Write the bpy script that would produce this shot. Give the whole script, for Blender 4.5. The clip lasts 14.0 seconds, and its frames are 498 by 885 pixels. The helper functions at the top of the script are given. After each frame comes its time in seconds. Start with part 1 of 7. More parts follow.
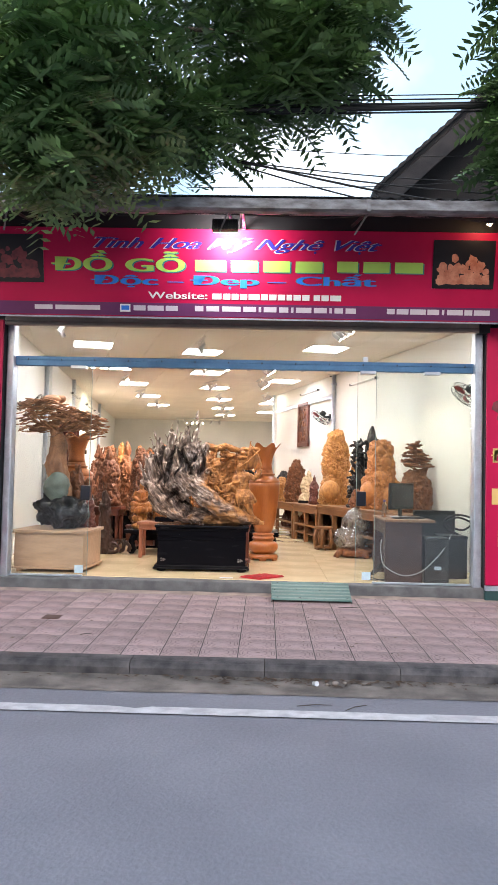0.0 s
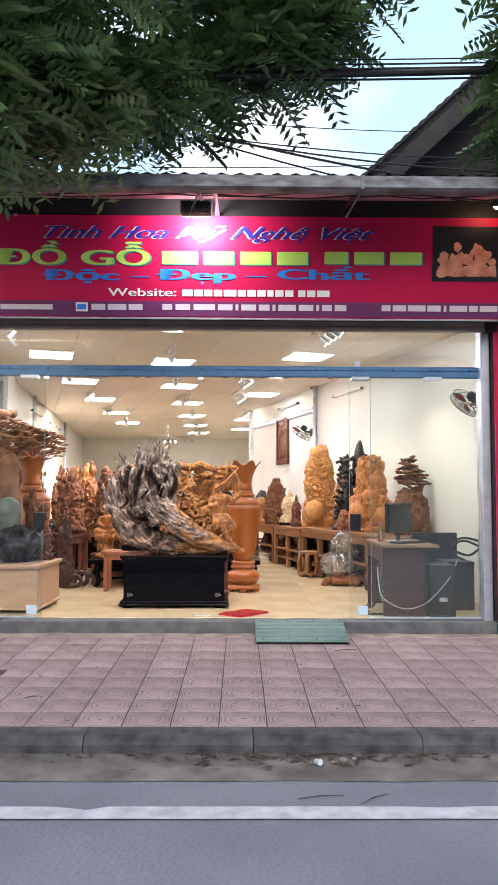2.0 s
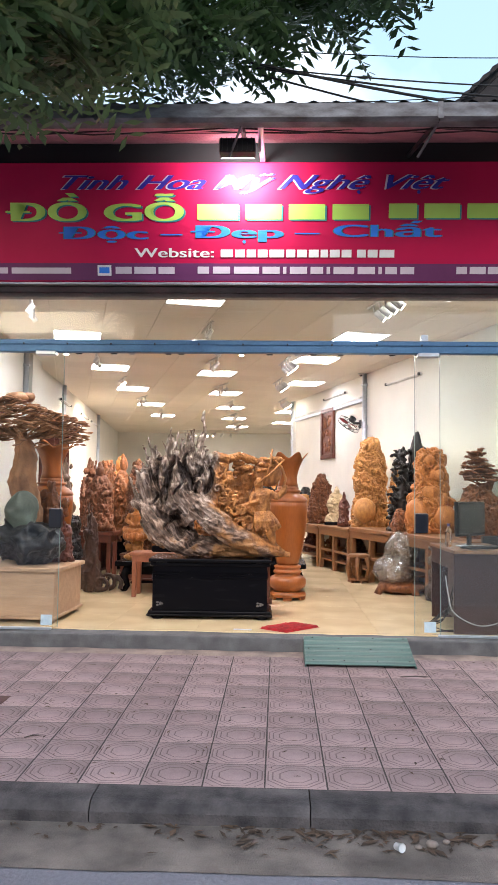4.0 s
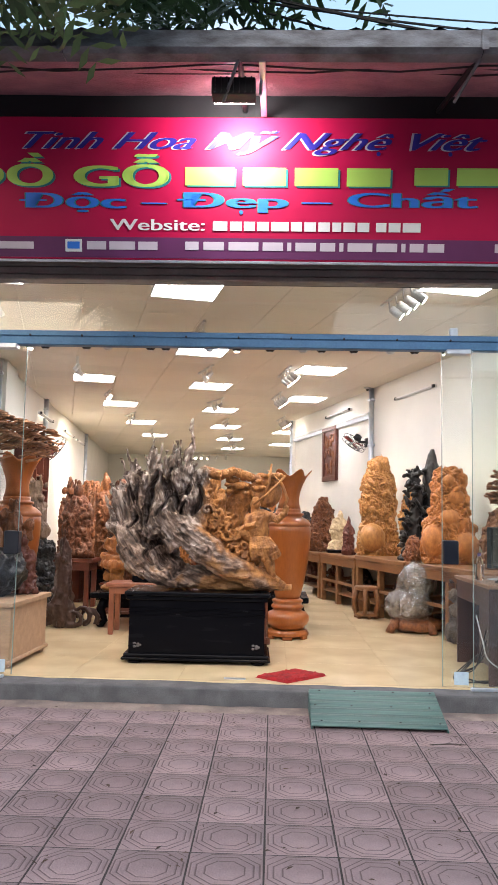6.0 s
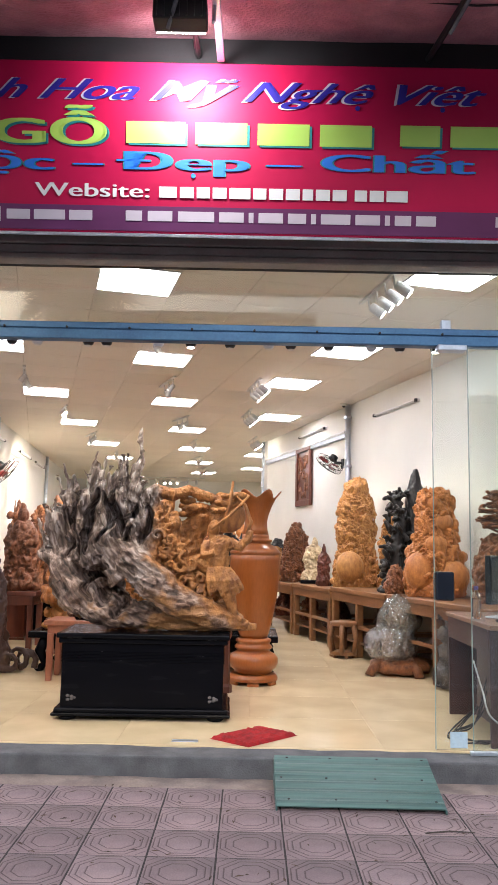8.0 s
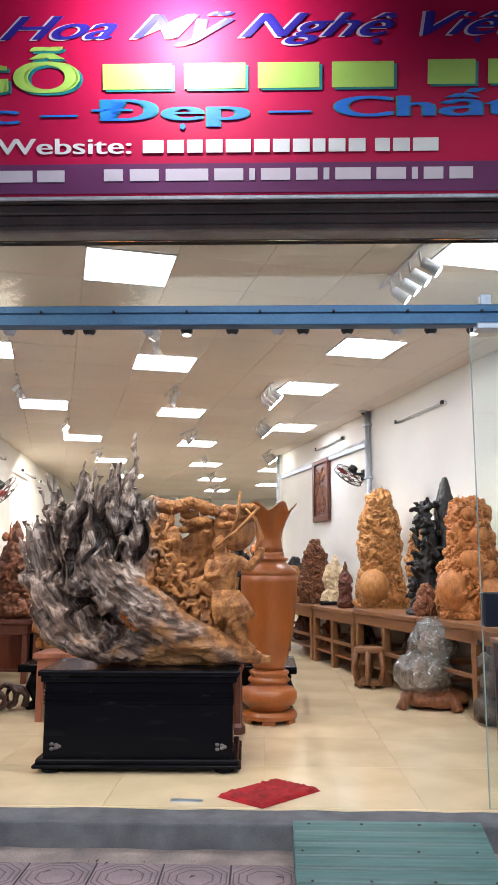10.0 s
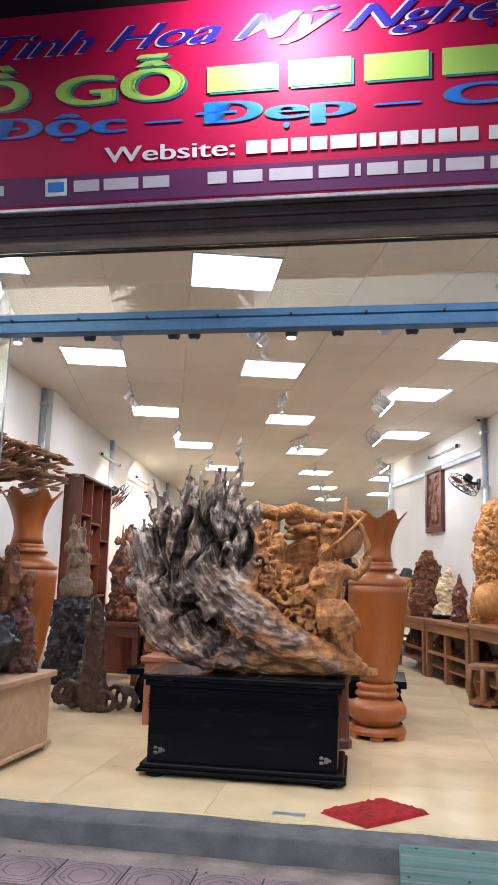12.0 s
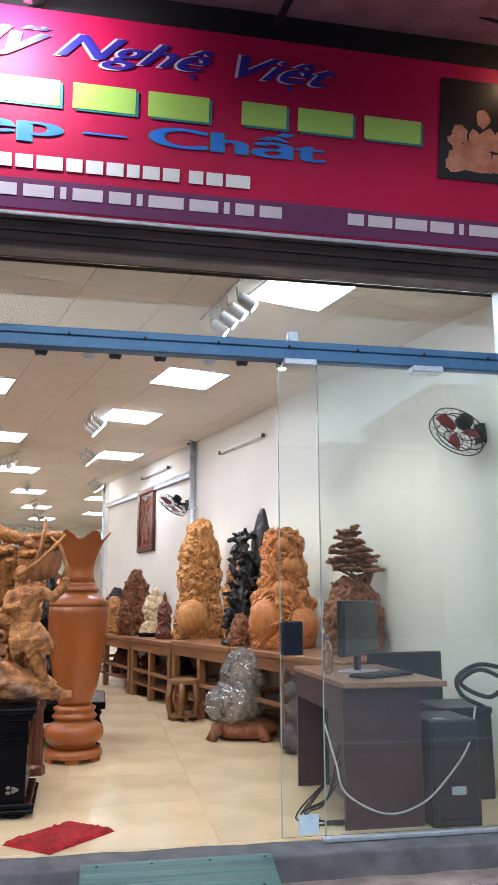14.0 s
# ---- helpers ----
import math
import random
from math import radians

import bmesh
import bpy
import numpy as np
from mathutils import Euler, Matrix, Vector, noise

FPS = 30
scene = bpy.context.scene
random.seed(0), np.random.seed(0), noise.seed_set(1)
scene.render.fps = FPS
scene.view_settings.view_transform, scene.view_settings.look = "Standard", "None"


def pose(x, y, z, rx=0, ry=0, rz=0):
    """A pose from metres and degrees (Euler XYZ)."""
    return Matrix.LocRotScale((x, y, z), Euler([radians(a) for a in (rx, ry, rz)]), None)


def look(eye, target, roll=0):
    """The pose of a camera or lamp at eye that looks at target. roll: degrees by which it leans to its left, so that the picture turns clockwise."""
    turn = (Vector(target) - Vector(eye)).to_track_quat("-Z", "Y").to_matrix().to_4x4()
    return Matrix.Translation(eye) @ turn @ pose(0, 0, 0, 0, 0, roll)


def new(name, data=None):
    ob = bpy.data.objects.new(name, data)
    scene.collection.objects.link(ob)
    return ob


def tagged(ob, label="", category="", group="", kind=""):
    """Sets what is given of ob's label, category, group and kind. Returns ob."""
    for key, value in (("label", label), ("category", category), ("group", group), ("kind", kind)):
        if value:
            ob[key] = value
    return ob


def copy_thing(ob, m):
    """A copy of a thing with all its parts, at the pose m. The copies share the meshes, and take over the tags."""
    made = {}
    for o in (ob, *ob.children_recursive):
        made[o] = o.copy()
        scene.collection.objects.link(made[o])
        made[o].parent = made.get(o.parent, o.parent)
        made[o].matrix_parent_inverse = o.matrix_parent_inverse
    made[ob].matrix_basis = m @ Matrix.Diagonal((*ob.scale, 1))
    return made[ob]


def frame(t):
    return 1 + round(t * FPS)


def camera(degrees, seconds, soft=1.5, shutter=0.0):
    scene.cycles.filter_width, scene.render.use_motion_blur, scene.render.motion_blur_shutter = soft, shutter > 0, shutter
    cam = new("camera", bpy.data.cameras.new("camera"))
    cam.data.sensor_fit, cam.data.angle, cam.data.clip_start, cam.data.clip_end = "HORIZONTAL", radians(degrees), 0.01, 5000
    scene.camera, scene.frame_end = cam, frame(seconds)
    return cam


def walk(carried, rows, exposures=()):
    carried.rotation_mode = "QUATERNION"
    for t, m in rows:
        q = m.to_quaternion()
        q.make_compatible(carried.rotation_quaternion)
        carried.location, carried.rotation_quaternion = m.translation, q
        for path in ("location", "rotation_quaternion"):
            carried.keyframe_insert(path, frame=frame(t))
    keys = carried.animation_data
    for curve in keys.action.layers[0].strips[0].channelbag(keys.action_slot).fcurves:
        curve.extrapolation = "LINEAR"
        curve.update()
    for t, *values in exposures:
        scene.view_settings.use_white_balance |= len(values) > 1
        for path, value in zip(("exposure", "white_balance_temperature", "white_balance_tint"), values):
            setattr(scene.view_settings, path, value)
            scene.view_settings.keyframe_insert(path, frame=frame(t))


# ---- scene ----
cam = camera(35.7, 14.0)
METRES, EYE, TILT, LEAN, TURN = 5.338, 1.5, 0.0, 0.0, 1.3
ROWS = [
    (0.0, 0.0, 0.0, 0.0, -0.05, 2.42, -1.23),
    (0.5, -0.006, 0.0535, 0.0041, -2.32, 3.65, -0.12),
    (1.0, 0.0012, 0.1074, 0.009, -2.19, 4.26, -0.75),
    (1.5, -0.0009, 0.1582, 0.0051, -1.57, 4.08, -0.97),
    (2.0, -0.0074, 0.2087, 0.0057, -1.96, 3.84, -0.23),
    (2.5, -0.003, 0.2592, 0.0037, -1.37, 3.42, -0.83),
    (3.0, -0.005, 0.3092, -0.0003, 0.27, 3.14, -1.52),
    (3.5, -0.0144, 0.3615, 0.0026, 0.83, 3.31, -0.69),
    (6.0, -0.0195, 0.619, -0.0062, 0.48, 5.61, -1.25),
    (6.5, -0.0246, 0.6708, -0.0067, -0.73, 6.12, -0.23),
    (7.0, -0.0172, 0.717, -0.0076, -1.24, 6.5, -0.53),
    (7.5, -0.0051, 0.7563, -0.0069, -1.35, 7.08, -1.16),
    (10.0, 0.0157, 0.9335, -0.0069, 0.07, 9.11, -0.21),
    (10.5, 0.0167, 0.9523, -0.0125, 3.22, 7.94, 0.03),
    (11.0, 0.0179, 0.9563, -0.0114, 10.37, 7.25, -0.53),
    (11.5, 0.0197, 0.9534, -0.0101, 12.26, 8.19, -1.08),
    (12.0, 0.0224, 0.9516, -0.0087, 8.22, 9.65, -1.75),
    (12.5, 0.0253, 0.9492, -0.0074, 2.77, 10.7, -1.8),
    (13.0, 0.0299, 0.9453, -0.0063, -1.82, 11.37, -1.28),
    (13.5, 0.0377, 0.9423, -0.0059, -7.8, 11.72, -0.68),
    (14.0, 0.045, 0.9379, -0.0079, -12.09, 11.36, 0.1),
]
walk(cam, [(t, pose(0, 0, EYE, TILT, LEAN, TURN) @ pose(METRES * x, METRES * y, METRES * z, 90 + pitch, roll, yaw)) for t, x, y, z, yaw, pitch, roll in ROWS],
     exposures=[(0.0, 1.6, 6500, 12), (1.5, 1.52, 6500, 13), (3.5, 1.4, 6500, 13), (6.0, 1.25, 6450, 12), (7.5, 1.18, 6350, 12), (10.0, 1.08, 5950, 9), (14.0, 1.05, 5850, 10)])

# ---- world and sun ----
world = bpy.data.worlds.new("dusk_sky")
scene.world = world
world.use_nodes = True
_nt = world.node_tree
_sky = _nt.nodes.new("ShaderNodeTexSky")
_sky.sky_type = "NISHITA"
_sky.sun_disc = False
_sky.sun_elevation = radians(22)
_sky.sun_rotation = radians(200)
_sky.air_density, _sky.dust_density, _sky.ozone_density = 1.2, 4.0, 2.0
_haze = _nt.nodes.new("ShaderNodeMix")
_haze.data_type = "RGBA"
_haze.inputs[0].default_value = 0.5
_haze.inputs[7].default_value = (3.7, 5.5, 6.9, 1)
_nt.links.new(_sky.outputs[0], _haze.inputs[6])
_cn = _nt.nodes.new("ShaderNodeTexNoise")
_cn.inputs["Scale"].default_value, _cn.inputs["Detail"].default_value = 3.5, 5
_cr = _nt.nodes.new("ShaderNodeMapRange")
_cr.inputs[1].default_value, _cr.inputs[2].default_value, _cr.inputs[4].default_value = 0.46, 0.68, 0.7
_cl = _nt.nodes.new("ShaderNodeMix")
_cl.data_type = "RGBA"
_cl.inputs[7].default_value = (6.6, 6.9, 7.6, 1)
_nt.links.new(_nt.nodes.new("ShaderNodeTexCoord").outputs["Generated"], _cn.inputs["Vector"])
_nt.links.new(_cn.outputs[0], _cr.inputs[0])
_nt.links.new(_cr.outputs[0], _cl.inputs[0])
_nt.links.new(_haze.outputs[2], _cl.inputs[6])
_nt.links.new(_cl.outputs[2], _nt.nodes["Background"].inputs[0])
_nt.nodes["Background"].inputs[1].default_value = 0.1
sun = new("sun", bpy.data.lights.new("sun", "SUN"))
sun.data.energy, sun.data.angle, sun.data.color = 0.5, radians(40), (1.0, 0.92, 0.92)
sun.matrix_world = look((0, -6, 9), (0, 4, 0))

# ---- materials ----


def mat(name, col, rough=0.6, col2=None, scale=6.0, bump=0.15, fine=60.0, metal=0.0, spec=0.5, coat=0.0, stretch=(1, 1, 1), piece=0.0, island=0.0, contrast=0.35):
    """A surface with colour varying at two scales, roughness wear and relief."""
    m = bpy.data.materials.new(name)
    m.use_nodes = True
    nt = m.node_tree
    n, link = nt.nodes, nt.links.new
    b = n["Principled BSDF"]
    co = n.new("ShaderNodeTexCoord")
    mp = n.new("ShaderNodeMapping")
    mp.inputs["Scale"].default_value = stretch
    link(co.outputs["Object"], mp.inputs[0])
    a = n.new("ShaderNodeTexNoise")
    a.inputs["Scale"].default_value, a.inputs["Detail"].default_value = scale, 6
    f = n.new("ShaderNodeTexNoise")
    f.inputs["Scale"].default_value, f.inputs["Detail"].default_value = fine, 4
    link(mp.outputs[0], a.inputs["Vector"])
    link(mp.outputs[0], f.inputs["Vector"])
    ramp = n.new("ShaderNodeValToRGB")
    ramp.color_ramp.elements[0].position, ramp.color_ramp.elements[1].position = 0.5 - contrast / 2, 0.5 + contrast / 2
    c2 = col2 or tuple(c * 0.62 for c in col)
    ramp.color_ramp.elements[0].color, ramp.color_ramp.elements[1].color = (*c2, 1), (*col, 1)
    link(a.outputs[0], ramp.inputs[0])
    mix = n.new("ShaderNodeMix")
    mix.data_type, mix.blend_type = "RGBA", "MULTIPLY"
    mix.inputs[0].default_value = 0.35
    link(ramp.outputs[0], mix.inputs[6])
    link(f.outputs[0], mix.inputs[7])
    out = mix.outputs[2]
    bright = n.new("ShaderNodeBrightContrast")
    link(out, bright.inputs[0])
    bright.inputs[1].default_value = 0.0
    hue = n.new("ShaderNodeHueSaturation")
    hue.inputs["Value"].default_value = 1.2
    link(bright.outputs[0], hue.inputs["Color"])
    if piece or island:
        if piece:
            r = n.new("ShaderNodeObjectInfo").outputs["Random"]
        else:
            r = n.new("ShaderNodeNewGeometry").outputs["Random Per Island"]
        mr = n.new("ShaderNodeMapRange")
        mr.inputs[3].default_value, mr.inputs[4].default_value = 1.2 * (1 - (piece or island)), 1.2 * (1 + (piece or island))
        link(r, mr.inputs[0])
        link(mr.outputs[0], hue.inputs["Value"])
    link(hue.outputs[0], b.inputs["Base Color"])
    rr = n.new("ShaderNodeMapRange")
    rr.inputs[3].default_value, rr.inputs[4].default_value = max(0.02, rough - 0.1), min(1, rough + 0.1)
    link(a.outputs[0], rr.inputs[0])
    link(rr.outputs[0], b.inputs["Roughness"])
    b.inputs["Metallic"].default_value = metal
    b.inputs["Specular IOR Level"].default_value = spec
    b.inputs["Coat Weight"].default_value = coat
    b.inputs["Coat Roughness"].default_value = 0.15
    if bump:
        bp = n.new("ShaderNodeBump")
        bp.inputs["Strength"].default_value, bp.inputs["Distance"].default_value = bump, 0.01
        link(f.outputs[0], bp.inputs["Height"])
        link(bp.outputs[0], b.inputs["Normal"])
    return m


def wood(name, col, col2, rough=0.45, rings=3.0, coat=0.0, stretch=(6, 6, 0.8), bump=0.25, crack=0.0):
    """Wood with long grain; crack adds dark furrows."""
    m = mat(name, col, rough, col2, scale=rings, bump=bump, fine=22, coat=coat, stretch=stretch, contrast=0.5)
    return m


def glow(name, col, strength):
    m = bpy.data.materials.new(name)
    m.use_nodes = True
    b = m.node_tree.nodes["Principled BSDF"]
    b.inputs["Base Color"].default_value = (*col, 1)
    b.inputs["Emission Color"].default_value = (*col, 1)
    b.inputs["Emission Strength"].default_value = strength
    return m


def clear(name, tint=(0.93, 0.98, 0.96)):
    m = bpy.data.materials.new(name)
    m.use_nodes = True
    b = m.node_tree.nodes["Principled BSDF"]
    b.inputs["Base Color"].default_value = (*tint, 1)
    b.inputs["Transmission Weight"].default_value = 1
    b.inputs["Roughness"].default_value = 0.0
    b.inputs["IOR"].default_value = 1.45
    return m


ASPHALT = mat("asphalt", (0.21, 0.205, 0.235), 0.85, (0.135, 0.135, 0.16), scale=0.9, bump=1.0, fine=42, contrast=0.5)
GUTTER = mat("gutter_concrete", (0.2, 0.17, 0.15), 0.92, (0.075, 0.063, 0.056), scale=4.5, bump=0.5, fine=120)
KERB = mat("kerb_concrete", (0.15, 0.135, 0.135), 0.92, (0.03, 0.028, 0.032), scale=5, bump=0.8, fine=90, piece=0.25)
PAVER = mat("pink_paver", (0.36, 0.255, 0.255), 0.8, (0.215, 0.16, 0.165), scale=2.3, bump=0.5, fine=110, piece=0.16, contrast=0.3)
JOINT = mat("dirty_joint", (0.06, 0.047, 0.045), 0.95, scale=20, bump=0.4)
PAINTLINE = mat("road_paint", (0.54, 0.53, 0.55), 0.7, (0.34, 0.33, 0.35), scale=9, bump=0.3, fine=150)
STEP = mat("step_cement", (0.16, 0.16, 0.165), 0.9, (0.09, 0.09, 0.095), scale=7, bump=0.5, fine=110)
PLASTER = mat("white_plaster", (0.78, 0.77, 0.72), 0.85, (0.7, 0.69, 0.65), scale=1.2, bump=0.1, fine=90)
DARKWALL = mat("dark_wall", (0.028, 0.029, 0.033), 0.9, (0.013, 0.013, 0.016), scale=2.5, bump=0.3)
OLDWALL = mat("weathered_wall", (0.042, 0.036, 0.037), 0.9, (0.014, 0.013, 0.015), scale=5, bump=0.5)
# ceiling is taken as white; its cream tint imitates warm bounced light
CEIL = mat("ceiling_board", (0.75, 0.7, 0.62), 0.8, (0.69, 0.64, 0.565), scale=0.8, bump=0.05, island=0.03)
CREAM = mat("cream_floor_tile", (0.74, 0.6, 0.385), 0.12, (0.69, 0.555, 0.345), scale=1.3, bump=0.0, fine=3, piece=0.03, spec=0.6)
BLUEMETAL = mat("blue_painted_rail", (0.085, 0.21, 0.38), 0.4, (0.06, 0.15, 0.29), scale=4, bump=0.05, metal=0.4)
ALU = mat("aluminium", (0.62, 0.68, 0.75), 0.35, (0.5, 0.55, 0.62), scale=9, bump=0.05, metal=0.7)
ZINC = mat("galvanised_sheet", (0.23, 0.24, 0.265), 0.6, (0.08, 0.076, 0.08), scale=6, bump=0.2, metal=0.5, stretch=(1, 1, 3))
# pink in the soffit colour stands in for red light thrown up by the sign
SOFFIT = mat("sign_glow_soffit", (0.55, 0.26, 0.3), 0.45, (0.32, 0.14, 0.165), scale=5, bump=0.9, fine=45)
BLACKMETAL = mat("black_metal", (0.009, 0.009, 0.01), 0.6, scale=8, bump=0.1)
SHUTTER = mat("shutter_brown", (0.31, 0.26, 0.215), 0.6, (0.22, 0.185, 0.155), scale=4, bump=0.1)
REDSIGN = mat("red_sign_vinyl", (0.48, 0.004, 0.066), 0.5, (0.43, 0.004, 0.056), scale=1.2, bump=0.0, fine=2, spec=0.25)
PURPLE = mat("purple_sign_band", (0.14, 0.034, 0.12), 0.5, (0.12, 0.03, 0.1), scale=2, bump=0.0, fine=2, spec=0.25)
LIME = mat("lime_lettering", (0.44, 0.7, 0.13), 0.4, (0.4, 0.65, 0.11), scale=3, bump=0, fine=2)
NAVY = mat("navy_lettering", (0.03, 0.02, 0.3), 0.4, (0.025, 0.018, 0.26), scale=3, bump=0, fine=2)
SKYBLUE = mat("blue_lettering", (0.02, 0.2, 0.75), 0.4, (0.02, 0.18, 0.7), scale=3, bump=0, fine=2)
TEALSH = mat("teal_shadow", (0.03, 0.3, 0.32), 0.4, scale=3, bump=0, fine=2)
WHITEP = mat("white_lettering", (0.8, 0.8, 0.8), 0.4, (0.76, 0.76, 0.76), scale=3, bump=0, fine=2)
GREYP = mat("pale_lilac_lettering", (0.62, 0.55, 0.62), 0.4, (0.58, 0.52, 0.58), scale=3, bump=0, fine=2)
GOLDP = mat("gold_lettering", (0.72, 0.5, 0.18), 0.4, (0.66, 0.45, 0.15), scale=6, bump=0, fine=2)
BLACKP = mat("black_print", (0.012, 0.01, 0.012), 0.35, scale=3, bump=0, fine=2)
SALMON = mat("salmon_print", (0.7, 0.34, 0.22), 0.5, (0.45, 0.14, 0.08), scale=9, bump=0.1)
MAROONP = mat("maroon_print", (0.24, 0.04, 0.05), 0.5, (0.1, 0.02, 0.03), scale=12, bump=0.1)
GREENMETAL = mat("green_ramp_paint", (0.105, 0.205, 0.185), 0.42, (0.03, 0.08, 0.072), scale=2.2, bump=0.3, fine=12, stretch=(0.5, 22, 22), contrast=0.45)
BLACKWOOD = mat("black_lacquer", (0.006, 0.006, 0.008), 0.25, (0.004, 0.004, 0.006), scale=3, bump=0.06, fine=40, stretch=(1, 1, 6), spec=0.07)
VASEWOOD = wood("varnished_vase_wood", (0.37, 0.11, 0.021), (0.29, 0.08, 0.016), 0.36, 2.2, coat=0.2, stretch=(3, 3, 0.6), bump=0.03)
TABLEWOOD = wood("table_wood", (0.26, 0.122, 0.05), (0.14, 0.06, 0.026), 0.45, 3, stretch=(5, 0.9, 5))
REDWOOD = wood("dark_red_wood", (0.15, 0.035, 0.018), (0.07, 0.017, 0.01), 0.35, 3, coat=0.2)
MIDWOOD = wood("brown_carved_wood", (0.3, 0.11, 0.04), (0.085, 0.028, 0.012), 0.45, 5, stretch=(6, 6, 3), bump=0.8)
ORANGEWOOD = wood("orange_carved_wood", (0.6, 0.245, 0.068), (0.3, 0.1, 0.028), 0.42, 5, stretch=(6, 6, 3), bump=0.8)
GOLDWOOD = wood("golden_carved_wood", (0.62, 0.31, 0.095), (0.33, 0.14, 0.042), 0.42, 5, stretch=(6, 6, 3), bump=0.8)
RUSTWOOD = wood("rust_carved_wood", (0.21, 0.072, 0.028), (0.06, 0.019, 0.009), 0.42, 5, stretch=(6, 6, 3), bump=0.8)
DARKCARVE = wood("dark_carved_wood", (0.075, 0.036, 0.026), (0.028, 0.013, 0.01), 0.35, 4)
BLACKCARVE = wood("black_carved_wood", (0.016, 0.015, 0.017), (0.007, 0.007, 0.008), 0.35, 4)
PALEWOOD = wood("pale_cabinet_wood", (0.52, 0.34, 0.22), (0.38, 0.235, 0.145), 0.6, 3, stretch=(0.9, 5, 5))
CREAMSTONE = mat("cream_carving", (0.62, 0.5, 0.32), 0.5, (0.45, 0.34, 0.2), scale=8, bump=0.3)
GREENSTONE = mat("grey_green_stone", (0.2, 0.24, 0.2), 0.55, (0.11, 0.13, 0.11), scale=6, bump=0.3)
DESKWOOD = mat("dark_desk_laminate", (0.062, 0.028, 0.024), 0.4, (0.044, 0.019, 0.017), scale=4, bump=0.05, stretch=(1, 1, 4))
DESKTOP = mat("desk_top_laminate", (0.27, 0.15, 0.09), 0.35, (0.2, 0.1, 0.06), scale=4, bump=0.05, stretch=(4, 1, 1))
BLACKPLASTIC = mat("black_plastic", (0.015, 0.018, 0.02), 0.4, scale=5, bump=0.05)
REDRUG = mat("red_shag", (0.4, 0.008, 0.012), 0.95, (0.2, 0.004, 0.006), scale=18, bump=1.0, fine=90)
PANEL = glow("led_panel", (0.98, 0.965, 1.0), 10.0)
SPOT = glow("spot_lens", (1.0, 0.92, 0.78), 25.0)
WHITEMETAL = mat("white_metal", (0.72, 0.72, 0.7), 0.4, scale=5, bump=0.03)
GLASS = clear("shop_glass")
HAZYGLASS = clear("hazy_shop_glass")


def veil(m, amount, colour):
    """Pale haze painted on a clear pane for reflected sky and dirt, in patches."""
    n, link = m.node_tree.nodes, m.node_tree.links.new
    co, nz, mr = n.new("ShaderNodeTexCoord"), n.new("ShaderNodeTexNoise"), n.new("ShaderNodeMapRange")
    nz.inputs["Scale"].default_value, nz.inputs["Detail"].default_value = 2.2, 5
    mr.inputs[1].default_value, mr.inputs[2].default_value, mr.inputs[3].default_value, mr.inputs[4].default_value = 0.3, 0.7, amount * 0.6, amount * 1.4
    pale_coat, mix = n.new("ShaderNodeBsdfDiffuse"), n.new("ShaderNodeMixShader")
    pale_coat.inputs[0].default_value = (*colour, 1)
    link(co.outputs["Object"], nz.inputs["Vector"])
    link(nz.outputs[0], mr.inputs[0])
    link(mr.outputs[0], mix.inputs[0])
    link(n["Principled BSDF"].outputs[0], mix.inputs[1])
    link(pale_coat.outputs[0], mix.inputs[2])
    link(mix.outputs[0], n["Material Output"].inputs[0])


veil(HAZYGLASS, 0.005, (0.8, 0.82, 0.8))
GLASSEDGE = mat("glass_edge", (0.32, 0.44, 0.41), 0.15, scale=4, bump=0)
LEAF = mat("leaf_green", (0.15, 0.25, 0.085), 0.5, (0.06, 0.125, 0.045), scale=1.5, bump=0.1, island=0.35)
BARK = mat("bark", (0.12, 0.095, 0.075), 0.9, (0.05, 0.04, 0.035), scale=8, bump=0.8, fine=40)
CABLE = mat("cable_black", (0.012, 0.012, 0.014), 0.5, scale=8, bump=0)
WHITECABLE = mat("pale_cable", (0.55, 0.56, 0.55), 0.5, scale=8, bump=0)
PAPER = mat("blue_white_notice", (0.55, 0.68, 0.75), 0.6, (0.45, 0.6, 0.7), scale=20, bump=0)
NAVYBOX = mat("dark_blue_lock", (0.005, 0.009, 0.02), 0.35, scale=8, bump=0)
REDPLASTIC = mat("red_fan_plastic", (0.35, 0.03, 0.03), 0.4, scale=8, bump=0)
FILM = clear("plastic_bottle", (0.95, 0.95, 0.95))
FILM.node_tree.nodes["Principled BSDF"].inputs["IOR"].default_value = 1.3


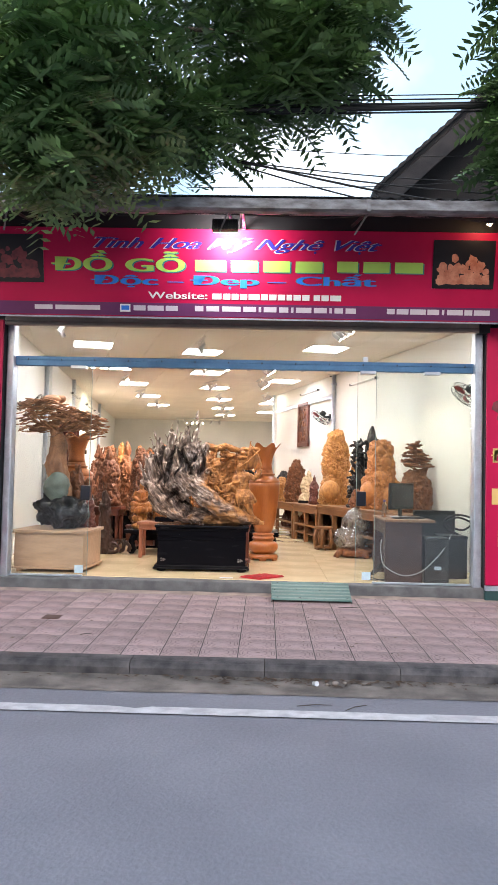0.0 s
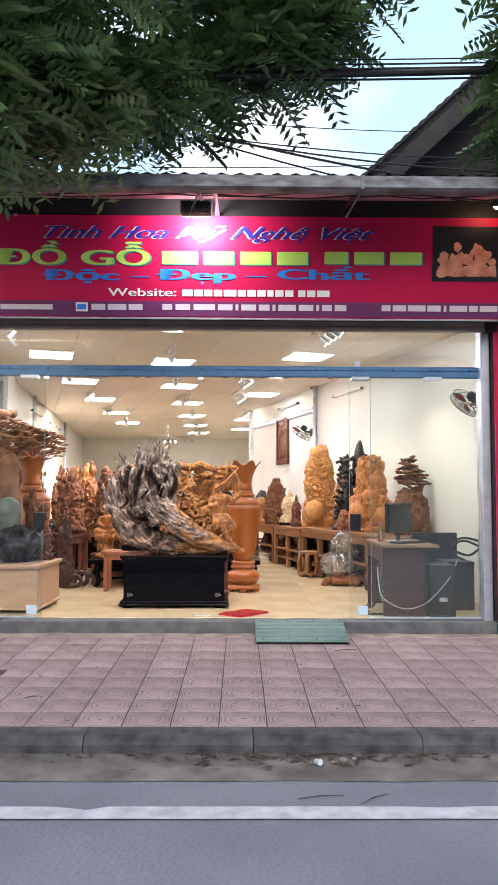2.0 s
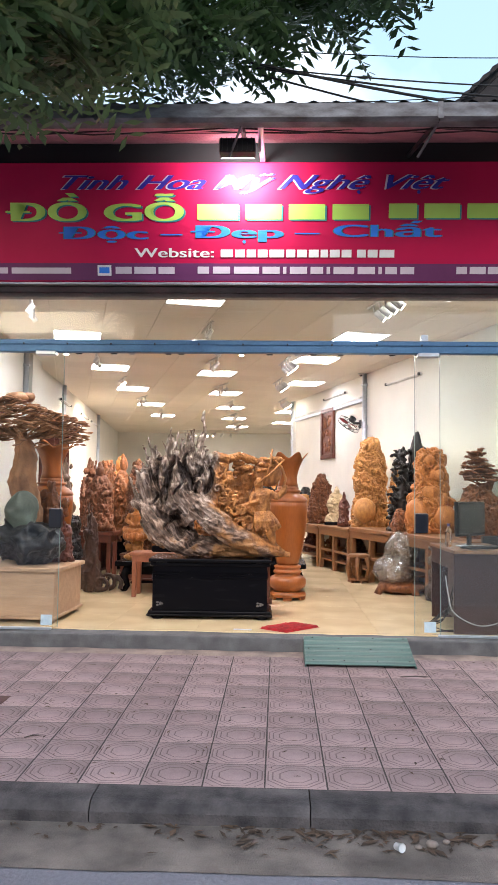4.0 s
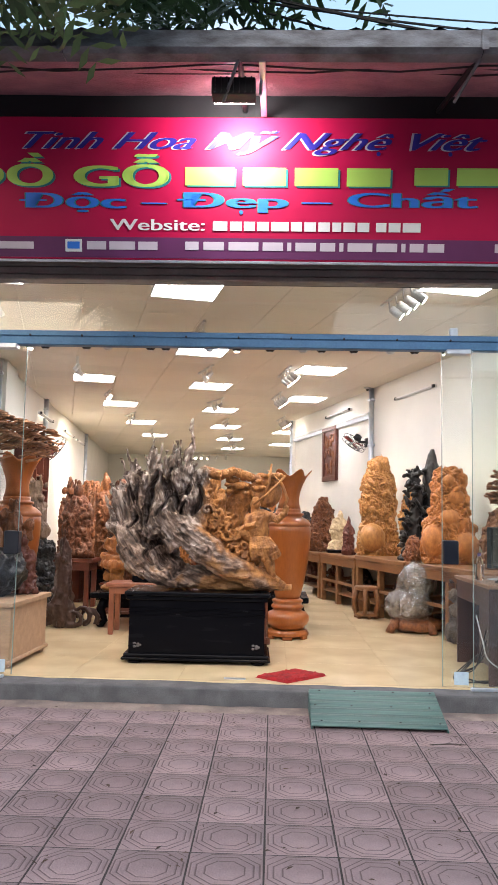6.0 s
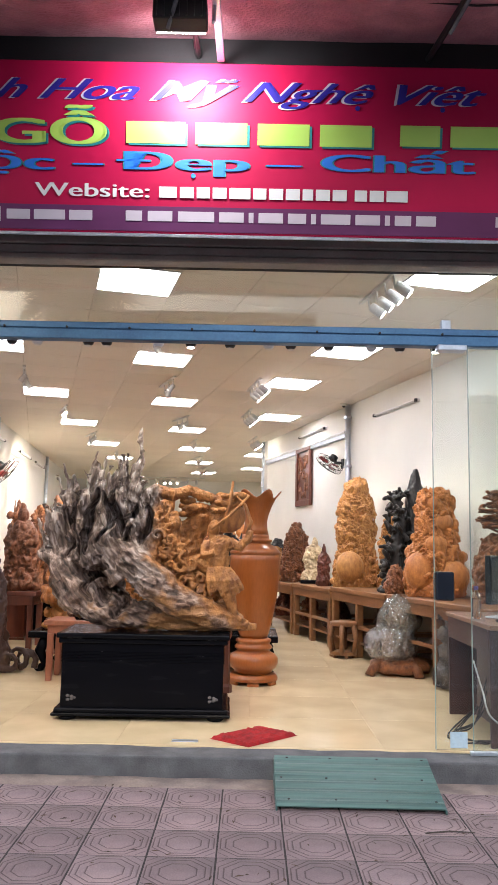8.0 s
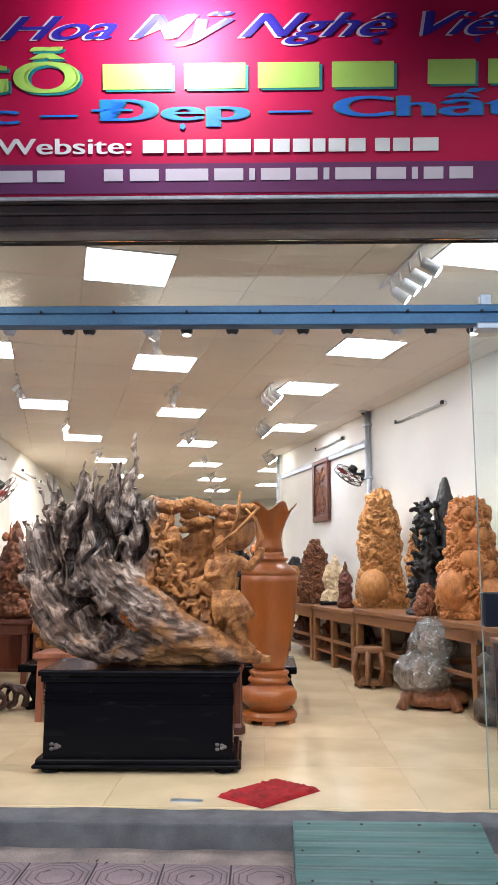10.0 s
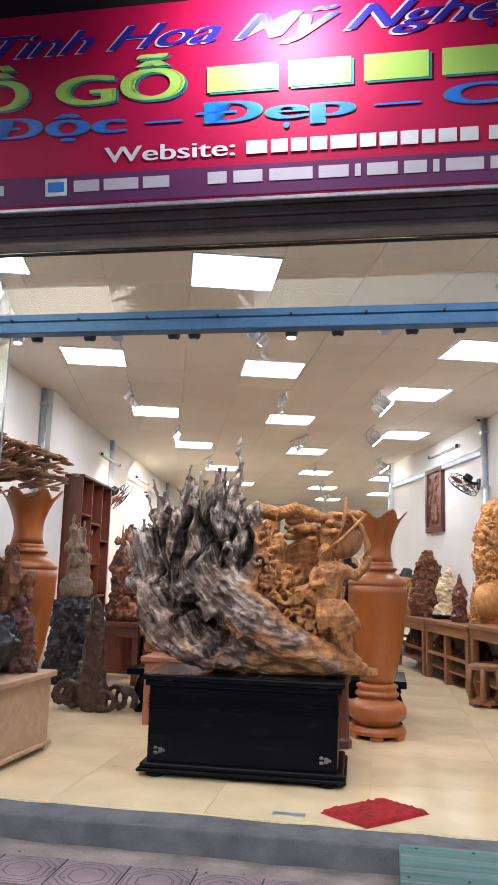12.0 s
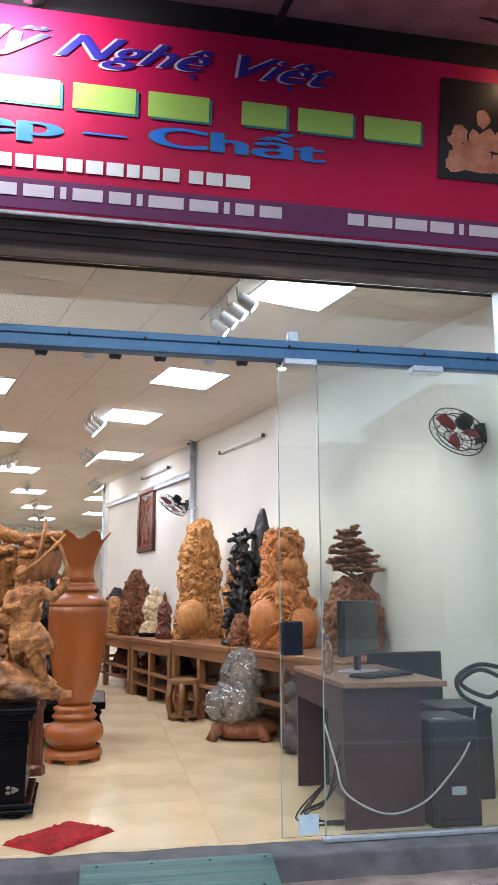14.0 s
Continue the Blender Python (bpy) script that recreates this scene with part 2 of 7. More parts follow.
def film(name):
    """Thin clear wrapping: see-through, with hard glints on its creases."""
    m = bpy.data.materials.new(name)
    m.use_nodes = True
    n, link = m.node_tree.nodes, m.node_tree.links.new
    see, gloss, mix, fr = n.new("ShaderNodeBsdfTransparent"), n.new("ShaderNodeBsdfGlossy"), n.new("ShaderNodeMixShader"), n.new("ShaderNodeFresnel")
    co, nz, bp = n.new("ShaderNodeTexCoord"), n.new("ShaderNodeTexNoise"), n.new("ShaderNodeBump")
    nz.inputs["Scale"].default_value, nz.inputs["Detail"].default_value = 14, 6
    bp.inputs["Strength"].default_value, bp.inputs["Distance"].default_value = 1.0, 0.05
    gloss.inputs["Roughness"].default_value = 0.12
    fr.inputs["IOR"].default_value = 2.6
    link(co.outputs["Object"], nz.inputs["Vector"])
    link(nz.outputs[0], bp.inputs["Height"])
    link(bp.outputs[0], gloss.inputs["Normal"])
    link(bp.outputs[0], fr.inputs["Normal"])
    link(fr.outputs[0], mix.inputs[0])
    # a little white diffuse mixed in to stand for lamp glints on the film
    glint_white, haze = n.new("ShaderNodeBsdfDiffuse"), n.new("ShaderNodeMixShader")
    glint_white.inputs[0].default_value, haze.inputs[0].default_value = (0.88, 0.86, 0.84, 1), 0.1
    link(bp.outputs[0], glint_white.inputs["Normal"])
    link(see.outputs[0], haze.inputs[1])
    link(glint_white.outputs[0], haze.inputs[2])
    link(haze.outputs[0], mix.inputs[1])
    link(gloss.outputs[0], mix.inputs[2])
    link(mix.outputs[0], n["Material Output"].inputs[0])
    return m


WRAP = film("plastic_wrap")


# ---- builders ----
def mesh_of(name, bm, material, smooth=False):
    me = bpy.data.meshes.new(name)
    bm.normal_update()
    bm.to_mesh(me)
    bm.free()
    me.materials.append(material)
    if smooth:
        me.polygons.foreach_set("use_smooth", [True] * len(me.polygons))
    return me


def part(name, bm, material, parent, label="", smooth=False, m=None):
    ob = new(name, mesh_of(name, bm, material, smooth))
    ob.parent = parent
    if m is not None:
        ob.matrix_basis = m
    return tagged(ob, label)


def thing(name, m, label, category, group="", kind=""):
    ob = new(name)
    ob.empty_display_size = 0.1
    ob.matrix_basis = m
    return tagged(ob, label, category, group, kind)


def solo(name, bm, material, m, label, category="", group="", kind="", smooth=False):
    ob = new(name, mesh_of(name, bm, material, smooth))
    ob.matrix_basis = m
    return tagged(ob, label, category, group, kind)


def box(x0, x1, y0, y1, z0, z1, bevel=0.0, bm=None, segs=1):
    bm = bm or bmesh.new()
    v = [bm.verts.new(p) for p in ((x0, y0, z0), (x1, y0, z0), (x1, y1, z0), (x0, y1, z0), (x0, y0, z1), (x1, y0, z1), (x1, y1, z1), (x0, y1, z1))]
    fs = [bm.faces.new([v[i] for i in q]) for q in ((3, 2, 1, 0), (4, 5, 6, 7), (0, 1, 5, 4), (1, 2, 6, 5), (2, 3, 7, 6), (3, 0, 4, 7))]
    if bevel:
        bmesh.ops.bevel(bm, geom=list({e for f in fs for e in f.edges}), offset=bevel, segments=segs, affect="EDGES", profile=0.5)
    return bm


def prism(pts, y0, y1, bm=None):
    """A slab: outline pts (x, z) between depths y0 and y1."""
    bm = bm or bmesh.new()
    a = [bm.verts.new((x, y0, z)) for x, z in pts]
    b = [bm.verts.new((x, y1, z)) for x, z in pts]
    n = len(pts)
    bm.faces.new(a)
    bm.faces.new(b[::-1])
    for i in range(n):
        bm.faces.new((a[i], b[i], b[(i + 1) % n], a[(i + 1) % n]))
    bmesh.ops.recalc_face_normals(bm, faces=bm.faces[:])
    return bm


def lathe(profile, seg=32, wave=None, bm=None, at=(0, 0, 0)):
    """Turned body from (radius, height) rows; wave(angle, row) adds to the height and radius."""
    bm = bm or bmesh.new()
    rings = []
    for k, (r, z) in enumerate(profile):
        ring = []
        for i in range(seg):
            a = 2 * math.pi * i / seg
            dr, dz = wave(a, k) if wave else (0, 0)
            ring.append(bm.verts.new((at[0] + (r + dr) * math.cos(a), at[1] + (r + dr) * math.sin(a), at[2] + z + dz)))
        rings.append(ring)
    for a, b in zip(rings, rings[1:]):
        for i in range(seg):
            j = (i + 1) % seg
            bm.faces.new((a[i], a[j], b[j], b[i]))
    bm.faces.new(rings[0][::-1])
    bm.faces.new(rings[-1])
    return bm


def tube(pts, radii, seg=8, bm=None, flat=1.0):
    """A bent, tapering rod through pts."""
    bm = bm or bmesh.new()
    pts = [Vector(p) for p in pts]
    rings = []
    side = None
    for k, p in enumerate(pts):
        d = (pts[min(k + 1, len(pts) - 1)] - pts[max(k - 1, 0)]).normalized()
        if side is None:
            side = d.orthogonal().normalized()
        side = (side - d * side.dot(d)).normalized()
        up = d.cross(side)
        r = radii[k] if not isinstance(radii, (int, float)) else radii
        rings.append([bm.verts.new(p + side * (r * math.cos(2 * math.pi * i / seg)) + up * (r * flat * math.sin(2 * math.pi * i / seg))) for i in range(seg)])
    for a, b in zip(rings, rings[1:]):
        for i in range(seg):
            j = (i + 1) % seg
            bm.faces.new((a[i], a[j], b[j], b[i]))
    bm.faces.new(rings[0][::-1])
    bm.faces.new(rings[-1])
    return bm


def blob(c, r, sub=2, bm=None, turn=None):
    bm = bm or bmesh.new()
    m = Matrix.Translation(c) @ (turn or Matrix()) @ Matrix.Diagonal((*r, 1))
    bmesh.ops.create_icosphere(bm, subdivisions=sub, radius=1, matrix=m)
    return bm


def rough(bm, amp, freq, seed=0.0, ridged=False, up=1.0):
    bm.normal_update()
    for v in bm.verts:
        p = Vector((v.co.x * freq + seed, v.co.y * freq, v.co.z * freq * up))
        d = (noise.ridged_multi_fractal(p, 0.9, 2.1, 3, 1.0, 2.0) - 1.2) * 0.7 if ridged else noise.fractal(p, 0.8, 2.0, 3)
        v.co += v.normal * (d * amp)
    return bm


def fuse(bm, voxel, passes=()):
    """Melts overlapping forms into one carved skin, then cuts it with finer relief: (depth, frequency, ridged, upright stretch)."""
    me = bpy.data.meshes.new("fusing")
    bm.to_mesh(me)
    bm.free()
    tmp = new("fusing", me)
    md = tmp.modifiers.new("melt", "REMESH")
    md.mode, md.voxel_size = "VOXEL", voxel
    dg = bpy.context.evaluated_depsgraph_get()
    dg.update()
    ev = tmp.evaluated_get(dg)
    out = bmesh.new()
    out.from_mesh(ev.to_mesh())
    ev.to_mesh_clear()
    bpy.data.objects.remove(tmp)
    bpy.data.meshes.remove(me)
    for amp, freq, ridged, up in passes:
        rough(out, amp, freq, freq, ridged, up)
    for v in out.verts:
        v.co.z = max(0.0, v.co.z)
    return out


def along(p, q, u):
    return tuple(a + (b - a) * u for a, b in zip(p, q))


def rods(bm, *rows):
    for p, q, r in rows:
        tube([p, q], [r, r], 8, bm)
    return bm


# ---- places ----
FLOOR, CEILING = 0.29, 3.5
GX = 8.98                       # depth of the glass
WALLR, DIRR = Vector((2.22, 11.84, 0)), Vector((-0.2625, 0.965, 0)).normalized()
ANGR = math.degrees(math.atan2(0.2625, 0.965))   # slant of the long wall


def on_wall(y, off=0.0, z=0.0):
    """A point on the slanting wall at depth y, off metres into the room."""
    s = (y - WALLR.y) / DIRR.y
    p = WALLR + DIRR * s + Vector((-DIRR.y, DIRR.x, 0)) * off
    return Vector((p.x, p.y, z))


# road, kerb, pavement bed
rd = bmesh.new()
bmesh.ops.create_grid(rd, x_segments=2, y_segments=2, size=1, matrix=Matrix.Diagonal((400, 400, 1, 1)))
solo("ground", rd, ASPHALT, pose(0, 0, -0.004), "grey worn asphalt street and open ground", "road", kind="structure")
random.seed(5)
bm = bmesh.new()
N = 80
edge = [(-8 + 16 * i / N, 5.36 + 0.05 * noise.noise(Vector((i * 0.21, 0, 3))) + 0.02 * noise.noise(Vector((i * 0.9, 2, 3)))) for i in range(N + 1)]
lo = [bm.verts.new((x, y, 0.0)) for x, y in edge]
mid = [bm.verts.new((x, y + 0.03, 0.007)) for x, y in edge]
hi = [bm.verts.new((x, 5.78, 0.012)) for x, y in edge]
for r0, r1 in ((lo, mid), (mid, hi)):
    for i in range(N):
        bm.faces.new((r0[i], r0[i + 1], r1[i + 1], r1[i]))
solo("gutter", bm, GUTTER, pose(0, 0, 0), "stained concrete gutter strip along the kerb", "gutter", kind="structure")
bm = bmesh.new()
N = 160
fr = [bm.verts.new((-8 + 16 * i / N, 4.87 + 0.006 * noise.noise(Vector((i * 0.7, 0, 1))), 0.004)) for i in range(N + 1)]
bk = []
for i in range(N + 1):
    x = -8 + 16 * i / N
    chip = 0.06 * max(0, noise.noise(Vector((x * 2.1 + 0.6, 0, 7))) - 0.25) + (0.05 if -0.95 < x < -0.72 else 0) * abs(noise.noise(Vector((i * 1.7, 4, 7)))) * 2
    bk.append(bm.verts.new((x, 5.015 - chip, 0.004)))
for i in range(N):
    bm.faces.new((fr[i], fr[i + 1], bk[i + 1], bk[i]))
solo("road_line", bm, PAINTLINE, pose(0, 0, 0), "chipped white painted edge line on the road", "road marking", kind="structure")


def pave_z(y):
    return 0.105 + (y - 5.95) * 0.018


kerb = thing("kerb", pose(0, 0, 0), "dark weathered concrete kerb stones beside the road", "kerb", kind="structure")
base_stone = prism([(5.76, -0.05), (5.765, 0.06), (5.79, 0.095), (5.82, 0.103), (5.971, 0.105), (5.971, -0.05)], 0.003, 0.997)
bmesh.ops.subdivide_edges(base_stone, edges=[e for e in base_stone.edges if abs(e.verts[0].co.y - e.verts[1].co.y) > 0.5], cuts=3)
for v in base_stone.verts:
    v.co = Vector((v.co.y, v.co.x, v.co.z))
rough(base_stone, 0.0012, 7)
bmesh.ops.recalc_face_normals(base_stone, faces=base_stone.faces[:])
stone_mesh = mesh_of("kerb_stone", base_stone, KERB)
for i in range(-8, 8):
    s = new("kerb_stone", stone_mesh)
    s.parent = kerb
    s.location = (i + 0.02, 0, 0)

bed = prism([(5.973, -0.1), (5.973, pave_z(5.973) - 0.0016), (8.84, pave_z(8.84) - 0.0016), (8.84, -0.1)], -8, 8)
for v in bed.verts:
    v.co = Vector((v.co.y, v.co.x, v.co.z))
bmesh.ops.recalc_face_normals(bed, faces=bed.faces[:])
pavement = solo("pavement", bed, JOINT, pose(0, 0, 0), "pink patterned square pavers with dirty joints", "pavement", kind="structure")

# step, floor, shop shell
bm = box(-3.4, 3.3, 8.8, 9.02, -0.1, FLOOR - 0.004, 0.012, segs=2)
bmesh.ops.subdivide_edges(bm, edges=[e for e in bm.edges if e.calc_length() > 3], cuts=40)
rough(bm, 0.006, 9)
solo("doorstep", bm, STEP, pose(0, 0, 0), "rough grey cement step below the shop front", "step", kind="structure")
floor = solo("floor", box(-7, 4.2, 9.02, 29.2, 0.1, FLOOR - 0.004), CREAM, pose(0, 0, 0), "polished cream tile floor reflecting the lamps", "floor", kind="structure")


def wall_slab(name, a, b, z0, z1, thick, material, label):
    """An upright slab from a to b (x, y), thick to its right."""
    d = Vector((b[0] - a[0], b[1] - a[1]))
    m = pose(a[0], a[1], 0, 0, 0, math.degrees(math.atan2(d.y, d.x)))
    return solo(name, box(0, d.length, -thick, 0, z0, z1), material, m, label, "wall", kind="structure")


pr0, pr1 = on_wall(9.05), on_wall(19.3)
wall_slab("wall_east", pr0[:2], pr1[:2], 0, 3.6, 0.2, PLASTER, "white plastered long shop wall")
wall_slab("wall_east_rear", (pr1.x + 1.2, pr1.y), (pr1.x + 0.4, 29.2), 0, 3.6, 0.2, PLASTER, "white plastered rear wall beyond the corner")
wall_slab("wall_return", pr1[:2], (pr1.x + 1.4, pr1.y), 0, 3.6, 0.2, PLASTER, "white plastered wall return")
wall_slab("wall_west", (-5.75, 29.2), (-3.37, 9.05), 0, 3.6, 0.2, PLASTER, "white plastered long shop wall")
wall_slab("wall_north", (3.5, 28.8), (-7, 28.8), 0, 3.6, 0.2, PLASTER, "cream rear wall of the shop")
solo("wall_front_east", box(2.46, 4.3, 8.9, 9.05, 0, 3.6), PLASTER, pose(0, 0, 0), "plastered pier beside the shop front", "wall", kind="structure")
solo("wall_front_west", box(-7.2, -2.98, 8.9, 9.05, 0, 3.6), PLASTER, pose(0, 0, 0), "plastered pier beside the shop front", "wall", kind="structure")
solo("lintel", box(-7.2, 4.3, 8.86, 9.08, 3.24, 4.75), DARKWALL, pose(0, 0, 0), "dark wall above the shop opening", "wall", kind="structure")

# ceiling boards on a grid that follows the slanting wall
bm = bmesh.new()
c, s = math.cos(radians(ANGR)), math.sin(radians(ANGR))
for i in range(-16, 22):
    for j in range(-8, 36):
        u0, v0 = i * 0.6, j * 0.6
        mx, my = -1.2 + c * (u0 + 0.3) - s * (v0 + 0.3), 9.67 + s * (u0 + 0.3) + c * (v0 + 0.3)
        if not (-6.6 < mx < 4.0 and 9.35 < my < 28.7):
            continue
        q = [(u0 + a, v0 + b, z) for z, e in ((CEILING, 0.0025), (CEILING + 0.012, 0.0)) for a, b in ((e, e), (0.6 - e, e), (0.6 - e, 0.6 - e), (e, 0.6 - e))]
        vs = [bm.verts.new((-1.2 + c * a - s * b, 9.67 + s * a + c * b, z)) for a, b, z in q]
        bm.faces.new(vs[3::-1])
        for k in range(4):
            bm.faces.new((vs[k], vs[(k + 1) % 4], vs[4 + (k + 1) % 4], vs[4 + k]))
box(-7, 4.2, 9.06, 29.2, CEILING + 0.012, CEILING + 0.1, bm=bm)
solo("ceiling", bm, CEIL, pose(0, 0, 0), "white suspended ceiling boards in a square grid, tinted for warm bounce", "ceiling", kind="structure")

# lamps in the ceiling
panel = thing("ceiling_panel_light", pose(0, 0, 0), "square white LED panel set in the ceiling", "ceiling light", "ceiling panels")
part("diffuser", box(0.012, 0.588, 0.012, 0.588, -0.008, -0.003), PANEL, panel, "glowing white diffuser")
fr_ = bmesh.new()
for q in ((0, 0.6, 0, 0.012), (0, 0.6, 0.588, 0.6), (0, 0.012, 0.012, 0.588), (0.588, 0.6, 0.012, 0.588)):
    box(q[0], q[1], q[2], q[3], -0.012, -0.002, bm=fr_)
part("frame", fr_, WHITEMETAL, panel)
PANELS = [(-1.2, 9.67), (-1.29, 12.2), (-1.4, 14.75), (-1.43, 17.4), (-1.5, 20.1), (-1.56, 22.8), (-1.62, 25.5),
          (-2.96, 11.64), (-3.09, 14.2), (-3.21, 16.8), (-3.3, 19.5), (-3.4, 22.1), (1.2, 9.4), (0.68, 11.68), (0.2, 13.35), (0.12, 15.9), (-0.1, 21.0), (-0.2, 24.0), (-2.85, 9.2)]
for k, (x, y) in enumerate(PANELS):
    m = pose(x, y, CEILING, 0, 0, ANGR)
    if k == 0:
        panel.matrix_basis = m
    else:
        copy_thing(panel, m)

# spot lamps of the track rails
SPOTS = [((-0.2, 9.35, 3.3), (-0.7, 10.0, 1.3), 45), ((-1.75, 9.5, 3.3), (-1.0, 10.0, 1.4), 34), ((0.35, 11.6, 3.35), (1.65, 12.4, 1.5), 45), ((0.05, 13.3, 3.35), (1.15, 14.2, 1.5), 50),
         ((-1.9, 9.7, 3.35), (-2.6, 10.1, 1.4), 45), ((-1.0, 12.6, 3.35), (-2.3, 14.2, 1.0), 210), ((-0.9, 14.5, 3.35), (-1.2, 17.0, 1.0), 150), ((-2.3, 13.0, 3.35), (-3.0, 15.5, 1.2), 130), ((-3.1, 17.6, 3.4), (-4.7, 19.6, 2.2), 330), ((-2.6, 15.3, 3.4), (-4.2, 17.4, 2.0), 240), ((-1.0, 19.0, 3.4), (-2.4, 21.0, 1.4), 190), ((1.15, 10.1, 3.35), (2.35, 10.9, 1.6), 34)]
for a, b, e in SPOTS:
    lp = new("track_spot_lamp", bpy.data.lights.new("track_spot_lamp", "SPOT"))
    lp.data.energy, lp.data.color, lp.data.spot_size, lp.data.spot_blend, lp.data.shadow_soft_size = e, (1.0, 0.86, 0.66), radians(62), 0.7, 0.03
    lp.matrix_world = look(a, b)

# ---- shop front ----
front = thing("shop_front_glazing", pose(0, GX, 0), "frameless glass shop front with blue steel head rail", "shop front", kind="structure")
part("head_rail", box(-2.98, 2.4, -0.04, 0.04, 2.73, 2.84, 0.006), BLUEMETAL, front, "blue painted steel rail")
part("rail_cover", box(-2.98, 2.4, -0.052, -0.042, 2.795, 2.835, 0.003), BLUEMETAL, front)
for i in range(14):
    x = -2.8 + i * 0.39
    part("bolt", tube([(x, -0.062, 2.80), (x, -0.05, 2.80)], [0.007, 0.009], 8), BLACKMETAL, front)
p = part("pane", box(-2.97, 0.0, -0.005, 0.005, 2.84, 3.22), GLASS, front, "clear transom pane")
q = part("pane", box(0.006, 2.39, -0.005, 0.005, 2.84, 3.22), GLASS, front, "clear transom pane")
part("bracket", box(1.10, 1.16, -0.03, 0.02, 2.84, 2.90, 0.004), ALU, front)
part("post", box(2.37, 2.46, -0.12, 0.05, FLOOR - 0.02, 3.24, 0.008), ALU, front, "pale blue aluminium end post")
part("post", box(-3.03, -2.95, -0.12, 0.05, FLOOR - 0.02, 3.24, 0.008), ALU, front, "pale blue aluminium end post")
for x0, x1, y, cl in ((1.05, 2.36, 0.02, 0), (1.26, 2.36, -0.025, 1), (-2.95, -2.06, 0.02, 0)):
    g = part("pane", box(x0, x1, y - 0.005, y + 0.005, FLOOR + 0.015, 2.73), HAZYGLASS if cl == 1 else GLASS, front, "tall clear glass panel")
    g.visible_shadow = False
    e0 = x0 if x0 > 0 else x1
    part("pane_edge", box(e0 - 0.002, e0 + 0.002, y - 0.006, y + 0.006, FLOOR + 0.015, 2.73), GLASSEDGE, front, "pale green polished glass edge")
p.visible_shadow = q.visible_shadow = False
for x0 in (1.07, 1.81, -2.3):
    part("clamp", box(x0, x0 + 0.18, -0.06, 0.03, 2.70, 2.735, 0.004), ALU, front, "brushed metal glass clamp")
for x0, x1 in ((1.24, 2.36), (-2.95, -2.1)):
    part("floor_rail", box(x0, x1, -0.045, -0.005, FLOOR - 0.002, FLOOR + 0.02, 0.004), ALU, front, "pale aluminium floor rail")
for x0 in (1.05, -2.15):
    part("lock", box(x0, x0 + 0.11, -0.03, 0.05, 1.17, 1.34, 0.008), NAVYBOX, front, "dark blue door lock box")
for x0 in (1.12, -2.19):
    part("notice", box(x0, x0 + 0.1, -0.042, -0.038, 0.33, 0.42), PAPER, front, "small pale blue sticker")

# roller shutter rolled up under the sign
sh = thing("roller_shutter", pose(0, 8.74, 3.2), "rolled-up dark brown slatted roller shutter", "shutter", kind="structure")
for i in range(6):
    part("slat", box(-3.03, 2.5, 0.01 + i * 0.004, 0.05 + i * 0.004, 0.012 + i * 0.062, 0.068 + i * 0.062, 0.008), SHUTTER, sh)
part("bottom_bar", box(-3.03, 2.5, 0.0, 0.07, -0.03, 0.01, 0.008), SHUTTER, sh)
part("housing", box(-3.03, 2.5, 0.08, 0.13, -0.02, 0.45), SHUTTER, sh)
part("side_plate", box(2.38, 2.5, -0.02, 0.1, -0.04, 0.1, 0.005), BLACKMETAL, sh)

# ---- sign ----
sign = thing("shop_sign", pose(0, 8.47, 3.23, 11.9), "long red illuminated shop sign with lettering", "sign")
part("board", box(-3.15, 3.4, 0.004, 0.09, 0.0, 0.95, 0.004), REDSIGN, sign, "glossy crimson vinyl face")
part("band", box(-3.14, 3.39, -0.001, 0.003, 0.012, 0.152), PURPLE, sign, "purple strip along the lower edge")
part("edge_trim", box(-3.15, 3.4, -0.006, 0.012, -0.02, -0.002, 0.003), ALU, sign, "thin pale edge trim")


def lettering(body, x0, x1, z0, height, material, parent, depth=-0.004, fat=0.0, shear=0.0, space=1.0, name="lettering", y=0.0, bold=()):
    cu = bpy.data.curves.new(name, "FONT")
    cu.body, cu.size, cu.offset, cu.shear, cu.space_character = body, 1.0, fat, shear, space
    cu.extrude = 0.001
    cu.materials.append(material)
    ob = new(name, cu)
    bpy.context.view_layer.update()
    xs = [v[0] for v in ob.bound_box]
    w = max(xs) - min(xs)
    k = (x1 - x0) / w
    sz = height / 0.73
    ob.parent = parent
    ob.matrix_basis = pose(x0 - min(xs) * k, depth + y, z0, 90) @ Matrix.Diagonal((k, sz, 1, 1))
    for dx in bold:
        o2 = new(name, cu)
        o2.parent = parent
        o2.matrix_basis = Matrix.Translation((dx, 0.0004 * (1 if dx > 0 else 2), 0)) @ ob.matrix_basis
    return ob


def bars(widths, x0, x1, z0, z1, material, parent, depth=-0.004, name="bar"):
    """Plain bars for writing that is not lettered."""
    total = sum(w for w in widths)
    k, x = (x1 - x0) / total, x0
    for i, w in enumerate(widths):
        if i % 2 == 0:
            part(name, box(x, x + w * k, depth - 0.002, depth, z0, z1, 0.0008), material, parent)
        x += w * k


lettering("Tinh Hoa Mỹ Nghê Viêt", -1.945, 1.19, 0.737, 0.12, GREYP, sign, -0.003, fat=0.007, shear=0.5)
lettering("Tinh Hoa Mỹ Nghê Viêt", -1.93, 1.2, 0.74, 0.115, NAVY, sign, -0.006, bold=(0.007, 0.013), shear=0.5)
